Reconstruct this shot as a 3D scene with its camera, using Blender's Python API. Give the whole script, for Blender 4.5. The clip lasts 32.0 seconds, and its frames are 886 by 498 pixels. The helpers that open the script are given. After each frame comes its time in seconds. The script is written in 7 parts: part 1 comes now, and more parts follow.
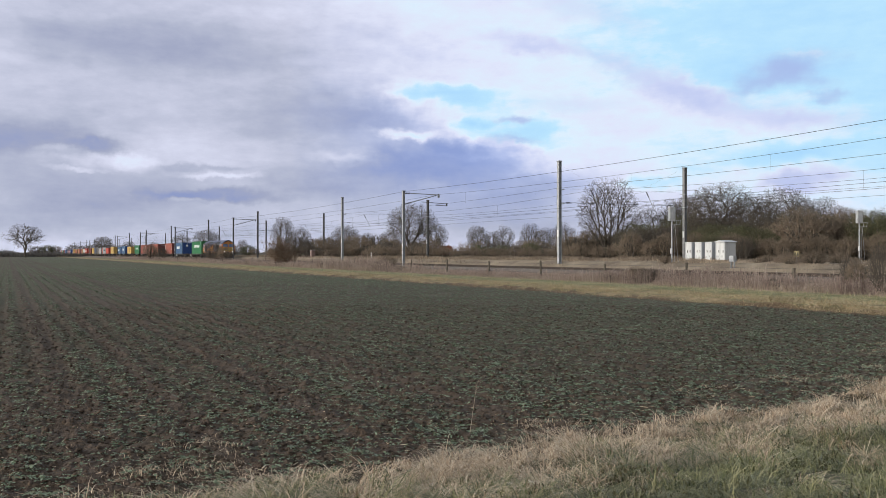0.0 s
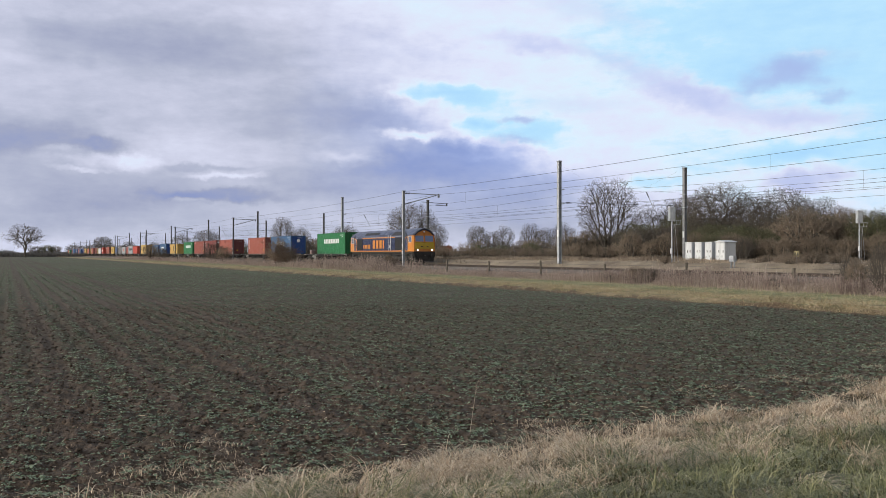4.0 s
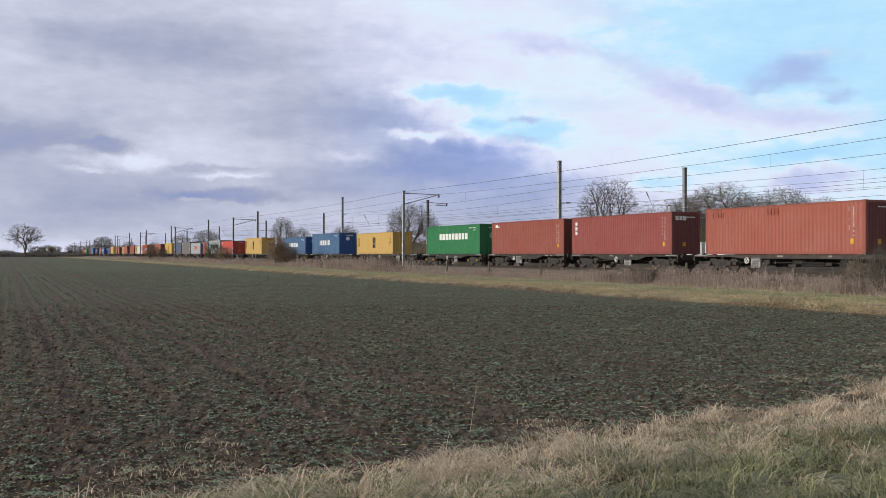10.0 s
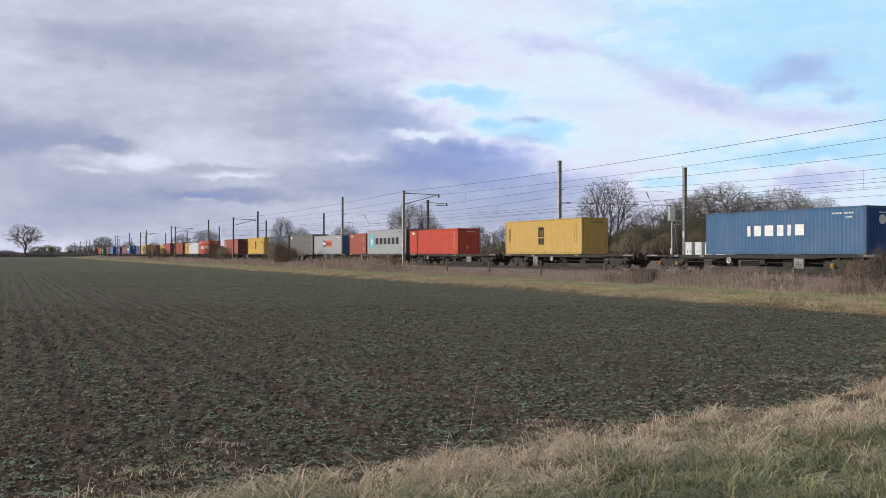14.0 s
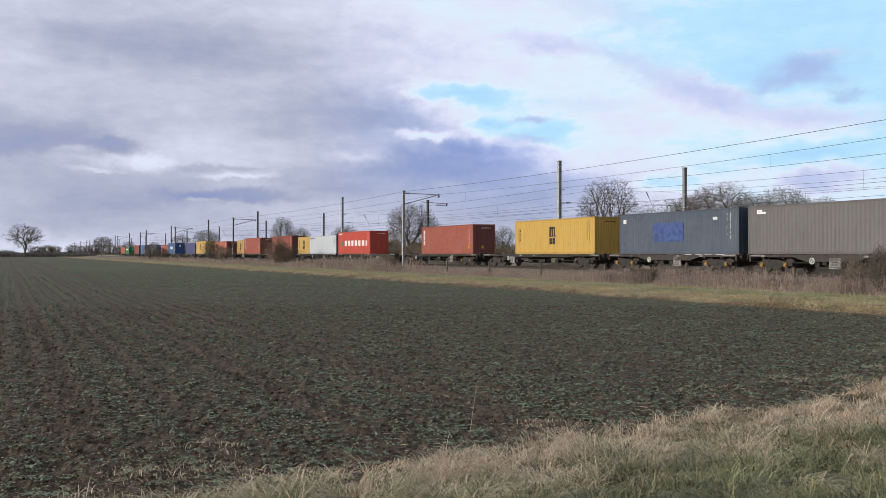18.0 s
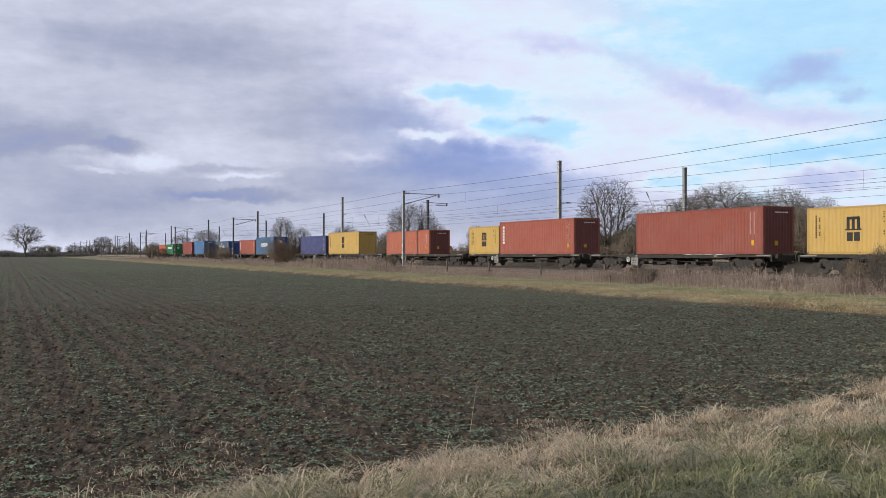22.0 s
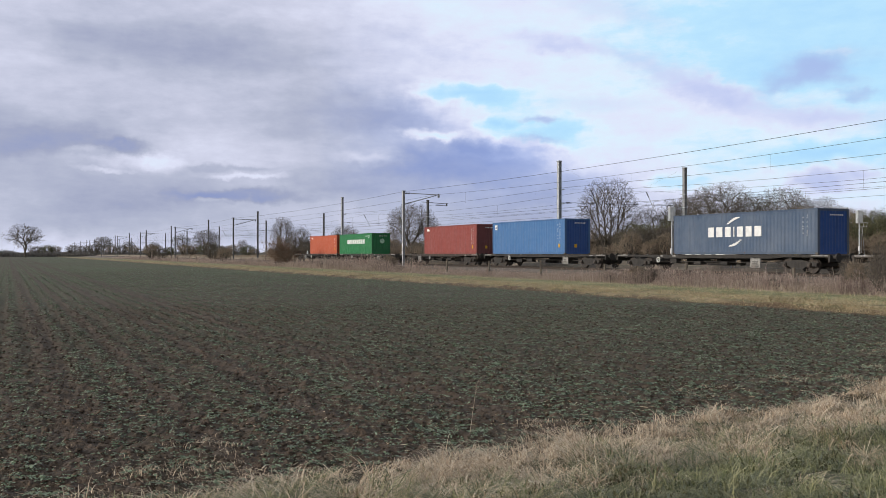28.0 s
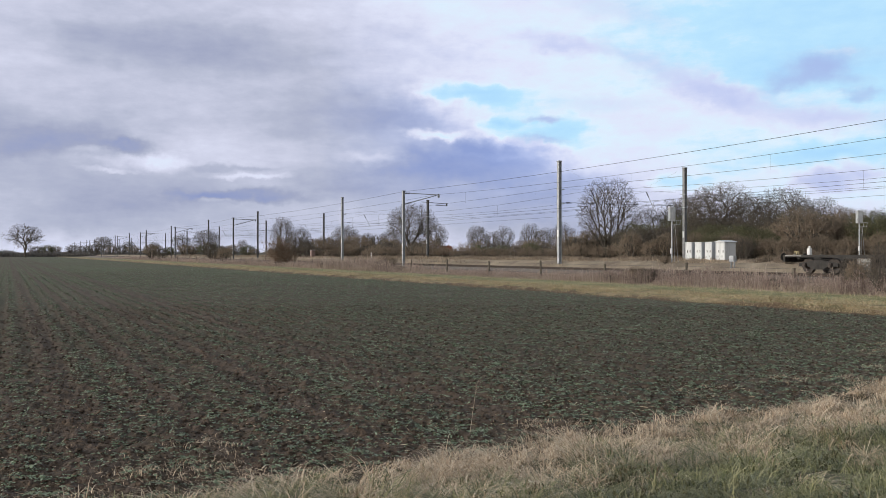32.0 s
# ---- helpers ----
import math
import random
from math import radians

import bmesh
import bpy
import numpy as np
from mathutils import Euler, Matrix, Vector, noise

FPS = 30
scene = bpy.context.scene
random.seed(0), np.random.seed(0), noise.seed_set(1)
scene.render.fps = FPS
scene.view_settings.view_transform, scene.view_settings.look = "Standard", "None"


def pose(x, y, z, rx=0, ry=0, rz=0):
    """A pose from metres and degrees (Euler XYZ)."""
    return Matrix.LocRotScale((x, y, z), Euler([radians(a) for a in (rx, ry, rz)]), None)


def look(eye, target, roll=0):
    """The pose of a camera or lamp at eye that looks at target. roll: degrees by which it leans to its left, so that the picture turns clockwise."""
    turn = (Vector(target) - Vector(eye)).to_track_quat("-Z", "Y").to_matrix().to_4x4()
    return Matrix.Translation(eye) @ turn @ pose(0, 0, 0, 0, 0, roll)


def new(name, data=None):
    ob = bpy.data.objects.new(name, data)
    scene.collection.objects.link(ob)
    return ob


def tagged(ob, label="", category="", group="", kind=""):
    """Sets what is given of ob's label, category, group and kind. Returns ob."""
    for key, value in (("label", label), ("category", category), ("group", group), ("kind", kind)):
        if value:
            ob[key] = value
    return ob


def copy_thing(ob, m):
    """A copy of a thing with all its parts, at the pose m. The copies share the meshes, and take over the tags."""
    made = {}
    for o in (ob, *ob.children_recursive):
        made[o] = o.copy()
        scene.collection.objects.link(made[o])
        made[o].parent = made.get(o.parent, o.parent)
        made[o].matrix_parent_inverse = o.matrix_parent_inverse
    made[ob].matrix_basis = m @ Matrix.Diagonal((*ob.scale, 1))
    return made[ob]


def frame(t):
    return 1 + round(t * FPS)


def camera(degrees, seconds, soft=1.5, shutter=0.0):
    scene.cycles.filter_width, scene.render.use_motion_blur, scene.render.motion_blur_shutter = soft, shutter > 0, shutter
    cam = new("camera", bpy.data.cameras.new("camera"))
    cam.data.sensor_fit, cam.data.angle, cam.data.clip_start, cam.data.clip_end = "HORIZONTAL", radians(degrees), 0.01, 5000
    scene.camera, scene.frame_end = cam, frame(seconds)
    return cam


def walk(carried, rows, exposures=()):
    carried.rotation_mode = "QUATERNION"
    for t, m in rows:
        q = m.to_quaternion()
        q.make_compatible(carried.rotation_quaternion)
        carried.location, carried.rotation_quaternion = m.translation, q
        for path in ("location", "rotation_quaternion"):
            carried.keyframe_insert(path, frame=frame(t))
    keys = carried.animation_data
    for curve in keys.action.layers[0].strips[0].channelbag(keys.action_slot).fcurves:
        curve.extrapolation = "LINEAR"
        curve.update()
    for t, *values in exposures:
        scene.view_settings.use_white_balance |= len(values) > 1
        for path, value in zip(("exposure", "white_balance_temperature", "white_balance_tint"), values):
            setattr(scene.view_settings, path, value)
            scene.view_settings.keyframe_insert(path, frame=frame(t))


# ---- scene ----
# ---------------------------------------------------------------- camera
EYE = (0.0, 0.0, 1.9)
cam = camera(51.35, 32.0, soft=0.5)
VIEW = pose(*EYE, 90.28, 0, 0)
walk(cam, [(0.0, VIEW), (32.0, VIEW)])

# The railway is straight. Along it runs s (metres, in the train's direction),
# across it p (metres from the camera).
HEAD = 64.693
U = Vector((math.cos(radians(HEAD)), -math.sin(radians(HEAD)), 0))
N = Vector((math.sin(radians(HEAD)), math.cos(radians(HEAD)), 0))
RAIL = 0.75          # height of the rail's top above the field
P_TRACK = 41.72      # middle of the train's track
SPEED = 25.0
FLOOR = 1.84         # underside of the containers


def tp(s, p, z=0.0):
    v = U * s + N * p
    return Vector((v.x, v.y, z))


def tm(s, p, z=0.0, turn=0.0, scale=1.0):
    v = tp(s, p, z)
    return pose(v.x, v.y, v.z, 0, 0, turn - HEAD) @ Matrix.Scale(scale, 4)


# ---------------------------------------------------------------- light
SUN_ELEVATION, SUN_AZIMUTH = 17.0, -111.0     # azimuth from the view's axis, to the right positive
world = bpy.data.worlds.new("sky_light")
scene.world = world
world.use_nodes = True
wn, wl = world.node_tree.nodes, world.node_tree.links
wn.clear()
w_out = wn.new("ShaderNodeOutputWorld")
w_sky = wn.new("ShaderNodeTexSky")
w_sky.sky_type = "NISHITA"
w_sky.sun_disc = False
w_sky.sun_elevation = radians(SUN_ELEVATION)
w_sky.sun_rotation = radians(SUN_AZIMUTH)
w_sky.air_density, w_sky.dust_density = 1.0, 2.0
w_bg = wn.new("ShaderNodeBackground")
w_bg.inputs["Strength"].default_value = 0.10
w_cloud = wn.new("ShaderNodeBackground")
w_cloud.inputs["Color"].default_value = (0.575, 0.59, 0.615, 1)
w_cloud.inputs["Strength"].default_value = 0.78
w_noise = wn.new("ShaderNodeTexNoise")
w_noise.inputs["Scale"].default_value = 3.0
w_noise.inputs["Detail"].default_value = 5.0
w_ramp = wn.new("ShaderNodeMapRange")
w_ramp.inputs["From Min"].default_value = 0.30
w_ramp.inputs["From Max"].default_value = 0.52
w_coord = wn.new("ShaderNodeTexCoord")
w_mix = wn.new("ShaderNodeMixShader")
wl.new(w_coord.outputs["Generated"], w_noise.inputs["Vector"])
wl.new(w_noise.outputs["Fac"], w_ramp.inputs["Value"])
wl.new(w_ramp.outputs["Result"], w_mix.inputs["Fac"])
wl.new(w_sky.outputs["Color"], w_bg.inputs["Color"])
wl.new(w_bg.outputs[0], w_mix.inputs[1])
wl.new(w_cloud.outputs[0], w_mix.inputs[2])
wl.new(w_mix.outputs[0], w_out.inputs["Surface"])

sun = new("sun", bpy.data.lights.new("sun", "SUN"))
sun.data.energy = 2.9
sun.data.angle = radians(6)
sun.data.color = (1.0, 0.945, 0.87)
_sd = Vector((math.sin(radians(SUN_AZIMUTH)) * math.cos(radians(SUN_ELEVATION)),
              math.cos(radians(SUN_AZIMUTH)) * math.cos(radians(SUN_ELEVATION)),
              math.sin(radians(SUN_ELEVATION))))
sun.matrix_world = look(_sd * 100, (0, 0, 0))
scene.view_settings.exposure = 0.0


# ---------------------------------------------------------------- mesh tools
def mesh_np(name, verts, *groups, smooth=False):
    """A mesh from arrays: vertices, and groups of faces with the same number of corners."""
    me = bpy.data.meshes.new(name)
    verts = np.asarray(verts, np.float32)
    groups = [np.asarray(g, np.int32) for g in groups if len(g)]
    corners = np.concatenate([g.ravel() for g in groups])
    sizes = np.concatenate([np.full(len(g), g.shape[1], np.int32) for g in groups])
    me.vertices.add(len(verts))
    me.vertices.foreach_set("co", verts.ravel())
    me.loops.add(len(corners))
    me.loops.foreach_set("vertex_index", corners)
    me.polygons.add(len(sizes))
    me.polygons.foreach_set("loop_start", np.concatenate([[0], np.cumsum(sizes)[:-1]]).astype(np.int32))
    if smooth:
        me.polygons.foreach_set("use_smooth", np.ones(len(sizes), bool))
    me.update(calc_edges=True)
    return me


def obj(name, me, material, parent=None, label=""):
    ob = new(name, me)
    if material and not me.materials:
        me.materials.append(material)
    elif material and me.materials[0] is not material:
        ob.material_slots[0].link = "OBJECT"
        ob.material_slots[0].material = material
    if parent:
        ob.parent = parent
    if label:
        ob["label"] = label
    return ob


def part(name, bm, material, parent=None, label="", smooth=False):
    me = bpy.data.meshes.new(name)
    bm.normal_update()
    bm.to_mesh(me)
    bm.free()
    if smooth:
        me.shade_smooth()
    return obj(name, me, material, parent, label)


def box(bm, x0, x1, y0, y1, z0, z1, bevel=0.0):
    vs = [bm.verts.new((x, y, z)) for x in (x0, x1) for y in (y0, y1) for z in (z0, z1)]
    fs = [bm.faces.new([vs[i] for i in f]) for f in
          ((0, 1, 3, 2), (4, 6, 7, 5), (0, 4, 5, 1), (2, 3, 7, 6), (0, 2, 6, 4), (1, 5, 7, 3))]
    if bevel:
        es = list({e for f in fs for e in f.edges})
        bmesh.ops.bevel(bm, geom=es, offset=bevel, segments=1, affect="EDGES")
    return vs


def tube(bm, a, b, r0, r1=None, n=10):
    a, b = Vector(a), Vector(b)
    r1 = r0 if r1 is None else r1
    q = (b - a).to_track_quat("Z", "Y")
    ring = [[bm.verts.new(c + q @ Vector((r * math.cos(2 * math.pi * i / n), r * math.sin(2 * math.pi * i / n), 0)))
             for i in range(n)] for c, r in ((a, r0), (b, r1))]
    for i in range(n):
        j = (i + 1) % n
        bm.faces.new((ring[0][i], ring[0][j], ring[1][j], ring[1][i]))
    bm.faces.new(ring[0][::-1])
    bm.faces.new(ring[1])


def prism(bm, outline, y0, y1):
    """Extrudes an outline of (x, z) from y0 to y1."""
    a = [bm.verts.new((x, y0, z)) for x, z in outline]
    b = [bm.verts.new((x, y1, z)) for x, z in outline]
    k = len(a)
    for i in range(k):
        j = (i + 1) % k
        bm.faces.new((a[i], b[i], b[j], a[j]))
    bm.faces.new(a)
    bm.faces.new(b[::-1])


def loft(bm, sections, close=True):
    """Joins rings of points with the same count by quads, with capped ends."""
    rings = [[bm.verts.new(p) for p in sec] for sec in sections]
    k = len(rings[0])
    for r0, r1 in zip(rings, rings[1:]):
        for i in range(k):
            j = (i + 1) % k
            bm.faces.new((r0[i], r0[j], r1[j], r1[i]))
    if close:
        bm.faces.new(rings[0][::-1])
        bm.faces.new(rings[-1])


def tubes_np(segs, n=3):
    """Vertices and quads of many thin tapered tubes; segs: rows of x0 y0 z0 x1 y1 z1 r0 r1."""
    segs = np.asarray(segs, float)
    a, b, r0, r1 = segs[:, :3], segs[:, 3:6], segs[:, 6], segs[:, 7]
    d = b - a
    d /= np.linalg.norm(d, axis=1, keepdims=True) + 1e-9
    ref = np.where(np.abs(d[:, 2:3]) > 0.9, np.array([[1.0, 0, 0]]), np.array([[0, 0, 1.0]]))
    e1 = np.cross(d, ref)
    e1 /= np.linalg.norm(e1, axis=1, keepdims=True) + 1e-9
    e2 = np.cross(d, e1)
    vs = []
    for c, r in ((a, r0), (b, r1)):
        for i in range(n):
            w = 2 * math.pi * i / n
            vs.append(c + r[:, None] * (math.cos(w) * e1 + math.sin(w) * e2))
    v = np.stack(vs, 1).reshape(-1, 3)
    base = (np.arange(len(segs)) * 2 * n)[:, None]
    quads = np.concatenate([base + np.array([[i, (i + 1) % n, n + (i + 1) % n, n + i]]) for i in range(n)])
    return v, quads


def vnoise(x, y, seed=0):
    """Smooth value noise on a plane, 0 to 1."""
    xi, yi = np.floor(x).astype(np.int64), np.floor(y).astype(np.int64)
    fx, fy = x - xi, y - yi
    fx, fy = fx * fx * (3 - 2 * fx), fy * fy * (3 - 2 * fy)

    def h(i, j):
        k = (i * 374761393 + j * 668265263 + seed * 982451653) & 0xFFFFFFFF
        k = ((k ^ (k >> 13)) * 1274126177) & 0xFFFFFFFF
        return ((k ^ (k >> 16)) & 0xFFFF) / 65535.0
    return (h(xi, yi) * (1 - fx) + h(xi + 1, yi) * fx) * (1 - fy) + (h(xi, yi + 1) * (1 - fx) + h(xi + 1, yi + 1) * fx) * fy


# ---------------------------------------------------------------- materials
class Mat:
    """A small builder for node materials."""

    def __init__(self, name, rough=0.7, metal=0.0):
        self.m = bpy.data.materials.new(name)
        self.m.use_nodes = True
        self.n, self.l = self.m.node_tree.nodes, self.m.node_tree.links
        self.b = self.n["Principled BSDF"]
        self.b.inputs["Roughness"].default_value = rough
        self.b.inputs["Metallic"].default_value = metal
        self.c = None

    def coord(self, which="Object"):
        if not self.c:
            self.c = self.n.new("ShaderNodeTexCoord")
        return self.c.outputs[which]

    def noise(self, scale, detail=4.0, stretch=(1, 1, 1), rough=0.55, which="Object"):
        mp = self.n.new("ShaderNodeMapping")
        mp.inputs["Scale"].default_value = stretch
        self.l.new(self.coord(which), mp.inputs["Vector"])
        t = self.n.new("ShaderNodeTexNoise")
        t.inputs["Scale"].default_value, t.inputs["Detail"].default_value = scale, detail
        t.inputs["Roughness"].default_value = rough
        self.l.new(mp.outputs[0], t.inputs["Vector"])
        return t.outputs["Fac"]

    def range(self, value, a, b, c=0.0, d=1.0):
        r = self.n.new("ShaderNodeMapRange")
        for k, v in zip(("From Min", "From Max", "To Min", "To Max"), (a, b, c, d)):
            r.inputs[k].default_value = v
        self.l.new(value, r.inputs["Value"])
        return r.outputs["Result"]

    def math(self, op, a, b=0.0):
        k = self.n.new("ShaderNodeMath")
        k.operation = op
        for i, v in enumerate((a, b)):
            if isinstance(v, (int, float)):
                k.inputs[i].default_value = v
            else:
                self.l.new(v, k.inputs[i])
        return k.outputs[0]

    def mix(self, fac, a, b, blend="MIX"):
        k = self.n.new("ShaderNodeMix")
        k.data_type, k.blend_type = "RGBA", blend
        for i, v in ((0, fac), (6, a), (7, b)):
            if isinstance(v, (int, float)):
                k.inputs[i].default_value = v
            elif isinstance(v, tuple):
                k.inputs[i].default_value = (*v[:3], 1)
            else:
                self.l.new(v, k.inputs[i])
        return k.outputs[2]

    def color(self, v):
        if isinstance(v, tuple):
            self.b.inputs["Base Color"].default_value = (*v, 1)
        else:
            self.l.new(v, self.b.inputs["Base Color"])
        return self

    def rough(self, v):
        self.l.new(v, self.b.inputs["Roughness"])
        return self

    def bump(self, height, strength=0.3, distance=0.02):
        k = self.n.new("ShaderNodeBump")
        k.inputs["Strength"].default_value, k.inputs["Distance"].default_value = strength, distance
        self.l.new(height, k.inputs["Height"])
        self.l.new(k.outputs[0], self.b.inputs["Normal"])
        return self

    def rnd(self):
        return self.n.new("ShaderNodeObjectInfo").outputs["Random"]

    def island(self):
        return self.n.new("ShaderNodeNewGeometry").outputs["Random Per Island"]


def srgb(r, g, b):
    return tuple(((c / 255 + 0.055) / 1.055) ** 2.4 if c > 10 else c / 255 / 12.92 for c in (r, g, b))


def paint(name, c, fade=0.25, rust=0.35, rough=0.5):
    """Weathered vehicle paint: faded patches, dark streaks down from the top, a little rust."""
    m = Mat(name, rough)
    pale = tuple(min(1, x * 0.75 + 0.13) for x in c)
    base = m.mix(m.math("MULTIPLY", m.range(m.noise(0.6, 5), 0.35, 0.7), fade), c, pale)
    streak = m.range(m.noise(5.0, 3, (1.0, 1.0, 0.10)), 0.52, 0.75)
    base = m.mix(m.math("MULTIPLY", streak, 0.42), base, tuple(x * 0.45 + 0.01 for x in c))
    spots = m.range(m.noise(3.1, 6, (1, 1, 0.6), 0.65), 0.62, 0.72)
    base = m.mix(m.math("MULTIPLY", spots, rust), base, (0.10, 0.045, 0.022))
    m.color(base)
    m.rough(m.range(m.noise(2.2, 4), 0.3, 0.7, rough - 0.12, rough + 0.2))
    return m.m


def plain(name, c, rough=0.6, metal=0.0, vary=0.25, scale=4.0, bump=0.0, stretch=(1, 1, 1)):
    m = Mat(name, rough, metal)
    k = m.noise(scale, 5, stretch)
    base = m.mix(m.range(k, 0.3, 0.7), tuple(x * (1 - vary) for x in c), tuple(min(1, x * (1 + vary)) for x in c))
    fine = m.noise(scale * 9, 3, stretch)
    base = m.mix(m.math("MULTIPLY", m.range(fine, 0.4, 0.75), vary * 0.8), base, tuple(x * 0.5 for x in c))
    m.color(base)
    if bump:
        m.bump(fine, bump, 0.01)
    return m.m


def foliage(name, colors, rough=0.75, through=0.0):
    """Blades, leaves or twigs: each piece takes a colour of its own."""
    m = Mat(name, rough)
    r = m.n.new("ShaderNodeValToRGB")
    r.color_ramp.interpolation = "LINEAR"
    for i, c in enumerate(colors):
        if i < 2:
            e = r.color_ramp.elements[i]
            e.position = i / (len(colors) - 1)
        else:
            e = r.color_ramp.elements.new(i / (len(colors) - 1))
        e.color = (*c, 1)
    m.l.new(m.island(), r.inputs[0])
    patch = m.range(m.noise(0.5, 3), 0.3, 0.7, 0.7, 1.15)
    k = m.n.new("ShaderNodeHueSaturation")
    m.l.new(patch, k.inputs["Value"])
    m.l.new(r.outputs[0], k.inputs["Color"])
    m.color(k.outputs[0])
    return m.m


M_STEEL = plain("galvanised_steel", (0.41, 0.43, 0.46), 0.65, 0.0, 0.25, 3.0)
M_STEEL_DARK = plain("dark_grey_steel", (0.16, 0.158, 0.162), 0.7, 0.0, 0.3, 3.0)
M_STEEL_DULL = plain("dull_steel", (0.26, 0.265, 0.275), 0.7, 0.0, 0.3, 3.0)
M_RAIL = plain("rail_steel", (0.065, 0.048, 0.038), 0.5, 0.3, 0.3, 6.0)
M_DARK = plain("underframe_grime", (0.034, 0.031, 0.029), 0.8, 0.0, 0.4, 3.0)
M_BROWN = plain("rusty_underframe", (0.055, 0.045, 0.039), 0.8, 0.0, 0.4, 2.5)
M_WHITE = paint("white_paint", (0.62, 0.64, 0.66), 0.2, 0.25, 0.5)
M_MARK = plain("white_marking", (0.75, 0.76, 0.76), 0.6, 0, 0.12, 3.0)
M_INS = plain("insulator_brown", (0.03, 0.025, 0.024), 0.35)
M_WIRE = plain("copper_wire", (0.045, 0.045, 0.05), 0.6)
M_WOOD = plain("weathered_wood", (0.14, 0.12, 0.095), 0.85, 0, 0.3, 3.0, 0.2, (1, 1, 0.2))
# the blue base colour carries part of the sky's reflection
M_GLASS = Mat("sky_tinted_glass", 0.06, 0.35).color((0.16, 0.20, 0.32)).m
M_BARK = plain("bark", (0.115, 0.098, 0.080), 0.9, 0, 0.35, 6.0, 0.3)
M_BALLAST = Mat("ballast", 0.9)
_k = M_BALLAST.noise(14, 3)
M_BALLAST.color(M_BALLAST.mix(M_BALLAST.range(_k, 0.3, 0.7), (0.11, 0.092, 0.078), (0.25, 0.215, 0.185))).bump(_k, 0.8, 0.05)
M_BALLAST = M_BALLAST.m
# ---------------------------------------------------------------- sky
def sky_backdrop():
    """The clouds in view: a sheet far off that drifts slowly to the right."""
    az = np.radians(np.arange(-42, 42.01, 1.0))
    el = np.radians(np.arange(-0.2, 32.01, 1.0))
    R = 4600.0
    A, E = np.meshgrid(az, el)
    v = np.stack([R * np.cos(E) * np.sin(A), R * np.cos(E) * np.cos(A), R * np.sin(E)], -1).reshape(-1, 3)
    w = len(az)
    i = np.arange(len(el) - 1)[:, None] * w + np.arange(w - 1)[None]
    i = i.ravel()
    me = mesh_np("sky", v, np.stack([i, i + w, i + w + 1, i + 1], 1), smooth=True)
    uv = me.uv_layers.new(name="angles")
    idx = np.zeros(len(me.loops), np.int32)
    me.loops.foreach_get("vertex_index", idx)
    flat = np.degrees(np.stack([A.ravel(), E.ravel()], 1))
    uv.data.foreach_set("uv", flat[idx].astype(np.float32).ravel())

    m = Mat("clouds")
    n, l = m.n, m.l
    tc = m.coord("UV")
    # wisps bend the outlines of the clouds
    mp = n.new("ShaderNodeMapping")
    mp.inputs["Scale"].default_value = (0.28, 0.75, 1)
    l.new(tc, mp.inputs[0])
    wisp = n.new("ShaderNodeTexNoise")
    wisp.inputs["Scale"].default_value, wisp.inputs["Detail"].default_value = 1.0, 7.0
    l.new(mp.outputs[0], wisp.inputs["Vector"])
    sub = n.new("ShaderNodeVectorMath")
    sub.operation = "SUBTRACT"
    l.new(wisp.outputs["Color"], sub.inputs[0])
    sub.inputs[1].default_value = (0.5, 0.5, 0.5)
    sc = n.new("ShaderNodeVectorMath")
    sc.operation = "MULTIPLY"
    l.new(sub.outputs[0], sc.inputs[0])
    sc.inputs[1].default_value = (3.2, 1.1, 0)
    add = n.new("ShaderNodeVectorMath")
    l.new(tc, add.inputs[0])
    l.new(sc.outputs[0], add.inputs[1])
    # and smaller puffs fray them
    fray = n.new("ShaderNodeTexNoise")
    fray.inputs["Scale"].default_value, fray.inputs["Detail"].default_value = 0.9, 6.0
    l.new(tc, fray.inputs["Vector"])
    fine_by = n.new("ShaderNodeVectorMath")
    fine_by.operation = "MULTIPLY_ADD"
    l.new(fray.outputs["Color"], fine_by.inputs[0])
    fine_by.inputs[1].default_value = (2.2, 1.0, 0)
    l.new(add.outputs[0], fine_by.inputs[2])
    centred = n.new("ShaderNodeVectorMath")
    centred.operation = "SUBTRACT"
    l.new(fine_by.outputs[0], centred.inputs[0])
    centred.inputs[1].default_value = (1.1, 0.5, 0)
    bent = centred.outputs[0]

    def puff(u, v, ru, rv, turn=0.0, hard=0.0):
        """1 inside an ellipse of the sky (degrees), falling to 0 at its rim."""
        a = n.new("ShaderNodeVectorMath")
        a.operation = "SUBTRACT"
        l.new(bent, a.inputs[0])
        a.inputs[1].default_value = (u, v, 0)
        r = n.new("ShaderNodeVectorRotate")
        r.rotation_type = "Z_AXIS"
        r.inputs["Angle"].default_value = radians(-turn)
        l.new(a.outputs[0], r.inputs["Vector"])
        s = n.new("ShaderNodeVectorMath")
        s.operation = "MULTIPLY"
        l.new(r.outputs[0], s.inputs[0])
        s.inputs[1].default_value = (1 / ru, 1 / rv, 0)
        d = n.new("ShaderNodeVectorMath")
        d.operation = "LENGTH"
        l.new(s.outputs[0], d.inputs[0])
        k = n.new("ShaderNodeMapRange")
        k.interpolation_type = "SMOOTHSTEP"
        k.inputs["From Min"].default_value, k.inputs["From Max"].default_value = 1.25, hard
        l.new(d.outputs["Value"], k.inputs["Value"])
        return k.outputs["Result"]

    # how thick the cloud is in each direction, from none to a heavy grey
    fine = m.noise(1.0, 9, (0.15, 0.50, 1), 0.60, "UV")
    soft = m.noise(1.0, 4, (0.05, 0.17, 1), 0.5, "UV")
    curl = m.noise(1.0, 9, (0.55, 1.3, 1), 0.62, "UV")
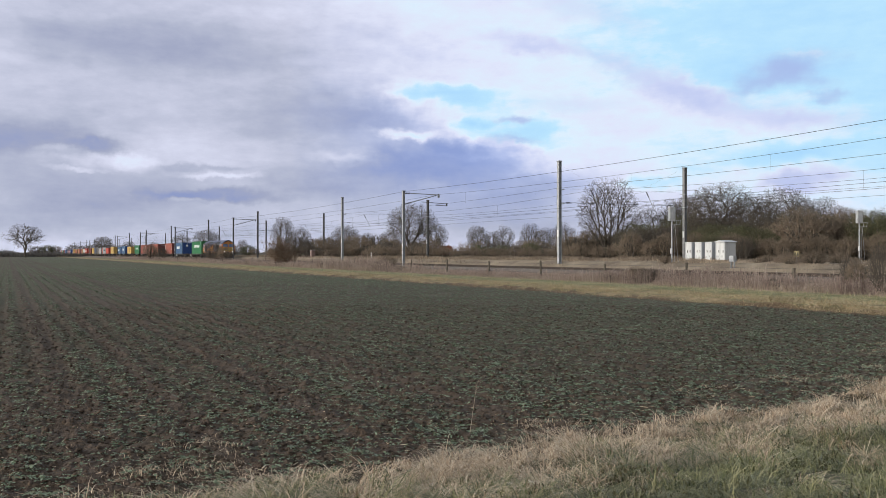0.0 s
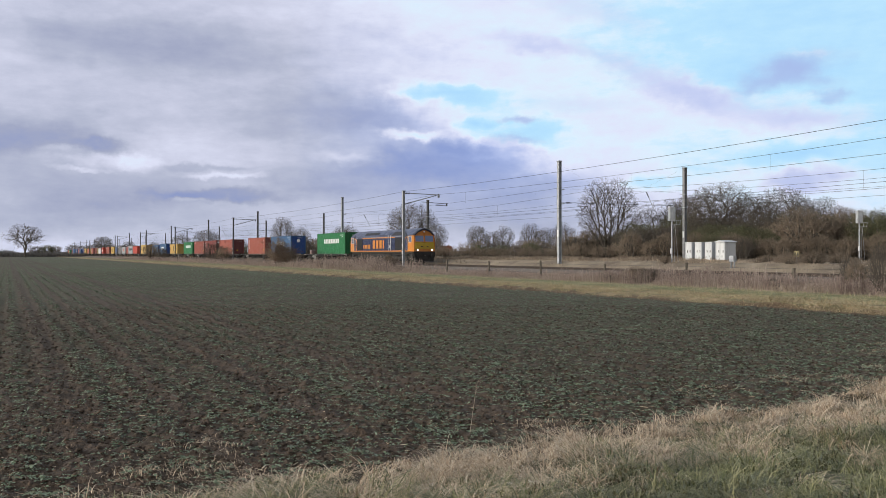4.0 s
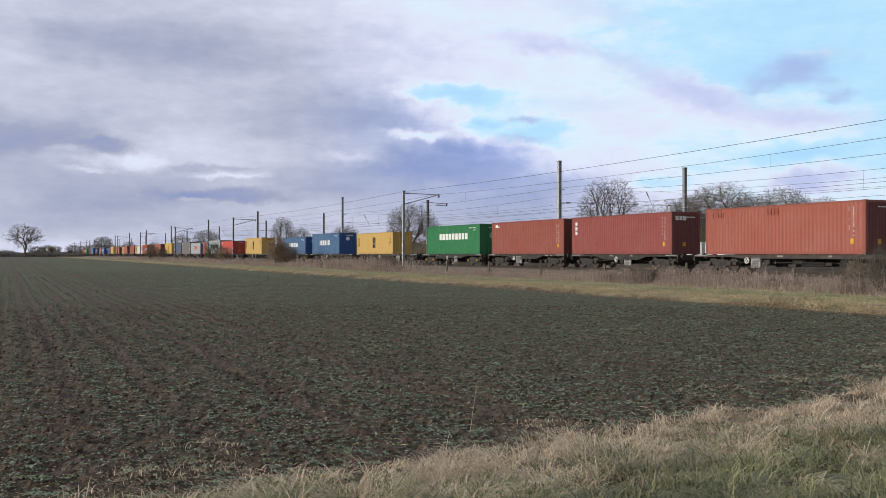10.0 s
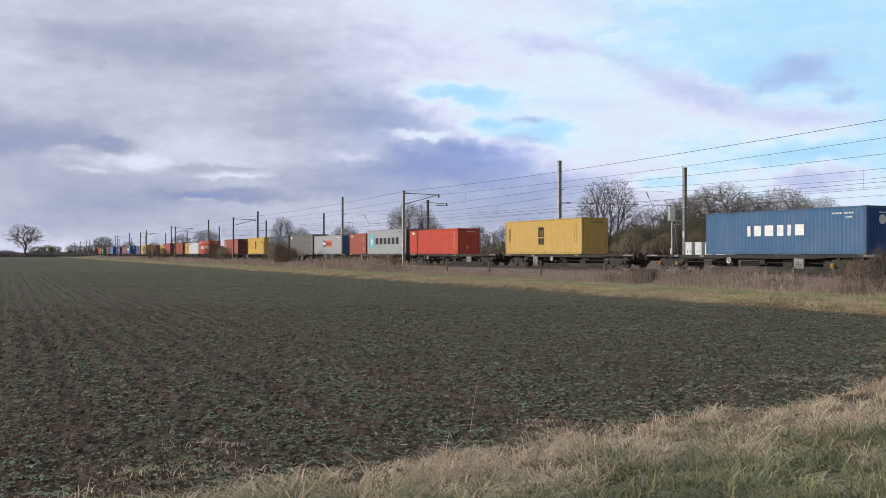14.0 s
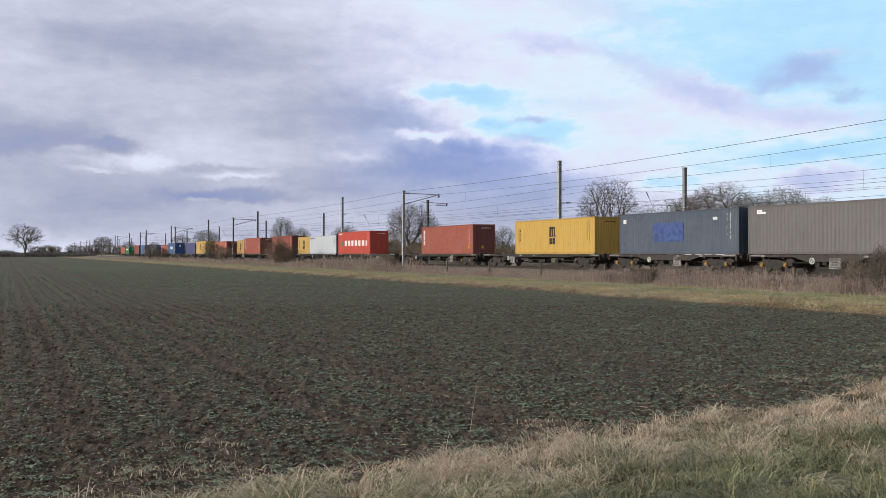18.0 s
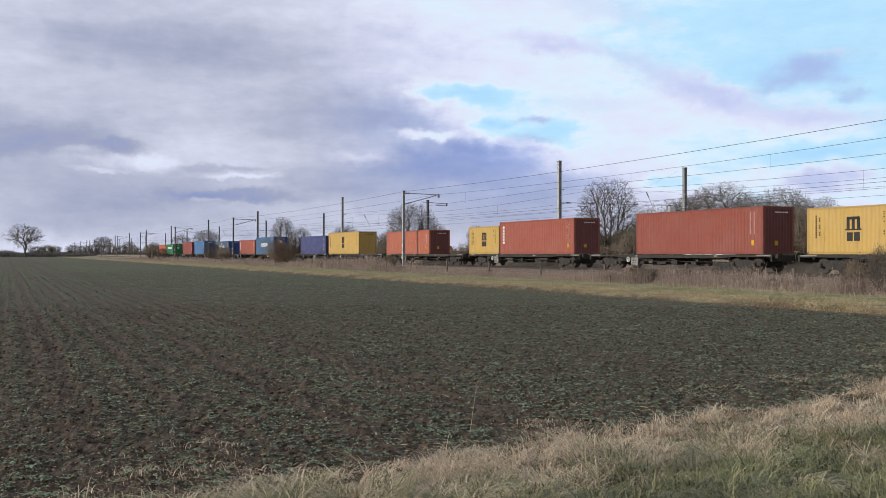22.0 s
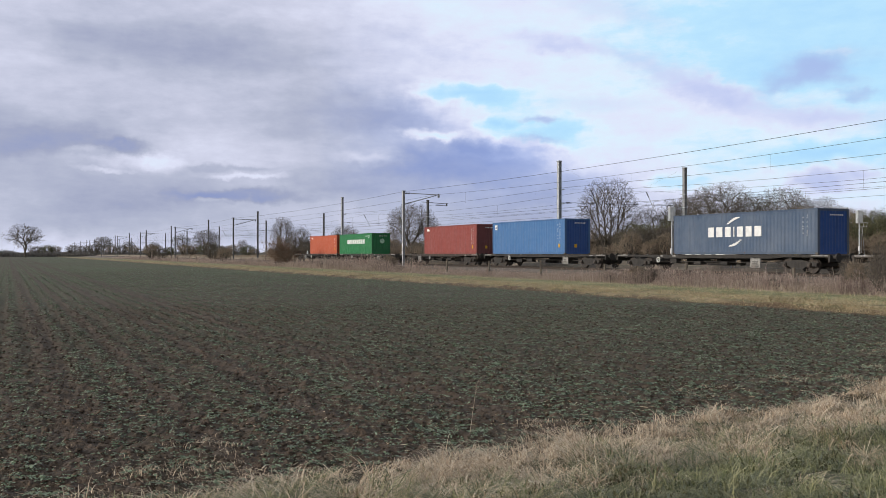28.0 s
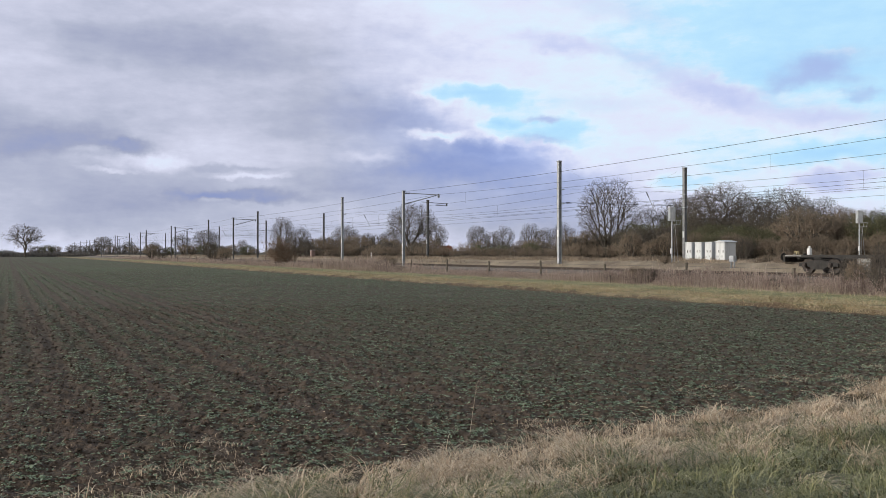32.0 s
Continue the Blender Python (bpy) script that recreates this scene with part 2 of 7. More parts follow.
    total = [m.math("ADD", m.math("ADD", m.range(fine, 0.28, 0.72, 0.05, 0.19), m.range(soft, 0.3, 0.7, -0.03, 0.03)), m.range(curl, 0.25, 0.75, -0.055, 0.055))]

    def cloud(u, v, ru, rv, turn, hard, weight):
        total.append(m.math("ADD", total[-1], m.math("MULTIPLY", puff(u, v, ru, rv, turn, hard), weight)))

    # broad banks first, then single clouds and gaps: azimuth, elevation, radii, turn (degrees), hardness, weight
    cloud(-28.46, 15.34, 11.40, 7.03, 0, 0, 0.285)
    cloud(-14.90, 16.78, 13.12, 6.32, 0, 0, 0.383)
    cloud(-0.84, 17.33, 13.35, 5.97, 0, 0, 0.207)
    cloud(10.97, 17.04, 10.16, 4.22, 0, 0, 0.274)
    cloud(23.70, 15.95, 8.84, 5.27, 0, 0, -0.018)
    cloud(-25.67, 10.61, 9.42, 3.86, 0, 0, 0.209)
    cloud(-16.53, 11.27, 9.69, 3.86, 0, 0, 0.389)
    cloud(-6.44, 11.34, 9.71, 3.86, 0, 0, 0.336)
    cloud(4.07, 11.71, 9.09, 3.86, 0, 0, 0.200)
    cloud(12.65, 11.47, 7.36, 3.16, 0, 0, 0.147)
    cloud(22.21, 12.45, 7.83, 4.22, 0, 0, 0.056)
    cloud(-25.67, 6.90, 9.42, 3.16, 0, 0, 0.513)
    cloud(-15.56, 7.37, 8.48, 3.16, 0, 0, 0.344)
    cloud(-5.74, 7.61, 8.35, 3.16, 0, 0, 0.523)
    cloud(2.67, 8.33, 7.71, 2.81, 0, 0, 0.175)
    cloud(12.65, 7.80, 8.70, 2.81, 0, 0, 0.246)
    cloud(21.61, 7.12, 7.29, 2.81, 0, 0, 0.164)
    cloud(-25.67, 3.45, 10.84, 2.81, 0, 0, 0.435)
    cloud(-13.91, 3.71, 10.92, 2.46, 0, 0, 0.507)
    cloud(-1.55, 4.17, 9.83, 2.81, 0, 0, 0.610)
    cloud(8.23, 4.13, 8.26, 2.81, 0, 0, 0.353)
    cloud(17.56, 3.65, 8.30, 2.46, 0, 0, 0.187)
    cloud(25.16, 3.78, 6.33, 2.81, 0, 0, 0.116)
    cloud(-19.70, 0.96, 15.57, 2.11, 0, 0, 0.357)
    cloud(-1.19, 1.02, 17.56, 2.11, 0, 0, 0.404)
    cloud(17.56, 0.97, 15.97, 2.11, 0, 0, 0.372)
    cloud(-33.61, 7.25, 7.31, 14.05, 0, 0, 0.236)
    cloud(-22.75, 24.31, 20.91, 7.03, 0, 0, 0.238)
    cloud(4.07, 26.04, 24.47, 7.03, 0, 0, 0.154)
    cloud(-18.13, 12.14, 8.25, 1.58, -4, 0.1, 0.096)
    cloud(-12.25, 12.30, 6.04, 1.41, -8, 0.1, 0.034)
    cloud(21.91, 11.39, 1.81, 0.42, 0, 0.1, 0.132)
    cloud(0.56, 9.88, 3.86, 0.84, -4, 0, -0.375)
    cloud(-1.72, 9.64, 2.11, 0.77, -10, 0.2, -0.121)
    cloud(-1.37, 7.30, 2.46, 0.39, -6, 0.1, -0.341)
    cloud(1.26, 6.68, 2.81, 0.63, -4, 0.2, 0.363)
    cloud(0.56, 5.29, 5.97, 1.05, -3, 0.1, 0.324)
    cloud(-1.55, 6.19, 3.16, 0.77, 0, 0.1, 0.203)
    cloud(-22.75, 6.58, 5.08, 0.98, -4, 0.1, 0.206)
    cloud(-19.39, 6.17, 1.88, 0.49, -6, 0.2, 0.259)
    cloud(-21.85, 6.01, 1.21, 0.25, 0, 0.1, -0.126)
    cloud(-18.13, 5.62, 2.22, 0.60, -8, 0.1, -0.254)
    cloud(-20.78, 4.95, 1.54, 0.18, 0, 0.1, -0.189)
    cloud(-13.91, 5.20, 3.31, 0.25, 0, 0.2, 0.144)
    cloud(-12.58, 4.72, 2.51, 0.21, 0, 0.2, -0.185)
    cloud(-7.82, 4.31, 4.48, 0.49, -2, 0.1, 0.060)
    cloud(-13.25, 3.55, 4.99, 0.42, 0, 0.2, 0.265)
    cloud(-14.84, 3.29, 1.31, 0.18, 0, 0.1, -0.245)
    cloud(-5.74, 8.81, 6.61, 1.58, -12, 0.1, 0.074)
    cloud(15.62, 9.36, 3.26, 1.41, -22, 0.1, 0.206)
    cloud(14.64, 10.72, 1.32, 0.42, -20, 0.1, -0.017)
    cloud(6.51, 12.67, 3.47, 0.63, -8, 0.1, 0.144)
    cloud(11.98, 13.30, 3.03, 1.41, -35, 0, -0.018)
    cloud(13.65, 4.23, 2.99, 0.56, 0, 0.1, -0.201)
    cloud(21.61, 4.21, 2.73, 0.70, 0, 0.1, 0.238)
    cloud(20.69, 7.64, 4.00, 0.77, -4, 0.1, 0.133)
    cloud(7.54, 6.90, 4.14, 0.88, -8, 0.1, -0.086)
    cloud(17.24, 10.58, 2.24, 1.41, 0, 0, -0.069)
    cloud(-2.95, 8.33, 3.15, 0.77, -8, 0.2, 0.064)
    cloud(2.32, 9.02, 2.46, 0.63, 0, 0.1, -0.068)
    cloud(22.21, 5.80, 5.12, 0.88, 6, 0, -0.224)
    cloud(-7.82, 12.63, 2.76, 1.05, -20, 0.1, 0.028)
    cloud(3.37, 6.04, 3.85, 0.84, -4, 0.2, 0.328)
    cloud(2.67, 7.92, 1.75, 0.49, 0, 0.1, -0.236)
    cloud(-25.67, 5.90, 3.42, 0.77, 0, 0.1, 0.173)
    cloud(7.20, 7.86, 2.07, 0.77, 0, 0.1, -0.141)
    cloud(-5.05, 5.89, 2.79, 0.49, -4, 0.1, -0.181)
    cloud(-20.32, 5.42, 1.54, 0.42, -6, 0.1, -0.111)
    cloud(5.46, 6.51, 1.74, 0.42, 0, 0.1, 0.163)
    cloud(3.70, 8.70, 5.20, 1.75, -6, 0, -0.110)
    cloud(17.50, 12.90, 9.00, 3.00, 0, 0, -0.060)
    cloud(6.85, 3.60, 5.20, 1.75, 0, 0, 0.140)
    cloud(5.10, 2.25, 7.50, 1.75, 0, 0, 0.190)
    cloud(-22.00, 2.60, 9.00, 1.90, 0, 0, 0.080)
    thick = total[-1]
    ends = []
    for stops in (SKY_GREY, SKY_THIN):
        ramp = n.new("ShaderNodeValToRGB")
        for k, (at, c) in enumerate(stops):
            q = ramp.color_ramp.elements[k] if k < 2 else ramp.color_ramp.elements.new(at)
            q.position = at
            q.color = (*srgb(*c), 1)
        l.new(thick, ramp.inputs[0])
        ends.append(ramp.outputs[0])
    sep = n.new("ShaderNodeSeparateXYZ")
    l.new(bent, sep.inputs[0])
    hue = m.mix(m.math("MULTIPLY", m.range(sep.outputs["X"], -9.0, 3.0), m.range(sep.outputs["Y"], 1.5, 6.0)), ends[0], ends[1])
    # small translucent clouds in front of the blue
    for u, v, ru, rv, turn, hard, weight in ((21.3, 10.55, 3.0, 1.15, 12, 0.0, 0.85), (19.6, 9.75, 2.6, 0.55, 10, 0.0, 0.45), (22.6, 10.0, 1.6, 0.7, -20, 0.0, 0.35),
                                             (23.5, 9.0, 1.6, 0.36, -4, 0.1, 0.55), (5.25, 8.2, 1.25, 0.34, 0, 0.1, 0.75), (5.1, 6.95, 1.9, 0.34, 6, 0.1, 0.6)):
        hue = m.mix(m.math("MULTIPLY", puff(u, v, ru, rv, turn, hard), weight), hue, srgb(168, 186, 233))
    # a lavender band that slants down through the bright part
    for u, v, ru, rv, turn, hard, weight in ((6.8, 12.7, 4.2, 0.75, -8, 0.0, 0.42), (9.9, 14.6, 4.2, 1.0, -14, 0.0, 0.35), (11.3, 11.5, 3.4, 0.85, -24, 0.0, 0.45), (15.0, 10.1, 4.2, 1.05, -24, 0.0, 0.55),
                                             (18.3, 8.6, 5.6, 0.95, -12, 0.0, 0.42), (22.6, 7.8, 3.8, 0.8, -6, 0.0, 0.42), (22.1, 4.2, 3.2, 0.85, 0, 0.0, 0.6), (8.5, 9.2, 4.5, 0.6, 0, 0.0, 0.22)):
        hue = m.mix(m.math("MULTIPLY", puff(u, v, ru, rv, turn, hard), weight), hue, srgb(186, 199, 241))
    em = n.new("ShaderNodeEmission")
    l.new(hue, em.inputs["Color"])
    out = [q for q in n if q.type == "OUTPUT_MATERIAL"][0]
    l.new(em.outputs[0], out.inputs["Surface"])
    n.remove(m.b)
    ob = obj("backdrop", me, m.m)
    tagged(ob, "drifting lavender-grey winter clouds with pale blue gaps", "sky", kind="structure")
    return ob


# colours of the sky by the thickness of the cloud: the grey bank, and the thin clouds over the blue
SKY_GREY = ((0.0, (176, 218, 252)), (0.14, (196, 229, 254)), (0.26, (224, 236, 254)), (0.37, (221, 225, 246)), (0.50, (203, 207, 228)),
            (0.64, (182, 188, 210)), (0.80, (163, 170, 197)), (1.0, (143, 156, 199)))
SKY_THIN = ((0.0, (170, 217, 254)), (0.19, (189, 230, 255)), (0.30, (221, 240, 255)), (0.40, (224, 230, 252)), (0.50, (208, 216, 246)),
            (0.64, (181, 195, 236)), (0.80, (161, 178, 225)), (1.0, (144, 163, 215)))
SKY = sky_backdrop()


# ---------------------------------------------------------------- ground
def ground_height(x, y):
    p = N.x * x + N.y * y
    z = np.interp(p, [-400, 24.5, 24.8, 27, 33, 36.5, 39.0, 43.5, 45.2, 60, 70, 300, 5000],
                  [0, 0, 0.13, 0.16, 0.17, 0.22, 0.34, 0.52, 1.22, 1.28, 1.15, 0.7, 0.7])
    # the grassy bank on which the camera stands
    q = (x * 4.6 - y * 7.85 + 65.3) / 9.1 + 0.055 * np.maximum(x - 2.5, 0) ** 2 + 0.40 * np.exp(-((x - 2.2) / 1.4) ** 2) + 0.5 * (vnoise(x * 0.5, y * 0.5, 5) - 0.5)
    bank = np.clip(q, 0, 12)
    z = z + np.where(p < 24, 0.085 * np.minimum(bank, 7) , 0)
    r = np.hypot(x, y)
    field = (p < 24.5) & (q < 0.3)
    rough = np.clip(1.2 - r / 120, 0.15, 1)
    clods = (vnoise(x * 6, y * 6, 1) ** 2 - 0.33) * 0.042 + (vnoise(x * 15, y * 15, 2) - 0.5) * 0.048 + (vnoise(x * 26, y * 26, 21) - 0.5) * 0.03 + (vnoise(x * 2, y * 2, 3) - 0.5) * 0.03
    clods = clods + (0.007 + np.interp(p, [-3, 0, 6, 10], [0, 0.009, 0.008, 0]) * np.clip((r - 12) / 16, 0, 1)) * np.sin(2 * math.pi * p / 0.48) * (0.5 + 0.9 * vnoise(x * 0.4, y * 0.4, 7))
    z = z + np.where(field, clods * rough, (vnoise(x * 1.5, y * 1.5, 4) - 0.5) * 0.10 * np.clip(1 - r / 200, 0, 1))
    return z


def bank_edge(x, y):
    """Metres inside the grassy bank (negative: on the field)."""
    return (x * 4.6 - y * 7.85 + 65.3) / 9.1 + 0.055 * np.maximum(x - 2.5, 0) ** 2 + 0.40 * np.exp(-((x - 2.2) / 1.4) ** 2) + 0.5 * (vnoise(x * 0.5, y * 0.5, 5) - 0.5)


def build_ground():
    fine = np.arange(-31, 31.01, 0.11)
    coarse = np.concatenate([np.arange(-180, -31, 6.0), fine, np.arange(36, 180, 6.0)])
    r = [0.6]
    while r[-1] < 4450:
        r.append(r[-1] * (1.008 if 5 < r[-1] < 38 else 1.024) + 0.002)
    r = np.array(r)
    A, Rr = np.meshgrid(np.radians(coarse), r)
    x, y = Rr * np.sin(A), Rr * np.cos(A)
    z = ground_height(x, y)
    k = len(coarse)
    v = np.stack([x, y, z], -1).reshape(-1, 3)
    v = np.vstack([v, [[0, 0, float(ground_height(np.array([0.0]), np.array([0.0]))[0])]]])
    i = (np.arange(len(r) - 1)[:, None] * k + np.arange(k)[None]).ravel()
    j = (np.arange(len(r) - 1)[:, None] * k + (np.arange(k) + 1)[None] % k).ravel()
    quads = np.stack([i, i + k, j + k, j], 1)
    c = len(v) - 1
    tris = np.stack([np.arange(k), (np.arange(k) + 1) % k, np.full(k, c)], 1)
    me = mesh_np("ground", v, quads, tris, smooth=True)

    m = Mat("field_and_verges", 0.95)
    n, l = m.n, m.l
    dot = n.new("ShaderNodeVectorMath")
    dot.operation = "DOT_PRODUCT"
    l.new(m.coord("Object"), dot.inputs[0])
    dot.inputs[1].default_value = tuple(N)
    wob = m.range(m.noise(0.35, 4), 0.2, 0.8, -0.9, 0.9)
    p = m.math("ADD", dot.outputs["Value"], wob)
    # ploughed soil with a green haze of seedlings that thickens in patches
    big, mid, small, tiny = m.noise(0.06, 4), m.noise(0.9, 4), m.noise(7, 4), m.noise(30, 3)
    soil = m.mix(m.range(small, 0.3, 0.7), (0.043, 0.029, 0.020), (0.096, 0.064, 0.043))
    # pale flecks put the clods' highlights into the soil colour
    soil = m.mix(m.range(tiny, 0.48, 0.85), soil, (0.140, 0.105, 0.078))
    crop = m.mix(m.range(tiny, 0.3, 0.7), (0.048, 0.075, 0.033), (0.120, 0.168, 0.078))
    dist = n.new("ShaderNodeVectorMath")
    dist.operation = "LENGTH"
    l.new(m.coord("Object"), dist.inputs[0])
    cover = m.math("MULTIPLY", m.range(m.math("ADD", m.math("MULTIPLY", big, 0.8), m.math("MULTIPLY", mid, 0.5)), 0.35, 0.75),
                   m.range(dist.outputs["Value"], 12, 80, 0.15, 1.0))
    along = n.new("ShaderNodeVectorMath")
    along.operation = "DOT_PRODUCT"
    l.new(m.coord("Object"), along.inputs[0])
    along.inputs[1].default_value = tuple(N)
    rows = m.math("SINE", m.math("MULTIPLY", m.math("ADD", along.outputs["Value"], m.math("MULTIPLY", m.noise(0.5, 2), 0.12)), 2 * math.pi / 0.48))
    cover = m.math("MULTIPLY", cover, m.range(rows, -1, 1, 1.0, 0.35))
    # thinner stand towards the near side, and bare wheel lines
    cover = m.math("MULTIPLY", cover, m.range(dot.outputs["Value"], -6, 9, 0.45, 1.0))
    for line, wide in ((0.7, 0.22), (1.9, 0.16), (3.4, 0.26), (5.3, 0.34)):
        off = m.math("ABSOLUTE", m.math("SUBTRACT", m.math("ADD", dot.outputs["Value"], m.range(m.noise(0.5, 2), 0.2, 0.8, -0.12, 0.12)), line))
        cover = m.math("MULTIPLY", cover, m.range(off, wide * 0.6, wide * 1.6, 0.25, 1.0))
    field = m.mix(cover, soil, crop)
    turf = m.mix(m.range(m.noise(0.5, 4), 0.35, 0.65), (0.17, 0.18, 0.075), (0.34, 0.30, 0.17))
    turf = m.mix(m.range(small, 0.4, 0.8), turf, (0.085, 0.095, 0.042))
    straw = m.mix(m.range(small, 0.3, 0.7), (0.24, 0.18, 0.10), (0.42, 0.33, 0.20))
    straw = m.mix(m.range(mid, 0.45, 0.7), straw, (0.095, 0.095, 0.045))
    dead = m.mix(m.range(mid, 0.3, 0.7), (0.15, 0.115, 0.09), (0.30, 0.24, 0.18))
    col = m.mix(m.range(p, 23.7, 24.2), field, m.mix(m.range(small, 0.3, 0.7), (0.085, 0.050, 0.028), (0.16, 0.105, 0.06)))
    col = m.mix(m.range(p, 24.4, 24.9), col, straw)
    col = m.mix(m.range(p, 26.8, 28.6), col, turf)
    col = m.mix(m.range(p, 31.5, 33.0), col, dead)
    col = m.mix(m.range(p, 42.5, 43.5), col, m.mix(m.range(m.noise(0.4, 5), 0.35, 0.65), (0.19, 0.15, 0.11), (0.36, 0.30, 0.22)))
    col = m.mix(m.range(p, 64, 68), col, (0.060, 0.055, 0.032))
    col = m.mix(m.range(p, 150, 200), col, turf)
    # the bank in the foreground
    edge = n.new("ShaderNodeVectorMath")
    edge.operation = "DOT_PRODUCT"
    l.new(m.coord("Object"), edge.inputs[0])
    edge.inputs[1].default_value = (4.6 / 9.1, -7.85 / 9.1, 0)
    q = m.math("ADD", edge.outputs["Value"], m.range(m.noise(1.3, 4), 0.2, 0.8, 7.18 - 0.6, 7.18 + 0.6))
    sep = n.new("ShaderNodeSeparateXYZ")
    l.new(m.coord("Object"), sep.inputs[0])
    q = m.math("ADD", q, m.range(sep.outputs["X"], 0.8, 6.0, 0.0, 0.75))
    col = m.mix(m.range(q, -0.3, 0.5), col, m.mix(m.range(mid, 0.35, 0.65), (0.050, 0.060, 0.024), (0.11, 0.092, 0.052)))
    m.color(col)
    m.bump(m.math("ADD", small, m.math("MULTIPLY", m.noise(22, 3), 0.7)), 1.0, 0.05)
    ob = obj("ground", me, m.m)
    tagged(ob, "dark ploughed field with seedlings, grassy verges and rough ground", "ground", kind="structure")


build_ground()


# ---------------------------------------------------------------- railway
def build_track():
    track = tagged(new("railway_track"), "straight ballasted railway track with rusty rails", "railway track", kind="structure")
    track.matrix_world = tm(0, P_TRACK, 0)
    bm = bmesh.new()
    x0, x1 = -2500, 900
    prof = [(-3.3, 0.30), (-1.7, RAIL - 0.17), (1.7, RAIL - 0.17), (3.2, 0.36), (3.2, 0.1), (-3.3, 0.1)]
    loft(bm, [[(x, y, z) for y, z in prof] for x in (x0, x1)])
    part("ballast_bed", bm, M_BALLAST, track)
    for side in (-1, 1):
        bm = bmesh.new()
        y = side * 0.7525
        for a, b, z0, z1 in ((-0.035, 0.035, RAIL - 0.04, RAIL), (-0.01, 0.01, RAIL - 0.13, RAIL - 0.04), (-0.07, 0.07, RAIL - 0.15, RAIL - 0.13)):
            box(bm, x0, x1, y + a, y + b, z0, z1)
        part("rail", bm, M_RAIL, track)
    bm = bmesh.new()
    for i in range(300):
        x = -30 - i * 0.65
        box(bm, x - 0.13, x + 0.13, -1.25, 1.25, RAIL - 0.3, RAIL - 0.15)
    tagged(part("sleepers", bm, plain("sleeper_concrete", (0.20, 0.18, 0.155), 0.9), track), kind="stuff")


build_track()


# ---------------------------------------------------------------- overhead line
def insulator(bm, a, b, r=0.075):
    a, b = Vector(a), Vector(b)
    tube(bm, a, b, r * 0.45, n=6)
    k = 5
    for i in range(k):
        c = a.lerp(b, (i + 0.5) / k)
        d = (b - a).normalized() * 0.022
        tube(bm, c - d, c + d, r, r * 0.8, n=8)


def steel_post(bm, h, w, d):
    """An H section, its flanges across the line."""
    box(bm, -w / 2, w / 2, -d / 2, -d / 2 + 0.025, 0, h)
    box(bm, -w / 2, w / 2, d / 2 - 0.025, d / 2, 0, h)
    box(bm, -0.012, 0.012, -d / 2 + 0.025, d / 2 - 0.025, 0, h)


def cantilever_mast(h, steel=M_STEEL):
    """Origin at the rail's level; the arm reaches away from the camera (+y)."""
    e = new("catenary_mast")
    bm = bmesh.new()
    steel_post(bm, h + 0.6, 0.24, 0.24)
    for v in bm.verts:
        v.co.z -= 0.6
    part("post", bm, steel, e)
    bm = bmesh.new()
    box(bm, -0.22, 0.22, -0.22, 0.22, -0.62, -0.30, 0.02)
    part("foundation", bm, plain("concrete", (0.36, 0.35, 0.32), 0.9), e)
    bm = bmesh.new()
    tube(bm, (0, 0.75, h - 0.22), (0, 4.3, h - 0.30), 0.045, n=8)
    part("top_tube", bm, steel, e)
    bm = bmesh.new()
    tube(bm, (0, 0.85, h - 1.22), (0, 3.95, h - 0.36), 0.05, n=8)
    part("strut", bm, steel, e)
    bm = bmesh.new()
    insulator(bm, (0, 0.15, h - 0.22), (0, 0.75, h - 0.22), 0.085)
    part("insulator", bm, M_INS, e)
    bm = bmesh.new()
    insulator(bm, (0, 0.15, h - 1.42), (0, 0.85, h - 1.22), 0.085)
    part("insulator", bm, M_INS, e)
    bm = bmesh.new()
    box(bm, -0.06, 0.06, 4.1, 4.3, h - 0.62, h - 0.22)
    part("wire_clamp", bm, steel, e)
    bm = bmesh.new()
    box(bm, -0.2, 0.2, -0.2, 0.2, h, h + 0.05)
    part("cap", bm, steel, e)
    for z in (1.1, 1.9):
        bm = bmesh.new()
        box(bm, -0.11, 0.11, -0.145, -0.118, z, z + 0.35)
        part("number_plate", bm, M_MARK, e)
    return tagged(e, "galvanised steel mast with a cantilever arm beside the railway", "catenary mast", "cantilever masts along the line")


def headspan_mast(h, w, side, steel):
    """side: +1 when its cross wires leave away from the camera."""
    e = new("headspan_mast")
    bm = bmesh.new()
    steel_post(bm, h + 0.3, w, w)
    for v in bm.verts:
        v.co.z -= 0.3
    part("post", bm, steel, e)
    bm = bmesh.new()
    box(bm, -w * 0.62, w * 0.62, -w * 0.62, w * 0.62, h, h + 0.10, 0.015)
    part("cap", bm, steel, e)
    for z in (h - 2.45, h - 3.7):
        bm = bmesh.new()
        box(bm, -w * 0.6, w * 0.6, -w * 0.6, w * 0.6, z - 0.05, z + 0.05)
        tube(bm, (0, side * w * 0.5, z), (0, side * (w * 0.5 + 0.4), z), 0.03, n=6)
        part("bracket", bm, M_STEEL, e)
    bm = bmesh.new()
    box(bm, -w * 0.4, w * 0.4, -w / 2 - 0.02, -w / 2 + 0.003, 2.1, 2.7)
    part("number_plate", bm, M_MARK, e)
    return tagged(e, "tall galvanised steel mast holding the cross wires", "catenary mast", "headspan masts along the line")


EYE_Z = EYE[2]
S_A = [-22.0, -92.3, -175.6, -242.8, -311.0, -379.0, -447.0, -515.0, -583.0, -651.0]
S_B = [-11.0, -70.0, -129.0, -179.7, -228.8, -285.6, -340.5, -390.6, -445.0, -500.0, -557.0, -612.0, -668.0, -725.0]
S_C = [-11.0, -69.1, -128.1, -179.2, -225.2, -281.1, -336.3, -385.7, *S_B[8:]]


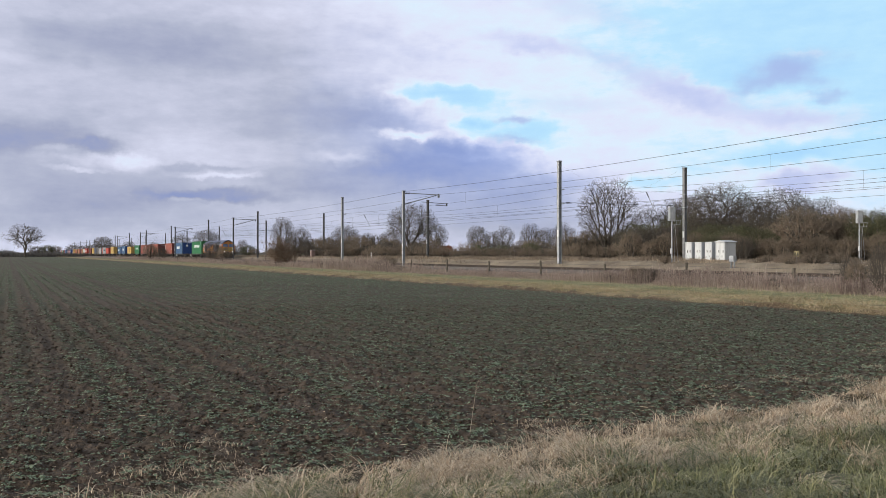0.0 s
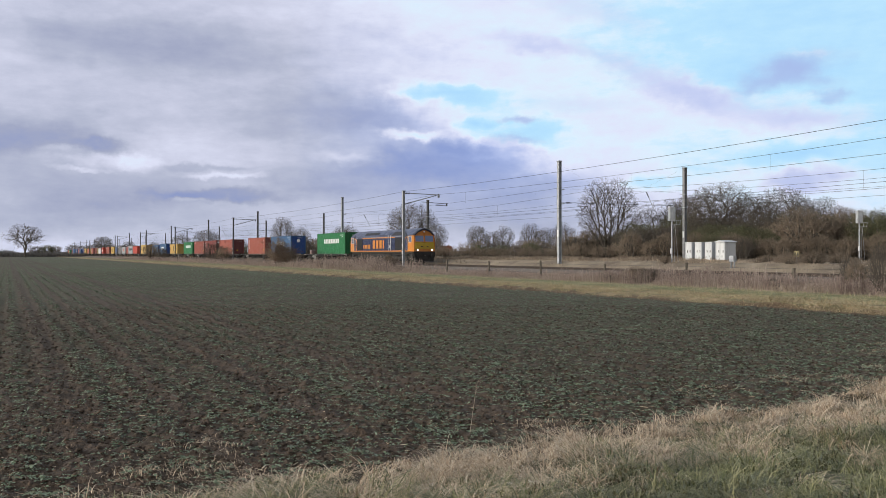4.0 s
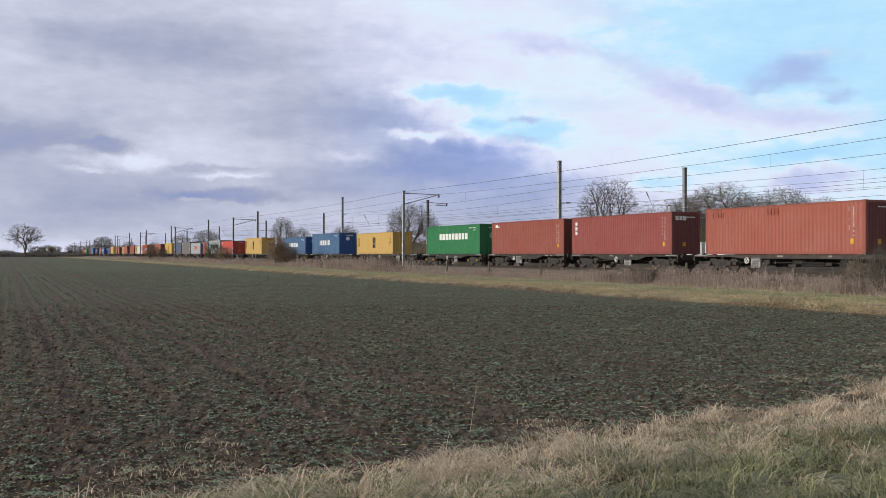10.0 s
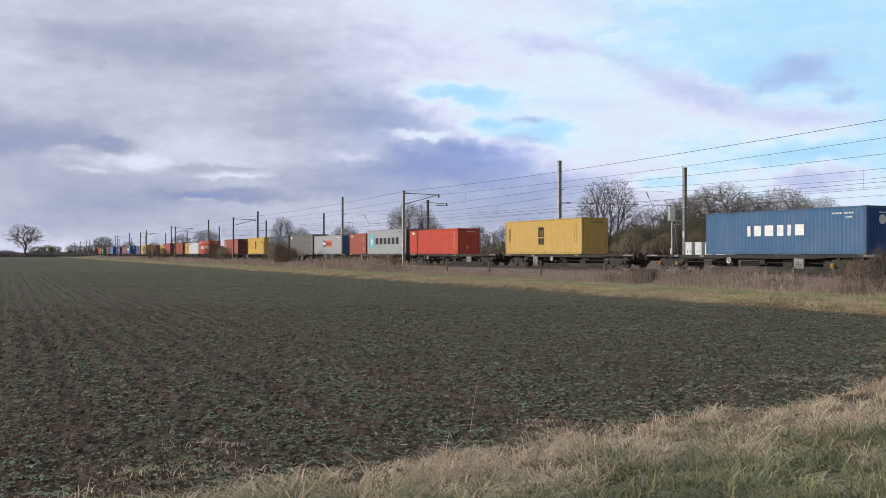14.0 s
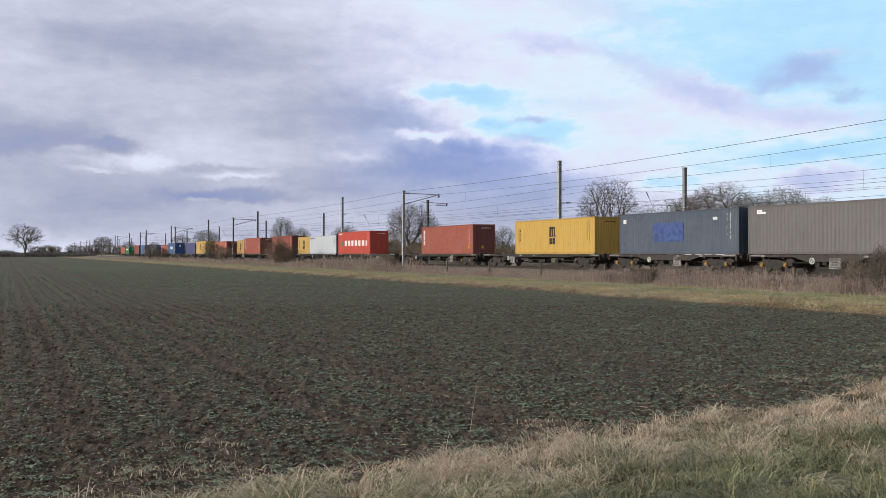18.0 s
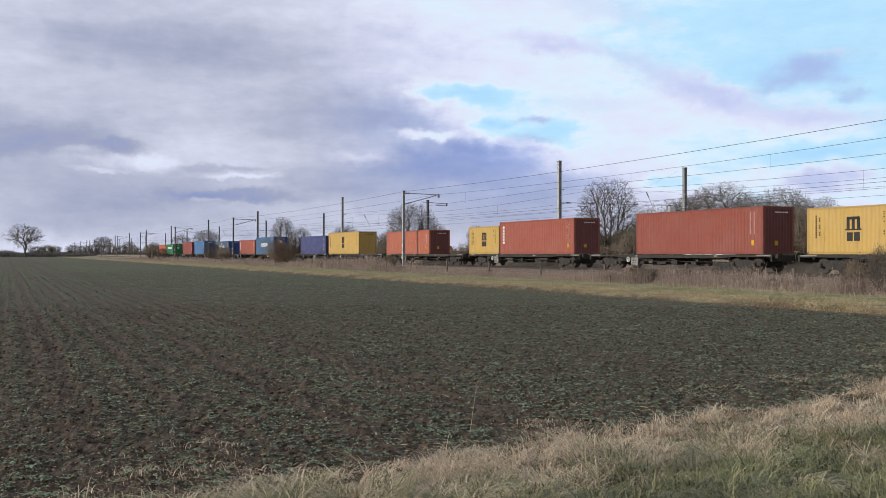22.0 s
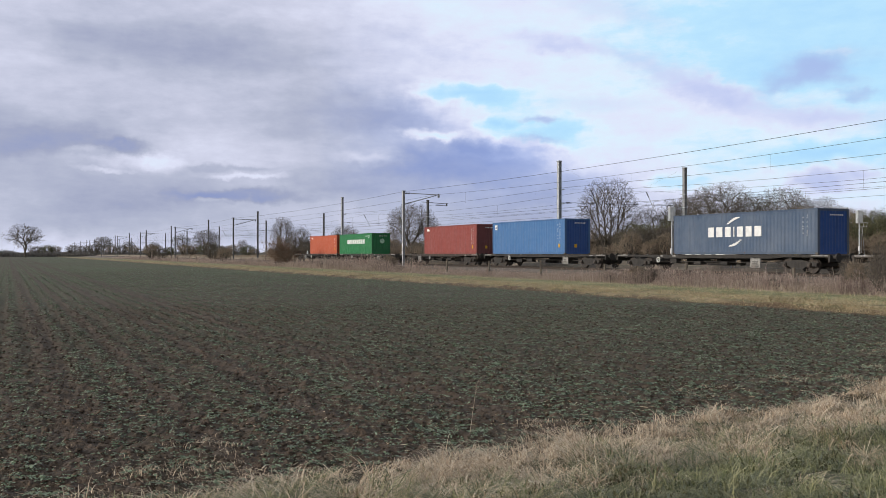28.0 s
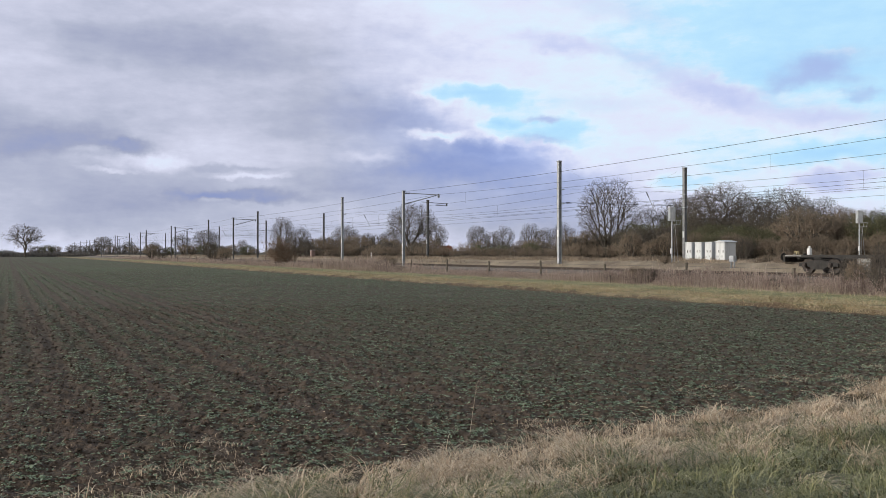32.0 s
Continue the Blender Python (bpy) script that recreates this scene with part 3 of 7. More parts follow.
def overhead_line():
    first = cantilever_mast(EYE_Z + 6.78 - RAIL)
    first.matrix_world = tm(S_A[0], 38.9, RAIL)
    copy_thing(first, tm(S_A[1], 38.9, RAIL))
    # from the third mast on, the steel is a darker grey
    darker = cantilever_mast(EYE_Z + 6.78 - RAIL, M_STEEL_DARK)
    darker["label"] = "dark grey steel mast with a cantilever arm beside the railway"
    darker.matrix_world = tm(S_A[2], 38.9, RAIL)
    for s in S_A[3:]:
        copy_thing(darker, tm(s, 38.9, RAIL))
    bm_first = headspan_mast(8.2 + 0.6, 0.30, 1, M_STEEL)
    bm_first.matrix_world = tm(S_B[0], 44.6, EYE_Z - 0.6)
    cm_first = headspan_mast(8.05 + 0.6, 0.30, -1, M_STEEL_DULL)
    cm_first.matrix_world = tm(S_B[0], 58.0, EYE_Z - 0.6)
    for s in S_B[1:3]:
        copy_thing(bm_first, tm(s, 44.6, EYE_Z - 0.6))
    # this row turns to the darker grey at its fourth mast
    darker = headspan_mast(8.2 + 0.6, 0.30, 1, M_STEEL_DARK)
    darker["label"] = "tall dark steel mast holding the cross wires"
    darker.matrix_world = tm(S_B[3], 44.6, EYE_Z - 0.6)
    for s in S_B[4:]:
        copy_thing(darker, tm(s, 44.6, EYE_Z - 0.6))
    copy_thing(cm_first, tm(S_C[1], 58.0, EYE_Z - 0.6))
    # the far row keeps the darker grey from its third mast on
    darker = headspan_mast(8.05 + 0.6, 0.30, -1, M_STEEL_DARK)
    darker["label"] = "tall dark steel mast holding the cross wires"
    darker.matrix_world = tm(S_C[3], 58.0, EYE_Z - 0.6)
    for s in (S_C[2], *S_C[4:]):
        o = copy_thing(darker, tm(s, 58.0, EYE_Z - 0.6))
        if s in (-128.1, -336.3):
            bm = bmesh.new()
            tube(bm, (0, -1.05, 8.45), (0, 3.25, 8.25), 0.045, n=8)
            part("cross_arm", bm, M_STEEL_DARK, o)
            bm = bmesh.new()
            tube(bm, (0, 1.3, 8.0), (0, 3.2, 7.95), 0.04, n=8)
            part("lower_arm", bm, M_STEEL_DARK, o)
            bm = bmesh.new()
            box(bm, -0.06, 0.06, 3.1, 3.3, 7.9, 8.35)
            part("wire_clamp", bm, M_STEEL_DARK, o)
    # cross wires with their insulators and registration arms
    e = new("headspan")
    bm = bmesh.new()
    z0 = EYE_Z + 4.55
    tube(bm, (0, 0.2, z0), (0, 13.2, z0), 0.014, n=4)
    tube(bm, (0, 0.2, z0 + 1.25), (0, 13.2, z0 + 1.25), 0.005, n=3)
    pts = [(0.2, 7.9), (3.4, 6.35), (6.7, 5.95), (9.9, 6.35), (13.2, 7.8)]
    for (ya, za), (yb, zb) in zip(pts, pts[1:]):
        tube(bm, (0, ya, EYE_Z + za), (0, yb, EYE_Z + zb), 0.004, n=3)
    part("cross_wire", bm, M_WIRE, e)
    for y in (1.0, 5.6, 8.4, 12.4):
        bm = bmesh.new()
        insulator(bm, (0, y - 0.30, z0), (0, y + 0.30, z0), 0.07)
        part("insulator", bm, M_INS, e)
    for y, d in ((3.4, 1.0), (9.6, 1.0)):
        bm = bmesh.new()
        insulator(bm, (0, y, EYE_Z + 5.75), (0, y + 0.3 * d, EYE_Z + 5.25), 0.07)
        part("insulator", bm, M_INS, e)
        bm = bmesh.new()
        tube(bm, (0, y + 0.3 * d, EYE_Z + 5.25), (0, y + 1.0 * d, EYE_Z + 4.0), 0.028, n=6)
        part("registration_arm", bm, M_STEEL, e)
    tagged(e, "thin cross wires with brown insulators between two masts", "headspan", "headspans over the tracks")
    e.matrix_world = tm(S_B[0], 44.6, 0)
    for s in S_B[1:]:
        copy_thing(e, tm(s, 44.6, 0))

    def line(name, supports, p, z, sag, r, label, drop=None):
        e = new(name)
        bm = bmesh.new()
        for a, b in zip(supports, supports[1:]):
            k = 8
            for i in range(k):
                def at(f):
                    return tp(a + (b - a) * f, p, EYE_Z + z - sag * 4 * f * (1 - f))
                tube(bm, at(i / k), at((i + 1) / k), r, n=4)
        part("wire", bm, M_WIRE, e)
        if drop:
            bm = bmesh.new()
            for a, b in zip(supports[:5], supports[1:6]):
                for f in (0.1, 0.3, 0.5, 0.7, 0.9):
                    s = a + (b - a) * f
                    tube(bm, tp(s, p, EYE_Z + z - sag * 4 * f * (1 - f)), tp(s, drop[0], EYE_Z + drop[1]), 0.004, n=3)
            part("dropper", bm, M_WIRE, e)
        tagged(e, label, "overhead wire", "wires over the railway", "structure")

    s_a = [-22.0 + 68, *S_A]
    s_b = [-11.0 + 56, *S_B]
    line("earth_wire", s_a, 38.9, 6.72, 0.35, 0.013, "thin earth wire along the tops of the masts")
    line("catenary_wire", s_a, 42.9, 6.50, 0.40, 0.011, "thin catenary wire hung from the mast arms", (42.9, 5.2))
    line("contact_wire", s_a, 41.72, 3.80, 0.03, 0.010, "straight contact wire over the track")
    line("feeder_wire", s_b, 44.6, 5.85, 0.25, 0.011, "thin feeder wire along the tall masts")
    for pc in (48.0, 54.0):
        line("catenary_wire", s_b, pc, 5.75, 0.6, 0.010, "thin catenary wire hung from the cross wires", (pc, 4.0))
        line("contact_wire", s_b, pc, 4.0, 0.03, 0.010, "straight contact wire over the track")
    line("return_wire", s_b, 57.9, 5.2, 0.3, 0.010, "thin return wire along the far masts")


overhead_line()
# ---------------------------------------------------------------- train
TRAIN = []      # the moving things, each with its place in the train


def corrugated(length, z0, z1, pitch=0.278, depth=0.018):
    """A ribbed sheet in the plane y=0, ribs towards +y, along x from -length/2."""
    k = max(2, round(length / pitch))
    w = length / k
    xs, ys = [], []
    for i in range(k):
        b = -length / 2 + i * w
        xs += [b, b + w * 0.26, b + w * 0.50, b + w * 0.76]
        ys += [0, 0, depth, depth]
    xs.append(length / 2)
    ys.append(0)
    v = [(x, y, z) for z in (z0, z1) for x, y in zip(xs, ys)]
    c = len(xs)
    f = [(i, i + 1, c + i + 1, c + i) for i in range(c - 1)]
    return v, f


CONT_MESH = {}


def container_meshes(L, H):
    key = (L, H)
    if key in CONT_MESH:
        return CONT_MESH[key]
    W = 2.438
    d = {}
    v, f = corrugated(L - 0.32, 0.15, H - 0.10)
    d["side_panel"] = mesh_np("side_panel", v, f)
    v, f = corrugated(W - 0.30, 0.15, H - 0.12, 0.24, 0.045)
    v = [(-y, x, z) for x, y, z in v]
    d["end_panel"] = mesh_np("end_panel", v, f)
    v, f = corrugated(L - 0.2, -W / 2 + 0.06, W / 2 - 0.06, 0.30, 0.018)
    d["roof_panel"] = mesh_np("roof_panel", [(x, z, -y) for x, y, z in v], f)

    def mesh_of(name, *boxes):
        bm = bmesh.new()
        for b in boxes:
            box(bm, *b)
        me = bpy.data.meshes.new(name)
        bm.to_mesh(me)
        bm.free()
        d[name] = me
    mesh_of("corner_post", (-0.08, 0.08, -0.08, 0.08, 0.11, H - 0.11))
    mesh_of("top_rail", (-L / 2 + 0.16, L / 2 - 0.16, -0.03, 0.03, H - 0.12, H - 0.01))
    mesh_of("bottom_rail", (-L / 2 + 0.16, L / 2 - 0.16, -0.035, 0.035, 0.015, 0.16))
    mesh_of("end_header", (-0.05, 0.05, -W / 2 + 0.16, W / 2 - 0.16, H - 0.14, H - 0.01))
    mesh_of("end_sill", (-0.06, 0.06, -W / 2 + 0.16, W / 2 - 0.16, 0.015, 0.16))
    mesh_of("corner_casting", (-0.089, 0.089, -0.081, 0.081, 0, 0.118))
    CONT_MESH[key] = d
    return d


def bars_mark(blocks, y=-1.228):
    """Flat plates on the near side; blocks: x0 x1 z0 z1."""
    bm = bmesh.new()
    for x0, x1, z0, z1 in blocks:
        box(bm, x0, x1, y - 0.006, y + 0.030, z0, z1)
    return bm


def word_blocks(x0, x1, z0, z1, widths, rng, gap=0.16):
    """A row of plain bars in place of a name, each of a letter's size."""
    gap = gap + 0.36
    unit = (x1 - x0) / (sum(widths) + gap * (len(widths) - 1))
    out, x = [], x0
    for w in widths:
        out.append((x, x + w * unit, z0, z1))
        x += (w + gap) * unit
    return out


PAINTS = {}


def cpaint(key, worn=False):
    table = {
        "green": ((0.010, 0.155, 0.050), 0.10, 0.05), "blue": ((0.036, 0.108, 0.235), 0.28, 0.2),
        "skyblue": ((0.050, 0.150, 0.350), 0.15, 0.10), "brown": ((0.300, 0.074, 0.047), 0.22, 0.2), "darkred": ((0.235, 0.048, 0.041), 0.15, 0.15),
        "redbrown": ((0.245, 0.055, 0.036), 0.2, 0.2), "orange": ((0.385, 0.108, 0.060), 0.25, 0.30), "red": ((0.460, 0.056, 0.034), 0.12, 0.12),
        "yellow": ((0.50, 0.325, 0.085), 0.30, 0.25), "gold": ((0.53, 0.335, 0.070), 0.12, 0.2), "grey": ((0.315, 0.335, 0.36), 0.2, 0.3),
        "slate": ((0.135, 0.128, 0.130), 0.15, 0.25), "greyblue": ((0.066, 0.086, 0.125), 0.2, 0.3), "white": ((0.50, 0.54, 0.585), 0.15, 0.1),
        "purple": ((0.045, 0.055, 0.175), 0.2, 0.12), "navy": ((0.050, 0.085, 0.150), 0.4, 0.1), "endblue": ((0.014, 0.068, 0.265), 0.1, 0.1), "vivid": ((0.42, 0.085, 0.034), 0.12, 0.15),
        "maroon": ((0.150, 0.040, 0.040), 0.1, 0.15),
    }
    if (key, worn) not in PAINTS:
        c, fade, rust = table[key]
        if worn:
            c, rust = tuple(0.8 * x + 0.004 for x in c), rust + 0.45
        PAINTS[key, worn] = paint("container_" + key + ("_frame" if worn else ""), c, fade, rust + 0.15, 0.5)
    return PAINTS[key, worn]


M_CAST = plain("corner_casting_steel", (0.10, 0.085, 0.075), 0.7)


def container(S, L, H, key, label, style, rng, end_key=None):
    """S: the place of its leading end in the train."""
    mat = cpaint(key)
    end_mat = cpaint(end_key) if end_key else mat
    frame_mat = cpaint(key, True)
    d = container_meshes(L, H)
    W = 2.438
    e = new("shipping_container")
    for side in (-1, 1):
        o = obj("side_panel", d["side_panel"], mat, e)
        o.location.y = side * (W / 2 - 0.045) if side < 0 else W / 2 - 0.045
        if side < 0:
            o.location.y = -W / 2 + 0.012
        o = obj("end_panel", d["end_panel"], end_mat if side > 0 else mat, e)
        o.location.x = side * (L / 2 - 0.02) if side > 0 else -L / 2 + 0.06
        for nm in ("top_rail", "bottom_rail"):
            o = obj(nm, d[nm], frame_mat, e)
            o.location.y = side * (W / 2 - 0.031)
        o = obj("end_header", d["end_header"], frame_mat, e)
        o.location.x = side * (L / 2 - 0.052)
        o = obj("end_sill", d["end_sill"], end_mat if side > 0 else mat, e)
        o.location.x = side * (L / 2 - 0.062)
        for lat in (-1, 1):
            o = obj("corner_post", d["corner_post"], frame_mat, e)
            o.location = (side * (L / 2 - 0.083), lat * (W / 2 - 0.083), 0)
            for z in (0, H - 0.118):
                o = obj("corner_casting", d["corner_casting"], M_CAST if z == 0 else frame_mat, e)
                o.location = (side * (L / 2 - 0.089), lat * (W / 2 - 0.081), z)
    o = obj("roof_panel", d["roof_panel"], mat, e)
    o.location.z = H - 0.012
    style(e, L, H, rng)
    tagged(e, label, "shipping container", "containers on the train")
    TRAIN.append((e, S - L / 2, FLOOR))
    return e


def codes(e, L, H, rng, material=None, deep=True):
    """The rows of small unreadable marks near the leading end, and on the end itself."""
    material = material or M_MARK
    bm = bmesh.new()
    x = L / 2 - 0.75
    if deep:
        z = H - 0.35
        while z > 1.0:
            h = rng.uniform(0.05, 0.085)
            if rng.random() < 0.85:
                box(bm, x, x + 0.045, -1.236, -1.19, z - h, z)
            if rng.random() < 0.5:
                box(bm, x - 0.3, x - 0.26, -1.236, -1.19, z - h, z)
            z -= 0.125
    else:
        for i in range(8):
            a = L / 2 - 2.2 + i * 0.17 + (0.10 if i > 3 else 0)
            box(bm, a, a + 0.10, -1.236, -1.19, H - 0.40, H - 0.315)
        for i in range(3):
            a = L / 2 - 1.3 + i * 0.15
            box(bm, a, a + 0.09, -1.236, -1.19, H - 0.62, H - 0.545)
    tagged(part("code_marking", bm, material, e), kind="stuff")
    bm = bmesh.new()
    for i in range(7):
        a = -0.25 + i * 0.15
        box(bm, L / 2 - 0.03, L / 2 + 0.006, a, a + 0.085, H - 0.40, H - 0.325)
    part("end_marking", bm, material, e)


M_YEL = plain("yellow_sticker", (0.65, 0.36, 0.02), 0.6)
M_BLACK = plain("black_marking", (0.018, 0.018, 0.020), 0.6)
M_MAERSK = plain("pale_blue_marking", (0.12, 0.45, 0.60), 0.6)
M_ORANGE_MARK = plain("orange_marking", (0.75, 0.14, 0.02), 0.6)
M_NAVY_MARK = plain("navy_marking", (0.012, 0.03, 0.14), 0.6)
M_TEAL_MARK = plain("teal_marking", (0.03, 0.22, 0.16), 0.6)


def st_plain(e, L, H, rng):
    codes(e, L, H, rng)
    bm = bars_mark([(L / 2 - 0.95, L / 2 - 0.72, 0.55, 0.85)])
    part("sticker", bm, M_YEL, e)
    bm = bmesh.new()
    box(bm, L / 2 - 0.03, L / 2 + 0.006, -0.30, -0.06, 0.55, 0.82)
    part("end_sticker", bm, M_YEL, e)


def st_green(e, L, H, rng):
    part("brand_marking", bars_mark(word_blocks(-L / 2 + 0.265 * L, -L / 2 + 0.79 * L, 0.50 * H, 0.71 * H, [1, 1.1, 1, 1.1, 1.1, 1.1, 1, 1, 1.1], rng, 0.10)), M_MARK, e)
    codes(e, L, H, rng, deep=False)
    bm = bmesh.new()
    tube(bm, (L / 2 - 0.03, 0.15, H * 0.62), (L / 2 + 0.008, 0.15, H * 0.62), 0.30, n=16)
    part("round_emblem", bm, plain("pale_green_marking", (0.35, 0.55, 0.42), 0.6), e)


def st_italia(e, L, H, rng):
    part("brand_marking", bars_mark(word_blocks(-L / 2 + 0.30 * L, -L / 2 + 0.66 * L, 0.42 * H, 0.66 * H, [0.42, 0.9, 1.1, 0.8, 0.42, 1.1], rng, 0.14)), M_MARK, e)
    codes(e, L, H, rng, deep=False)
    bm = bmesh.new()
    tube(bm, (L / 2 - 0.03, 0.0, H * 0.72), (L / 2 + 0.008, 0.0, H * 0.72), 0.26, n=14)
    part("round_emblem", bm, M_MARK, e)


def st_msc(e, L, H, rng):
    c = 0.0 if L > 7 else 0.1
    w = 0.50
    b = [(c - w, c + w, 0.50 * H, 0.53 * H)]
    for k in (-1, 0, 1):
        b.append((c + k * 0.33 - 0.085, c + k * 0.33 + 0.085, 0.53 * H, 0.76 * H))
    b.append((c - 0.40, c + 0.40, 0.72 * H, 0.78 * H))
    b += [(c - 0.40, c - 0.06, 0.28 * H, 0.46 * H), (c + 0.06, c + 0.40, 0.28 * H, 0.46 * H)]
    part("brand_marking", bars_mark(b), M_BLACK, e)
    codes(e, L, H, rng, M_BLACK)
    bm = bmesh.new()
    for k in range(10):
        z = 0.35 * H + k * 0.13
        box(bm, -L / 2 + 0.62, -L / 2 + 0.70, -1.236, -1.19, z, z + 0.08)
        if k % 3:
            box(bm, -L / 2 + 0.85, -L / 2 + 0.92, -1.236, -1.19, z, z + 0.08)
    tagged(part("code_marking", bm, M_BLACK, e), kind="stuff")


def st_triton(e, L, H, rng):
    b, z = [], H * 0.86
    for k in range(6):
        b.append((-L / 2 + 0.62, -L / 2 + 0.92, z - 0.20, z))
        z -= 0.27
    bm = bars_mark(b)
    part("brand_marking", bm, M_MARK, e)
    st_plain(e, L, H, rng)


def st_ghost(e, L, H, rng):
    """Names painted over, still showing through."""
    b = [(-L / 2 + 0.62 + 0.23 * k, -L / 2 + 0.74 + 0.23 * k, 0.79 * H, 0.90 * H) for k in range(5)]
    b += [(-L / 2 + 0.43 * L + 0.26 * k, -L / 2 + 0.43 * L + 0.26 * k + 0.13, 0.80 * H, 0.94 * H) for k in range(4)]
    part("painted_over_marking", bars_mark(b, -1.225), cpaint("redbrown"), e)
    st_plain(e, L, H, rng)


def st_corner(e, L, H, rng):
    part("small_marking", bars_mark([(-L / 2 + 0.75, -L / 2 + 1.45, H * 0.83, H * 0.87), (-L / 2 + 0.75, -L / 2 + 1.15, H * 0.87, H * 0.92)]), M_MARK, e)
    st_plain(e, L, H, rng)


def st_square(e, L, H, rng):
    part("square_plate", bars_mark([(-L / 2 + 0.52, -L / 2 + 0.92, H * 0.76, H * 0.91)]), M_MARK, e)
    part("plate_emblem", bars_mark([(-L / 2 + 0.62, -L / 2 + 0.80, H * 0.80, H * 0.845)], -1.236), M_NAVY_MARK, e)
    st_plain(e, L, H, rng)


def st_tex(e, L, H, rng):
    b, z = [], H * 0.86
    for k in range(3):
        b.append((-L / 2 + 0.55, -L / 2 + 0.80, z - 0.26, z))
        z -= 0.36
    part("brand_marking", bars_mark(b), M_MARK, e)
    st_plain(e, L, H, rng)
    bm = bmesh.new()
    for k in range(3):
        box(bm, L / 2 - 0.03, L / 2 + 0.008, -0.9 + k * 0.33, -0.9 + k * 0.33 + 0.24, H * 0.80, H * 0.90)
    part("end_emblem", bm, M_MARK, e)


def st_maersk(e, L, H, rng):
    x = -L / 2 + 0.235 * L
    part("emblem_square", bars_mark([(-L / 2 + 0.085 * L, -L / 2 + 0.19 * L, 0.26 * H, 0.80 * H)]), M_MAERSK, e)
    bm = bmesh.new()
    cx, cz = -L / 2 + 0.137 * L, 0.53 * H
    for k in range(7):
        w = 2 * math.pi * k / 7 + math.pi / 2
        tip = (cx + 0.55 * math.cos(w), -1.240, cz + 0.55 * math.sin(w))
        q = [(cx + 0.17 * math.cos(w + o), -1.240, cz + 0.17 * math.sin(w + o)) for o in (-0.45, 0.45)]
        vs = [bm.verts.new(p) for p in (q[0], tip, q[1], (cx, -1.240, cz))]
        bm.faces.new(vs)
        us = [bm.verts.new((p[0], -1.232, p[2])) for p in (q[0], tip, q[1], (cx, 0, cz))]
        for i in range(4):
            bm.faces.new((vs[i], us[i], us[(i + 1) % 4], vs[(i + 1) % 4]))
    part("star_emblem", bm, M_MARK, e)
    part("brand_marking", bars_mark(word_blocks(x, -L / 2 + 0.83 * L, 0.40 * H, 0.66 * H, [1.15, 1.1, 1, 1.05, 1, 1.05], rng, 0.25)), M_BLACK, e)
    codes(e, L, H, rng, M_BLACK, False)


def st_po(e, L, H, rng):
    part("brand_panel", bars_mark([(-0.155 * L, -0.055 * L, 0.40 * H, 0.72 * H)]), M_NAVY_MARK, e)
    part("brand_panel", bars_mark([(-0.055 * L, 0.155 * L, 0.40 * H, 0.72 * H)]), M_ORANGE_MARK, e)
    part("brand_marking", bars_mark(word_blocks(-0.145 * L, -0.065 * L, 0.48 * H, 0.64 * H, [1, 1, 1], rng), -1.236), M_MARK, e)
    part("brand_marking", bars_mark(word_blocks(-0.045 * L, 0.145 * L, 0.48 * H, 0.62 * H, [1, 1, 1, 0.5, 1, 1], rng), -1.236), M_NAVY_MARK, e)
    codes(e, L, H, rng, deep=False)


def st_hyundai(e, L, H, rng):
    part("brand_marking", bars_mark(word_blocks(-L / 2 + 0.23 * L, -L / 2 + 0.90 * L, 0.36 * H, 0.60 * H, [1, 1, 1, 1.05, 1, 1.1, 0.45], rng, 0.38)), M_MARK, e)
    bm = bmesh.new()
    prism(bm, [(-L / 2 + 0.10 * L, 0.36 * H), (-L / 2 + 0.185 * L, 0.36 * H), (-L / 2 + 0.14 * L, 0.63 * H)], -1.236, -1.19)
    part("triangle_emblem", bm, M_TEAL_MARK, e)
    part("small_marking", bars_mark([(-L / 2 + 0.5, -L / 2 + 1.9, H * 0.90, H * 0.935)]), M_MARK, e)
    codes(e, L, H, rng)


def st_white(e, L, H, rng):
    part("small_marking", bars_mark([(-L / 2 + 0.5, -L / 2 + 1.0, H * 0.83, H * 0.90), (-L / 2 + 1.2, -L / 2 + 2.6, H * 0.84, H * 0.88)]), M_NAVY_MARK, e)
    codes(e, L, H, rng, M_BLACK)


def st_cma(e, L, H, rng):
    part("brand_marking", bars_mark(word_blocks(-L / 2 + 0.28 * L, -L / 2 + 0.655 * L, 0.42 * H, 0.66 * H, [1, 1.1, 1, 0.15, 1, 1, 1.1], rng, 0.12)), M_MARK, e)
    for s0, c in ((0, (-L / 2 + 0.47 * L, 0.74 * H)), (1, (-L / 2 + 0.47 * L, 0.34 * H))):
        bm = bmesh.new()
        for k in range(8):
            f = k / 8
            w = 0.10 * math.sin(math.pi * (f + 0.06))
            sx, sz = (-1, 1) if s0 == 0 else (1, -1)
            x = c[0] + sx * (0.7 - 1.4 * f) * 0.75
            z = c[1] + sz * (0.36 * (1 - (1 - f) ** 2))
            box(bm, x - 0.08, x + 0.08, -1.236, -1.19, z - w / 2 - 0.02, z + w / 2 + 0.02)
        part("swoosh_emblem", bm, M_MARK, e)
    codes(e, L, H, rng)


def st_patch(e, L, H, rng):
    part("faded_emblem", bars_mark([(-0.18 * L, 0.08 * L, 0.30 * H, 0.74 * H)], -1.226), plain("faded_blue", (0.05, 0.09, 0.26), 0.6, 0, 0.4, 3.0), e)
    part("small_marking", bars_mark([(-L / 2 + 0.5, -L / 2 + 0.85, H * 0.76, H * 0.86), (L / 2 - 2.3, L / 2 - 1.9, H * 0.76, H * 0.82)]), M_MARK, e)
    codes(e, L, H, rng)


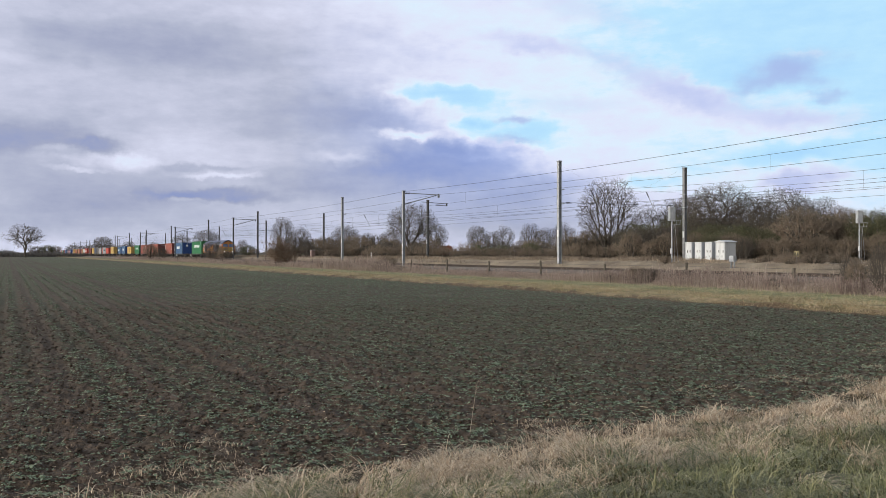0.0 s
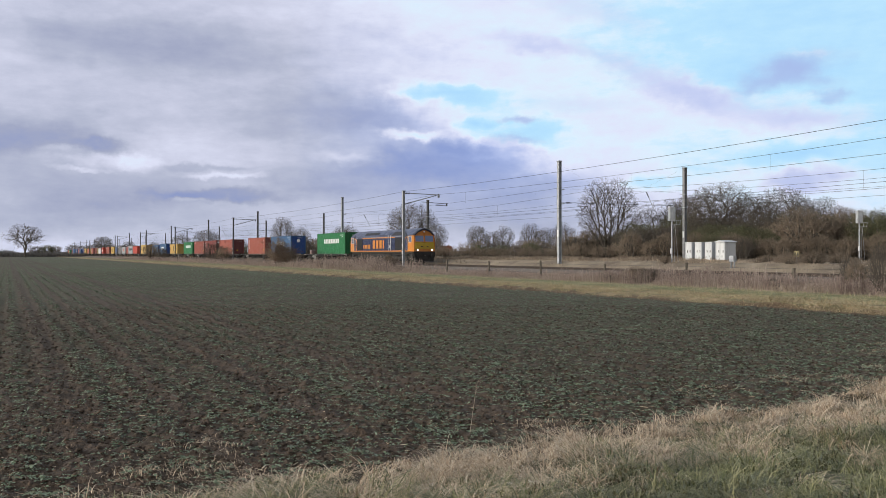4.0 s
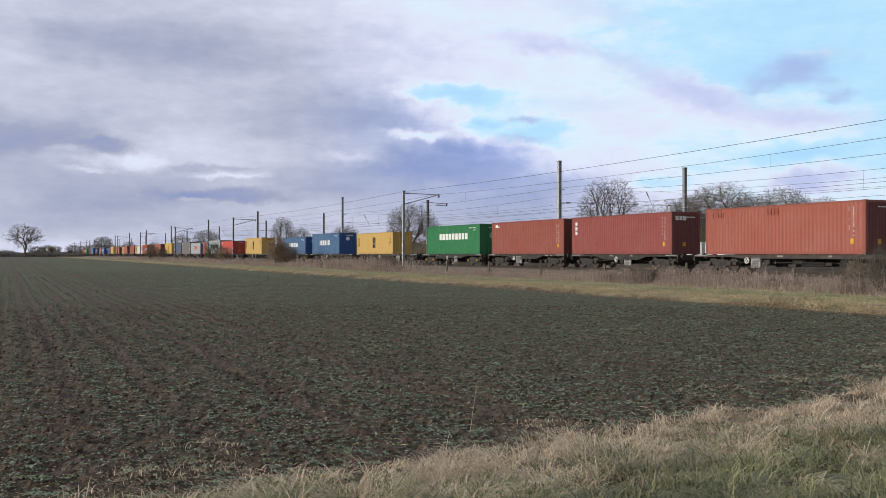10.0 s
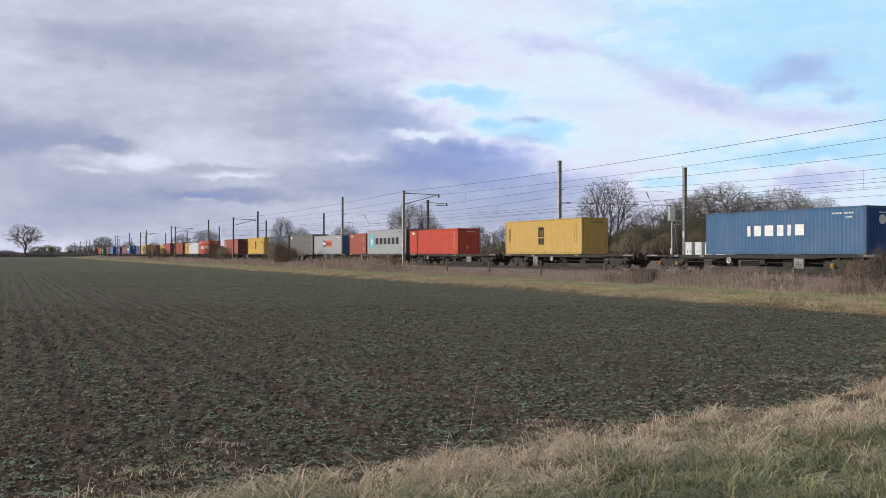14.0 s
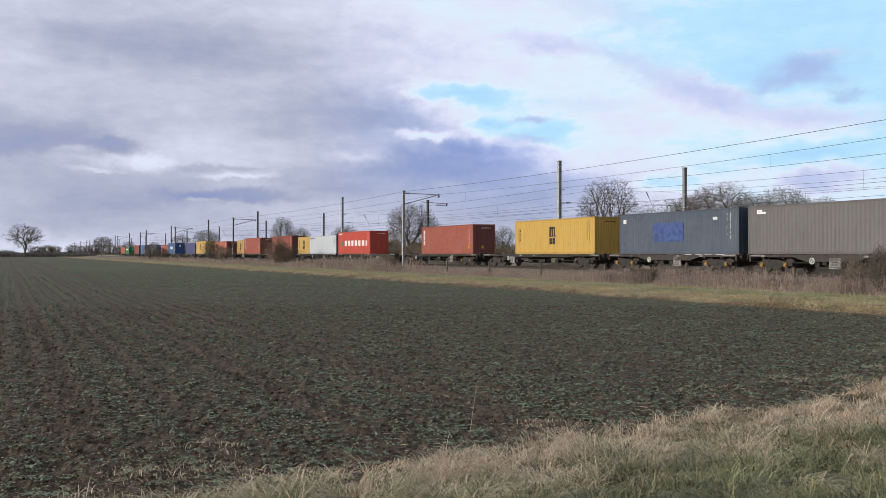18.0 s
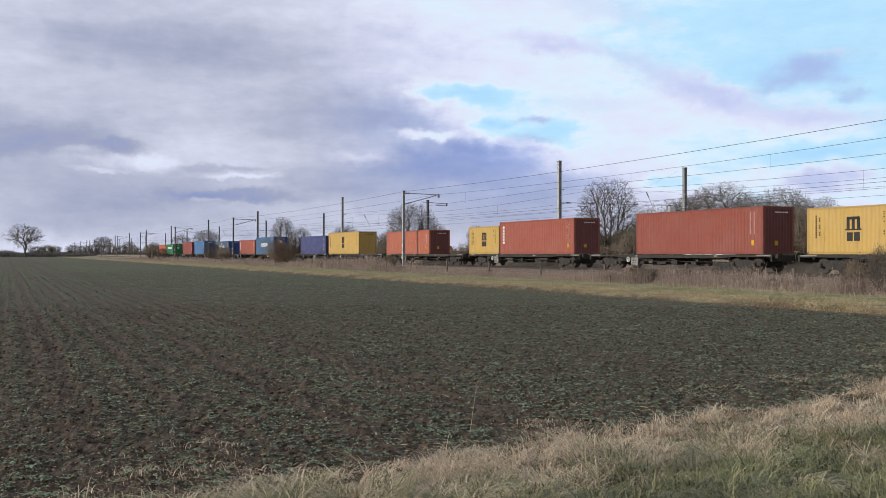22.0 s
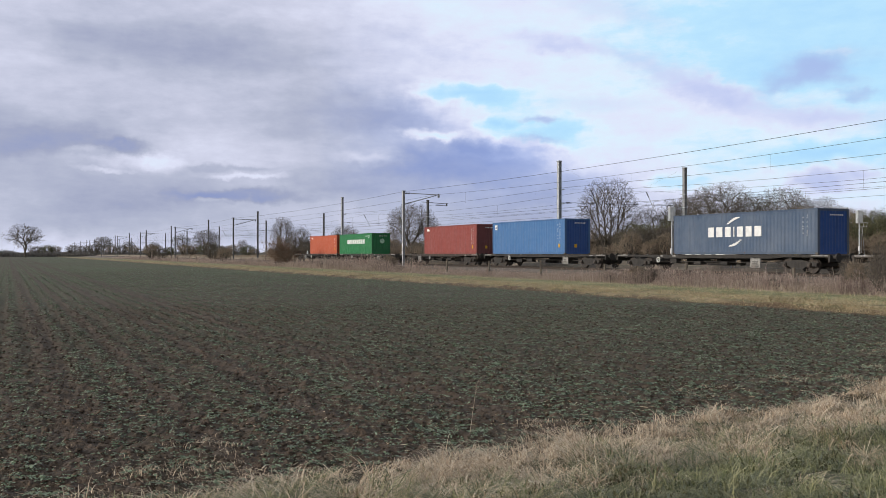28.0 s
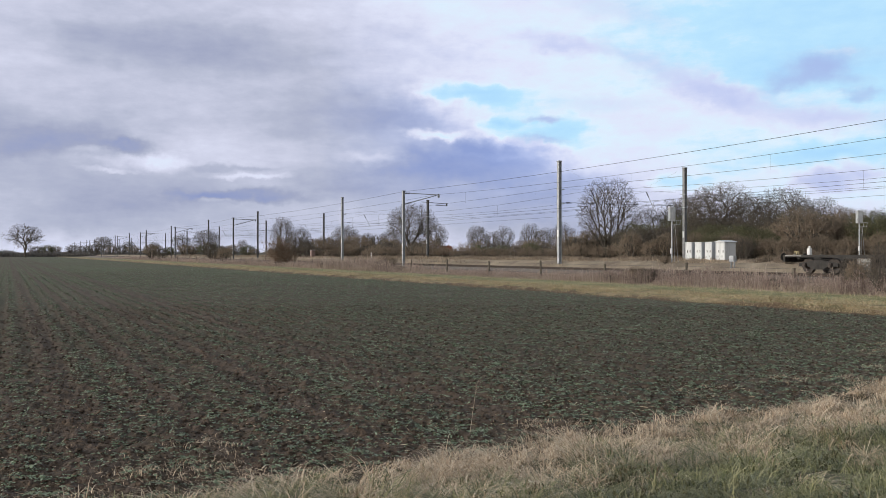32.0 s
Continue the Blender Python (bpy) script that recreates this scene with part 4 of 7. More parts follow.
HC, ST, F40, F20 = 2.896, 2.591, 12.192, 6.058
BOXES = [
    (-216.0, F40, HC, "green", "glossy green corrugated container with a broad white name", st_green, None),
    (-241.8, F40, HC, "blue", "faded blue corrugated container with a white name", st_italia, "endblue"),
    (-258.15, F40, HC, "brown", "rust-red corrugated container with small white marks", st_triton, "maroon"),
    (-284.05, F40, HC, "brown", "rust-red corrugated container with painted-over marks", st_ghost, "maroon"),
    (-299.55, F40, HC, "darkred", "dark red corrugated container with white marks", st_tex, "maroon"),
    (-312.9, F40, HC, "redbrown", "brownish red corrugated container with yellow stickers", st_corner, "maroon"),
    (-327.5, F40, HC, "green", "glossy green corrugated container with a broad white name", st_green, None),
    (-349.25, F40, ST, "yellow", "dull yellow corrugated container with a black emblem", st_msc, None),
    (-368.4, F40, HC, "blue", "faded blue corrugated container with a worn white name", st_italia, "endblue"),
    (-384.0, F40, ST, "blue", "faded blue corrugated container with a worn white name", st_italia, "endblue"),
    (-410.3, F40, HC, "yellow", "dull yellow corrugated container with a black emblem", st_msc, None),
    (-432.15, F40, ST, "red", "bright red-orange corrugated container with white marks", st_corner, None),
    (-445.5, F40, HC, "grey", "pale grey container with a dark name and white star", st_maersk, "greyblue"),
    (-458.2, F20, ST, "brown", "short rust-red container with a dirty side", st_corner, None),
    (-467.45, F40, ST, "grey", "pale grey container with an orange and navy panel", st_po, "blue"),
    (-480.3, F40, HC, "slate", "slate grey corrugated container with faint marks", st_corner, None),
    (-493.25, F40, HC, "greyblue", "grey-blue container with a faded blue patch", st_patch, "navy"),
    (-508.55, F40, HC, "gold", "clean yellow corrugated container with a black emblem", st_msc, None),
    (-528.9, F40, HC, "brown", "rust-red corrugated container with worn white marks", st_triton, "maroon"),
    (-556.7, F40, HC, "red", "bright red corrugated container with a wide white name", st_hyundai, None),
    (-569.7, F40, ST, "white", "white refrigerated container with a small blue mark", st_white, "greyblue"),
    (-581.9, F20, ST, "yellow", "short dull yellow container with a black emblem", st_msc, None),
    (-591.25, F40, HC, "redbrown", "plain brownish red corrugated container", st_plain, "maroon"),
    (-611.4, F40, HC, "brown", "rust-red corrugated container with white marks", st_triton, "maroon"),
    (-623.7, F20, ST, "yellow", "short dull yellow container with a black emblem", st_msc, None),
    (-639.05, F40, ST, "orange", "faded orange corrugated container with rust spots", st_plain, "maroon"),
    (-660.75, F40, HC, "yellow", "dull yellow corrugated container with a black emblem", st_msc, None),
    (-674.3, F40, ST, "purple", "indigo corrugated container with small white marks", st_plain, None),
    (-702.35, F40, HC, "blue", "blue corrugated container with a clear white name", st_italia, "endblue"),
    (-715.3, F40, ST, "brown", "rust-red corrugated container with white marks", st_triton, None),
    (-737.2, F40, ST, "navy", "grey-blue corrugated container with a white name and arcs", st_cma, "endblue"),
    (-762.75, F40, HC, "skyblue", "mid-blue corrugated container with a square white plate", st_square, "endblue"),
    (-778.15, F40, HC, "darkred", "dark red corrugated container with yellow stickers", st_corner, "maroon"),
    (-806.1, F40, ST, "green", "glossy green corrugated container with a broad white name", st_green, None),
    (-819.4, F40, ST, "vivid", "orange corrugated container with a small white mark", st_corner, None),
]
_rng = random.Random(7)
for S, L, H, key, label, style, end_key in BOXES:
    container(S, L, H, key, label, style, _rng, end_key)

# Wagons: the leading and trailing end of each in the train.
WAGONS = [(-215.0, -235.4), (-235.9, -256.2), (-257.0, -277.2), (-277.8, -297.8),
          (-298.6, -312.2), (-312.5, -326.2), (-326.8, -341.3), (-342.0, -362.3), (-362.9, -382.1), (-382.6, -402.8),
          (-403.4, -423.3), (-424.0, -444.7), (-445.2, -465.0), (-465.9, -479.7), (-480.1, -492.8), (-493.1, -507.2),
          (-507.6, -527.2), (-527.8, -547.8), (-548.4, -569.2), (-569.5, -589.0), (-590.2, -609.6), (-610.3, -630.2),
          (-630.8, -651.8), (-652.4, -673.2), (-673.8, -693.9), (-694.5, -714.9), (-715.1, -735.3), (-736.0, -756.2),
          (-756.8, -777.0), (-777.6, -797.6), (-798.2, -818.6), (-819.0, -840.1)]

M_AXLE = plain("yellow_axle_box", (0.27, 0.165, 0.045), 0.7, 0, 0.5)
M_DULL = plain("chalky_white_paint", (0.52, 0.53, 0.51), 0.7, 0, 0.35)
M_PANEL = plain("dirty_pale_panel", (0.25, 0.245, 0.235), 0.75, 0, 0.45, 5.0)
M_GRIMY = plain("grimy_cover", (0.11, 0.105, 0.10), 0.8, 0, 0.4)
SHARED = {}


def shared(name, make):
    if name not in SHARED:
        bm = bmesh.new()
        make(bm)
        me = bpy.data.meshes.new(name)
        bm.normal_update()
        bm.to_mesh(me)
        bm.free()
        SHARED[name] = me
    return SHARED[name]


def mk_side_frame(bm):
    prism(bm, [(-1.35, 0.42), (-1.35, 0.62), (-0.6, 0.72), (-0.25, 0.78), (0.25, 0.78), (0.6, 0.72), (1.35, 0.62), (1.35, 0.42), (0.7, 0.45), (0.35, 0.26), (-0.35, 0.26), (-0.7, 0.45)], -0.06, 0.06)
    for x in (-0.2, 0.0, 0.2):
        tube(bm, (x, 0, 0.32), (x, 0, 0.66), 0.09, n=8)


def mk_wheel(bm):
    for a, b, r in ((-0.07, 0.07, 0.43), (0.05, 0.075, 0.46)):
        tube(bm, (0, a, 0), (0, b, 0), r, n=20)
    tube(bm, (0, -0.12, 0), (0, 0.1, 0), 0.12, n=10)


def mk_handwheel(bm):
    """A rim with a slanting spoke and a hub."""
    ring = [[bm.verts.new((r * math.cos(2 * math.pi * k / 16), y, r * math.sin(2 * math.pi * k / 16))) for k in range(16)]
            for r, y in ((0.19, -0.025), (0.19, 0.025), (0.13, 0.025), (0.13, -0.025))]
    for a, b in zip(ring, ring[1:] + ring[:1]):
        for k in range(16):
            bm.faces.new((a[k], a[(k + 1) % 16], b[(k + 1) % 16], b[k]))
    prism(bm, [(-0.12, -0.10), (-0.09, -0.13), (0.12, 0.10), (0.09, 0.13)], -0.02, 0.02)
    tube(bm, (0, -0.04, 0), (0, 0.05, 0), 0.045, n=8)
    bmesh.ops.recalc_face_normals(bm, faces=bm.faces)


def bogie(parent, x, yellow):
    b = obj("bogie", shared("bogie", lambda bm: (box(bm, -0.3, 0.3, -0.95, 0.95, 0.45, 0.72, 0.03), box(bm, -1.3, -1.2, -0.95, 0.95, 0.45, 0.6), box(bm, 1.2, 1.3, -0.95, 0.95, 0.45, 0.6))), M_DARK, parent)
    b.location.x = x
    for side in (-1, 1):
        o = obj("side_frame", shared("side_frame", mk_side_frame), M_DARK, b)
        o.location.y = side * 1.0
        for k in (-1, 1):
            o = obj("wheel", shared("wheel", mk_wheel), M_BROWN, b)
            o.location = (k * 0.9, side * 0.76, 0.46)
            if side > 0:
                o.rotation_euler.z = math.pi
            o = obj("axle_box", shared("axle_box", lambda bm: (box(bm, -0.11, 0.11, -0.10, 0.10, -0.13, 0.15, 0.03), tube(bm, (0, -0.14, 0), (0, 0.14, 0), 0.085, n=10))), M_AXLE if yellow else M_BROWN, b)
            o.location = (k * 0.9, side * 1.10, 0.48)
    for k in (-1, 1):
        o = obj("axle", shared("axle", lambda bm: tube(bm, (0, -0.75, 0), (0, 0.75, 0), 0.08, n=8)), M_DARK, b)
        o.location = (k * 0.9, 0, 0.46)


def wagon(S0, S1, rng, last=False):
    """A flat container wagon, rail level at z = 0."""
    L = S0 - S1 - 0.35
    h = L / 2
    e = new("container_wagon")
    top = FLOOR - RAIL
    body = M_BROWN if rng.random() < 0.35 else M_DARK
    short = L < 16
    for side in (-1, 1):
        bm = bmesh.new()
        y = side * 1.12
        drop = 0.06 if not short else 0.22
        prism(bm, [(-h + 0.25, top - 0.02), (h - 0.25, top - 0.02), (h - 0.25, top - 0.16), (h - 3.6, top - 0.16), (h - 4.6, top - 0.18 - drop),
                   (-h + 4.6, top - 0.18 - drop), (-h + 3.6, top - 0.16), (-h + 0.25, top - 0.16)], y - 0.05, y + 0.05)
        part("solebar", bm, body, e)
    bm = bmesh.new()
    box(bm, -h + 0.3, h - 0.3, -0.22, 0.22, top - 0.34, top - 0.10)
    x = -h + 1.2
    while x < h - 1:
        box(bm, x - 0.09, x + 0.09, -1.07, 1.07, top - 0.26, top - 0.05)
        x += 1.55
    part("underframe", bm, M_DARK, e)
    for side in (-1, 1):
        bm = bmesh.new()
        box(bm, side * (h - 0.27) - 0.06, side * (h - 0.27) + 0.06, -1.2, 1.2, top - 0.42, top - 0.04)
        part("headstock", bm, body, e)
        for lat in (-1, 1):
            o = obj("buffer", shared("buffer", lambda bm: (tube(bm, (-0.1, 0, 0), (0.26, 0, 0), 0.11, n=10), tube(bm, (0.26, 0, 0), (0.32, 0, 0), 0.22, n=14))), M_DARK, e)
            o.location = (side * (h - 0.2), lat * 0.87, 0.98 - 0.03)
            if side < 0:
                o.rotation_euler.z = math.pi
        bm = bmesh.new()
        tube(bm, (side * (h - 0.25), 0, 0.72), (side * (h + 0.35), 0, 0.66), 0.05, n=6)
        part("coupling", bm, M_DARK, e)
    yellow = rng.random() < 0.45
    bx = h - (2.1 if short else 2.6)
    for side in (-1, 1):
        bogie(e, side * bx, yellow)
    # brake gear and boxes slung under the middle
    for k in range(4):
        bm = bmesh.new()
        x = -h + 4.9 + (2 * h - 10.6) * (k + rng.uniform(0.1, 0.6)) / 4
        w = rng.uniform(0.3, 0.25 + (2 * h - 10.6) / 12)
        z = rng.uniform(0.36, 0.50)
        box(bm, x, x + w, -1.0, -0.55, z, z + rng.uniform(0.15, 0.30), 0.02)
        part("equipment_box", bm, M_DARK, e)
    for k in range(3):
        bm = bmesh.new()
        x = -h + 4.7 + (2 * h - 10.2) * (k + rng.uniform(0.0, 0.5)) / 3
        w = rng.uniform(0.6, 0.5 + (2 * h - 10.2) / 6)
        z = rng.uniform(0.30, 0.42)
        box(bm, x, x + w, 0.30, 0.95, z, top - 0.2, 0.02)
        for q in (0.1, w - 0.1):
            box(bm, x + q - 0.03, x + q + 0.03, -0.5, 0.35, z + 0.1, z + 0.18)
        part("brake_gear", bm, M_DARK, e)
    x = (-h + 5.3) if rng.random() < 0.5 else h - 6.2
    w = rng.uniform(0.7, 1.0)
    bm = bmesh.new()
    box(bm, x, x + w, -1.17, -1.06, 0.30, top - 0.16, 0.015)
    p = part("brake_panel", bm, M_PANEL, e, "pale grey dirty brake control panel")
    for k in range(3):
        bm = bmesh.new()
        z = 0.36 + 0.13 * k
        box(bm, x + 0.08 + 0.05 * k, x + w - rng.uniform(0.1, 0.3), -1.185, -1.165, z, z + 0.07)
        part("valve_cover", bm, M_GRIMY, p)
    for side in (-1, 1):
        bm = bmesh.new()
        xa, xb = sorted((side * (h - 0.32), side * (h - 1.5)))
        box(bm, xa, xb, -1.19, 1.19, top - 0.10, top - 0.03)
        part("end_deck", bm, M_PANEL, e)
    bm = bmesh.new()
    tube(bm, (-1.2, -0.35, 0.55), (0.4, -0.35, 0.55), 0.17, n=10)
    part("air_reservoir", bm, M_DARK, e)
    bm = bmesh.new()
    tube(bm, (-h + 3.2, -0.7, 0.62), (h - 3.2, -0.7, 0.60), 0.03, n=6)
    part("brake_rod", bm, M_DARK, e)
    o = obj("handbrake_wheel", shared("handbrake_wheel", mk_handwheel), M_DULL, e)
    o.location = ((-h + 5.0) * (1 if rng.random() < 0.6 else 0.3), -1.19, top - 0.36)
    for k in range(2):
        bm = bmesh.new()
        x = rng.uniform(-h + 1, h - 1)
        w = rng.uniform(0.2, 0.5)
        box(bm, x, x + w, -1.178, -1.16, top - 0.15, top - 0.05)
        part("data_panel", bm, M_PANEL, e)
    for x in (-h + 0.9, -h + 6.8, 0.2, h - 6.8, h - 0.9):
        for lat in (-1, 1):
            o = obj("twistlock", shared("twistlock", lambda bm: box(bm, -0.05, 0.05, -0.05, 0.05, -0.03, 0.04)), M_STEEL, e)
            o.location = (x, lat * 1.06, top - 0.045)
    if last:
        bm = bmesh.new()
        box(bm, -h + 0.12, -h + 0.34, 0.73, 0.95, top - 0.04, top + 0.36, 0.03)
        box(bm, -h + 0.19, -h + 0.27, 0.80, 0.88, top + 0.36, top + 0.50)
        part("tail_lamp", bm, M_MARK, e, "white tail lamp with a handle")
    tagged(e, "dark grimy flat container wagon" if body is M_DARK else "rusty brown flat container wagon", "container wagon", "wagons of the train")
    TRAIN.append((e, (S0 + S1) / 2, RAIL))
    return e


_rng = random.Random(11)
for i, (S0, S1) in enumerate(WAGONS):
    wagon(S0, S1, _rng, i == len(WAGONS) - 1)
# ---------------------------------------------------------------- locomotive
M_ORANGE = paint("loco_orange", (0.61, 0.225, 0.034), 0.12, 0.15, 0.4)
M_LBLUE = paint("loco_blue", (0.017, 0.029, 0.086), 0.15, 0.05, 0.4)
M_LYEL = paint("loco_yellow", (0.52, 0.34, 0.020), 0.10, 0.10, 0.4)
M_ROOF = paint("loco_roof", (0.056, 0.072, 0.135), 0.30, 0.05, 0.45)
M_GRILLE = plain("black_grille", (0.014, 0.014, 0.016), 0.6, 0, 0.3, 8.0)
M_ROOFEND = paint("loco_visor", (0.020, 0.024, 0.045), 0.2, 0.05, 0.5)
M_GREYROOF = plain("sooty_roof_panel", (0.035, 0.035, 0.038), 0.7, 0, 0.3, 3.0)
M_GRIME = plain("brake_dust", (0.052, 0.047, 0.044), 0.85, 0, 0.4, 3.0)
M_LAMP = bpy.data.materials.new("lit_headlight")
M_LAMP.use_nodes = True
M_LAMP.node_tree.nodes["Principled BSDF"].inputs["Emission Color"].default_value = (1, 0.95, 0.85, 1)
M_LAMP.node_tree.nodes["Principled BSDF"].inputs["Emission Strength"].default_value = 6.0


def locomotive():
    e = new("diesel_locomotive")
    low, waist, eave = 1.38, 2.42, 3.16
    side = 1.33

    # blue middle of the body, ribbed along its length
    bm = bmesh.new()
    prof = [(-side, low)]
    z = low + 0.20
    while z < eave - 0.25:
        prof += [(-side, z), (-side + 0.018, z + 0.012), (-side + 0.018, z + 0.05), (-side, z + 0.062)]
        z += 0.125
    prof += [(-side, eave), (side, eave), (side, low)]
    loft(bm, [[(x, y, zz) for y, zz in prof] for x in (-8.75, 8.75)])
    part("engine_housing", bm, M_LBLUE, e)

    def cab(d):
        ring = [(-side, low), (-side, waist), (-side, eave), (side, eave), (side, waist), (side, low)]
        front = [(10.32, 0.96), (10.34, 0.96), (10.20, 0.95), (10.20, 0.95), (10.34, 0.96), (10.32, 0.96)]
        bm = bmesh.new()
        loft(bm, [[(8.75 * d, y, z) for y, z in ring], [(9.85 * d, y, z) for y, z in ring],
                  [(x * d, y * k, z) for (y, z), (x, k) in zip(ring, front)]])
        bmesh.ops.recalc_face_normals(bm, faces=bm.faces)
        c = part("cab", bm, M_ORANGE, e, "orange driving cab with a yellow nose")
        # yellow nose panel under the windscreens
        bm = bmesh.new()
        for a, b in ((10.33, 10.375),):
            loft(bm, [[(a * d, -1.18, low + 0.27), (a * d, 1.18, low + 0.27), (a * d, 1.18, waist - 0.02), (a * d, -1.18, waist - 0.02)],
                      [(b * d, -1.12, low + 0.29), (b * d, 1.12, low + 0.29), (b * d, 1.12, waist - 0.06), (b * d, -1.12, waist - 0.06)]])
        bmesh.ops.recalc_face_normals(bm, faces=bm.faces)
        part("nose_panel", bm, M_LYEL, c)
        # windscreens
        for lat in (-1, 1):
            bm = bmesh.new()
            y0, y1 = sorted((lat * 0.10, lat * 1.08))

            def wx(zz, out):
                return (10.34 - 0.14 * (zz - waist) / (eave - waist) + out) * d
            z0, z1 = waist + 0.05, eave - 0.03
            loft(bm, [[(wx(z0, -0.02), y0, z0), (wx(z0, -0.02), y1, z0), (wx(z1, -0.02), y1, z1), (wx(z1, -0.02), y0, z1)],
                      [(wx(z0, 0.02), y0, z0), (wx(z0, 0.02), y1, z0), (wx(z1, 0.02), y1, z1), (wx(z1, 0.02), y0, z1)]])
            bmesh.ops.recalc_face_normals(bm, faces=bm.faces)
            part("windscreen", bm, M_GLASS, c)
            bm = bmesh.new()
            for za, zb, ya, yb in ((z0 - 0.05, z0, y0 - 0.04, y1 + 0.04), (z1, z1 + 0.05, y0 - 0.04, y1 + 0.04), (z0, z1, y0 - 0.04, y0), (z0, z1, y1, y1 + 0.04)):
                loft(bm, [[(wx(za, -0.01), ya, za), (wx(za, -0.01), yb, za), (wx(zb, -0.01), yb, zb), (wx(zb, -0.01), ya, zb)],
                          [(wx(za, 0.03), ya, za), (wx(za, 0.03), yb, za), (wx(zb, 0.03), yb, zb), (wx(zb, 0.03), ya, zb)]])
            bmesh.ops.recalc_face_normals(bm, faces=bm.faces)
            part("windscreen_frame", bm, M_ORANGE, c)
            # headlights
            bm = bmesh.new()
            tube(bm, (10.34 * d, lat * 0.88, low + 0.16), (10.42 * d, lat * 0.88, low + 0.16), 0.13, n=14)
            part("headlight_rim", bm, M_DARK, c)
            bm = bmesh.new()
            tube(bm, (10.40 * d, lat * 0.88, low + 0.16), (10.435 * d, lat * 0.88, low + 0.16), 0.075, n=14)
            part("headlight", bm, M_LAMP if d > 0 else M_MARK, c, "round white headlight")
            bm = bmesh.new()
            box(bm, 10.36 * d - 0.02, 10.36 * d + 0.03, lat * 0.35 - 0.1, lat * 0.35 + 0.1, low + 0.50, low + 0.60)
            part("nose_vent", bm, M_DARK, c)
            # side window of the cab
            bm = bmesh.new()
            yy = lat * (side + 0.004)
            box(bm, 9.02 * d - (0.0 if d > 0 else 0.75), 9.02 * d + (0.75 if d > 0 else 0.0), yy - 0.012, yy + 0.012, waist + 0.02, eave - 0.12)
            part("side_window", bm, M_GLASS, c)
            bm = bmesh.new()
            for xa, xb, za, zb in ((8.97, 9.02, waist - 0.03, eave - 0.07), (9.77, 9.82, waist - 0.03, eave - 0.07), (9.38, 9.42, waist, eave - 0.10), (9.02, 9.77, waist - 0.03, waist + 0.02), (9.02, 9.77, eave - 0.12, eave - 0.07)):
                x0, x1 = sorted((xa * d, xb * d))
                box(bm, x0, x1, yy - 0.022, yy + 0.022, za, zb)
            part("window_frame", bm, M_DULL, c)
            # swoosh and blue door behind the cab
            bm = bmesh.new()
            out = []
            for k in range(9):
                w = math.pi * (k / 8 - 0.5)
                out.append(((8.15 - 0.55 * math.cos(w)) * d, low + 0.82 + 0.80 * math.sin(w)))
            inner = []
            for k in range(9):
                w = math.pi * (0.5 - k / 8)
                inner.append(((8.25 - 0.38 * math.cos(w)) * d, low + 0.82 + 0.66 * math.sin(w)))
            yy0, yy1 = sorted((lat * (side - 0.01), lat * (side + 0.008)))
            oo, ii = out, inner[::-1]
            for k in range(8):
                prism(bm, [oo[k], oo[k + 1], ii[k + 1], ii[k]], yy0, yy1)
            prism(bm, [(8.15 * d, low + 1.48), (8.80 * d, low + 1.48), (8.80 * d, low + 1.64), (8.15 * d, low + 1.62)], yy0, yy1)
            bmesh.ops.recalc_face_normals(bm, faces=bm.faces)
            part("orange_curve", bm, M_ORANGE, e)
            bm = bmesh.new()
            x0, x1 = sorted((8.08 * d, 8.62 * d))
            box(bm, x0, x1, yy - 0.014, yy + 0.014, low + 0.10, eave - 0.30)
            part("side_door", bm, M_LBLUE, e)
            for xr in (7.98, 8.72):
                bm = bmesh.new()
                tube(bm, (xr * d, lat * (side + 0.07), low + 0.15), (xr * d, lat * (side + 0.07), eave - 0.15), 0.024, n=6)
                part("handrail", bm, M_MARK, e)
        # marker light above the windscreens, coupling and buffers
        bm = bmesh.new()
        tube(bm, (10.18 * d, 0, eave + 0.40), (10.27 * d, 0, eave + 0.40), 0.09, n=12)
        part("marker_light", bm, M_MARK, c)
        bm = bmesh.new()
        box(bm, 10.30 * d - 0.08, 10.30 * d + 0.08, -1.28, 1.28, 0.72, low, 0.03)
        part("buffer_beam", bm, M_DARK, e)
        bm = bmesh.new()
        loft(bm, [[(10.05 * d, -1.15, 0.22), (10.05 * d, 1.15, 0.22), (10.05 * d, 1.15, 0.74), (10.05 * d, -1.15, 0.74)],
                  [(10.42 * d, -1.05, 0.22), (10.42 * d, 1.05, 0.22), (10.36 * d, 1.15, 0.74), (10.36 * d, -1.15, 0.74)]])
        bmesh.ops.recalc_face_normals(bm, faces=bm.faces)
        part("snowplough", bm, M_DARK, e)
        for lat in (-1, 1):
            bm = bmesh.new()
            tube(bm, (10.3 * d, lat * 0.87, 0.98), (10.72 * d, lat * 0.87, 0.98), 0.13, n=10)
            tube(bm, (10.72 * d, lat * 0.87, 0.98), (10.79 * d, lat * 0.87, 0.98), 0.23, n=16)
            part("buffer", bm, M_DARK, e)
            bm = bmesh.new()
            tube(bm, (10.39 * d, lat * 0.5, 0.95), (10.45 * d, lat * 0.5, 0.30), 0.03, n=6)
            part("brake_hose", bm, M_DARK, e)
        bm = bmesh.new()
        tube(bm, (10.3 * d, 0, 0.95), (10.75 * d, 0, 0.9), 0.06, n=8)
        part("coupling", bm, M_DARK, e)
        # dark visor over an orange gable
        a = [(-side, eave), (-0.90, 3.60), (-0.40, 3.87), (0.0, 3.97), (0.40, 3.87), (0.90, 3.60), (side, eave)]
        inner = [(y * 0.84, eave + 0.02 + (z - eave) * 0.70) for y, z in a]
        bm = bmesh.new()
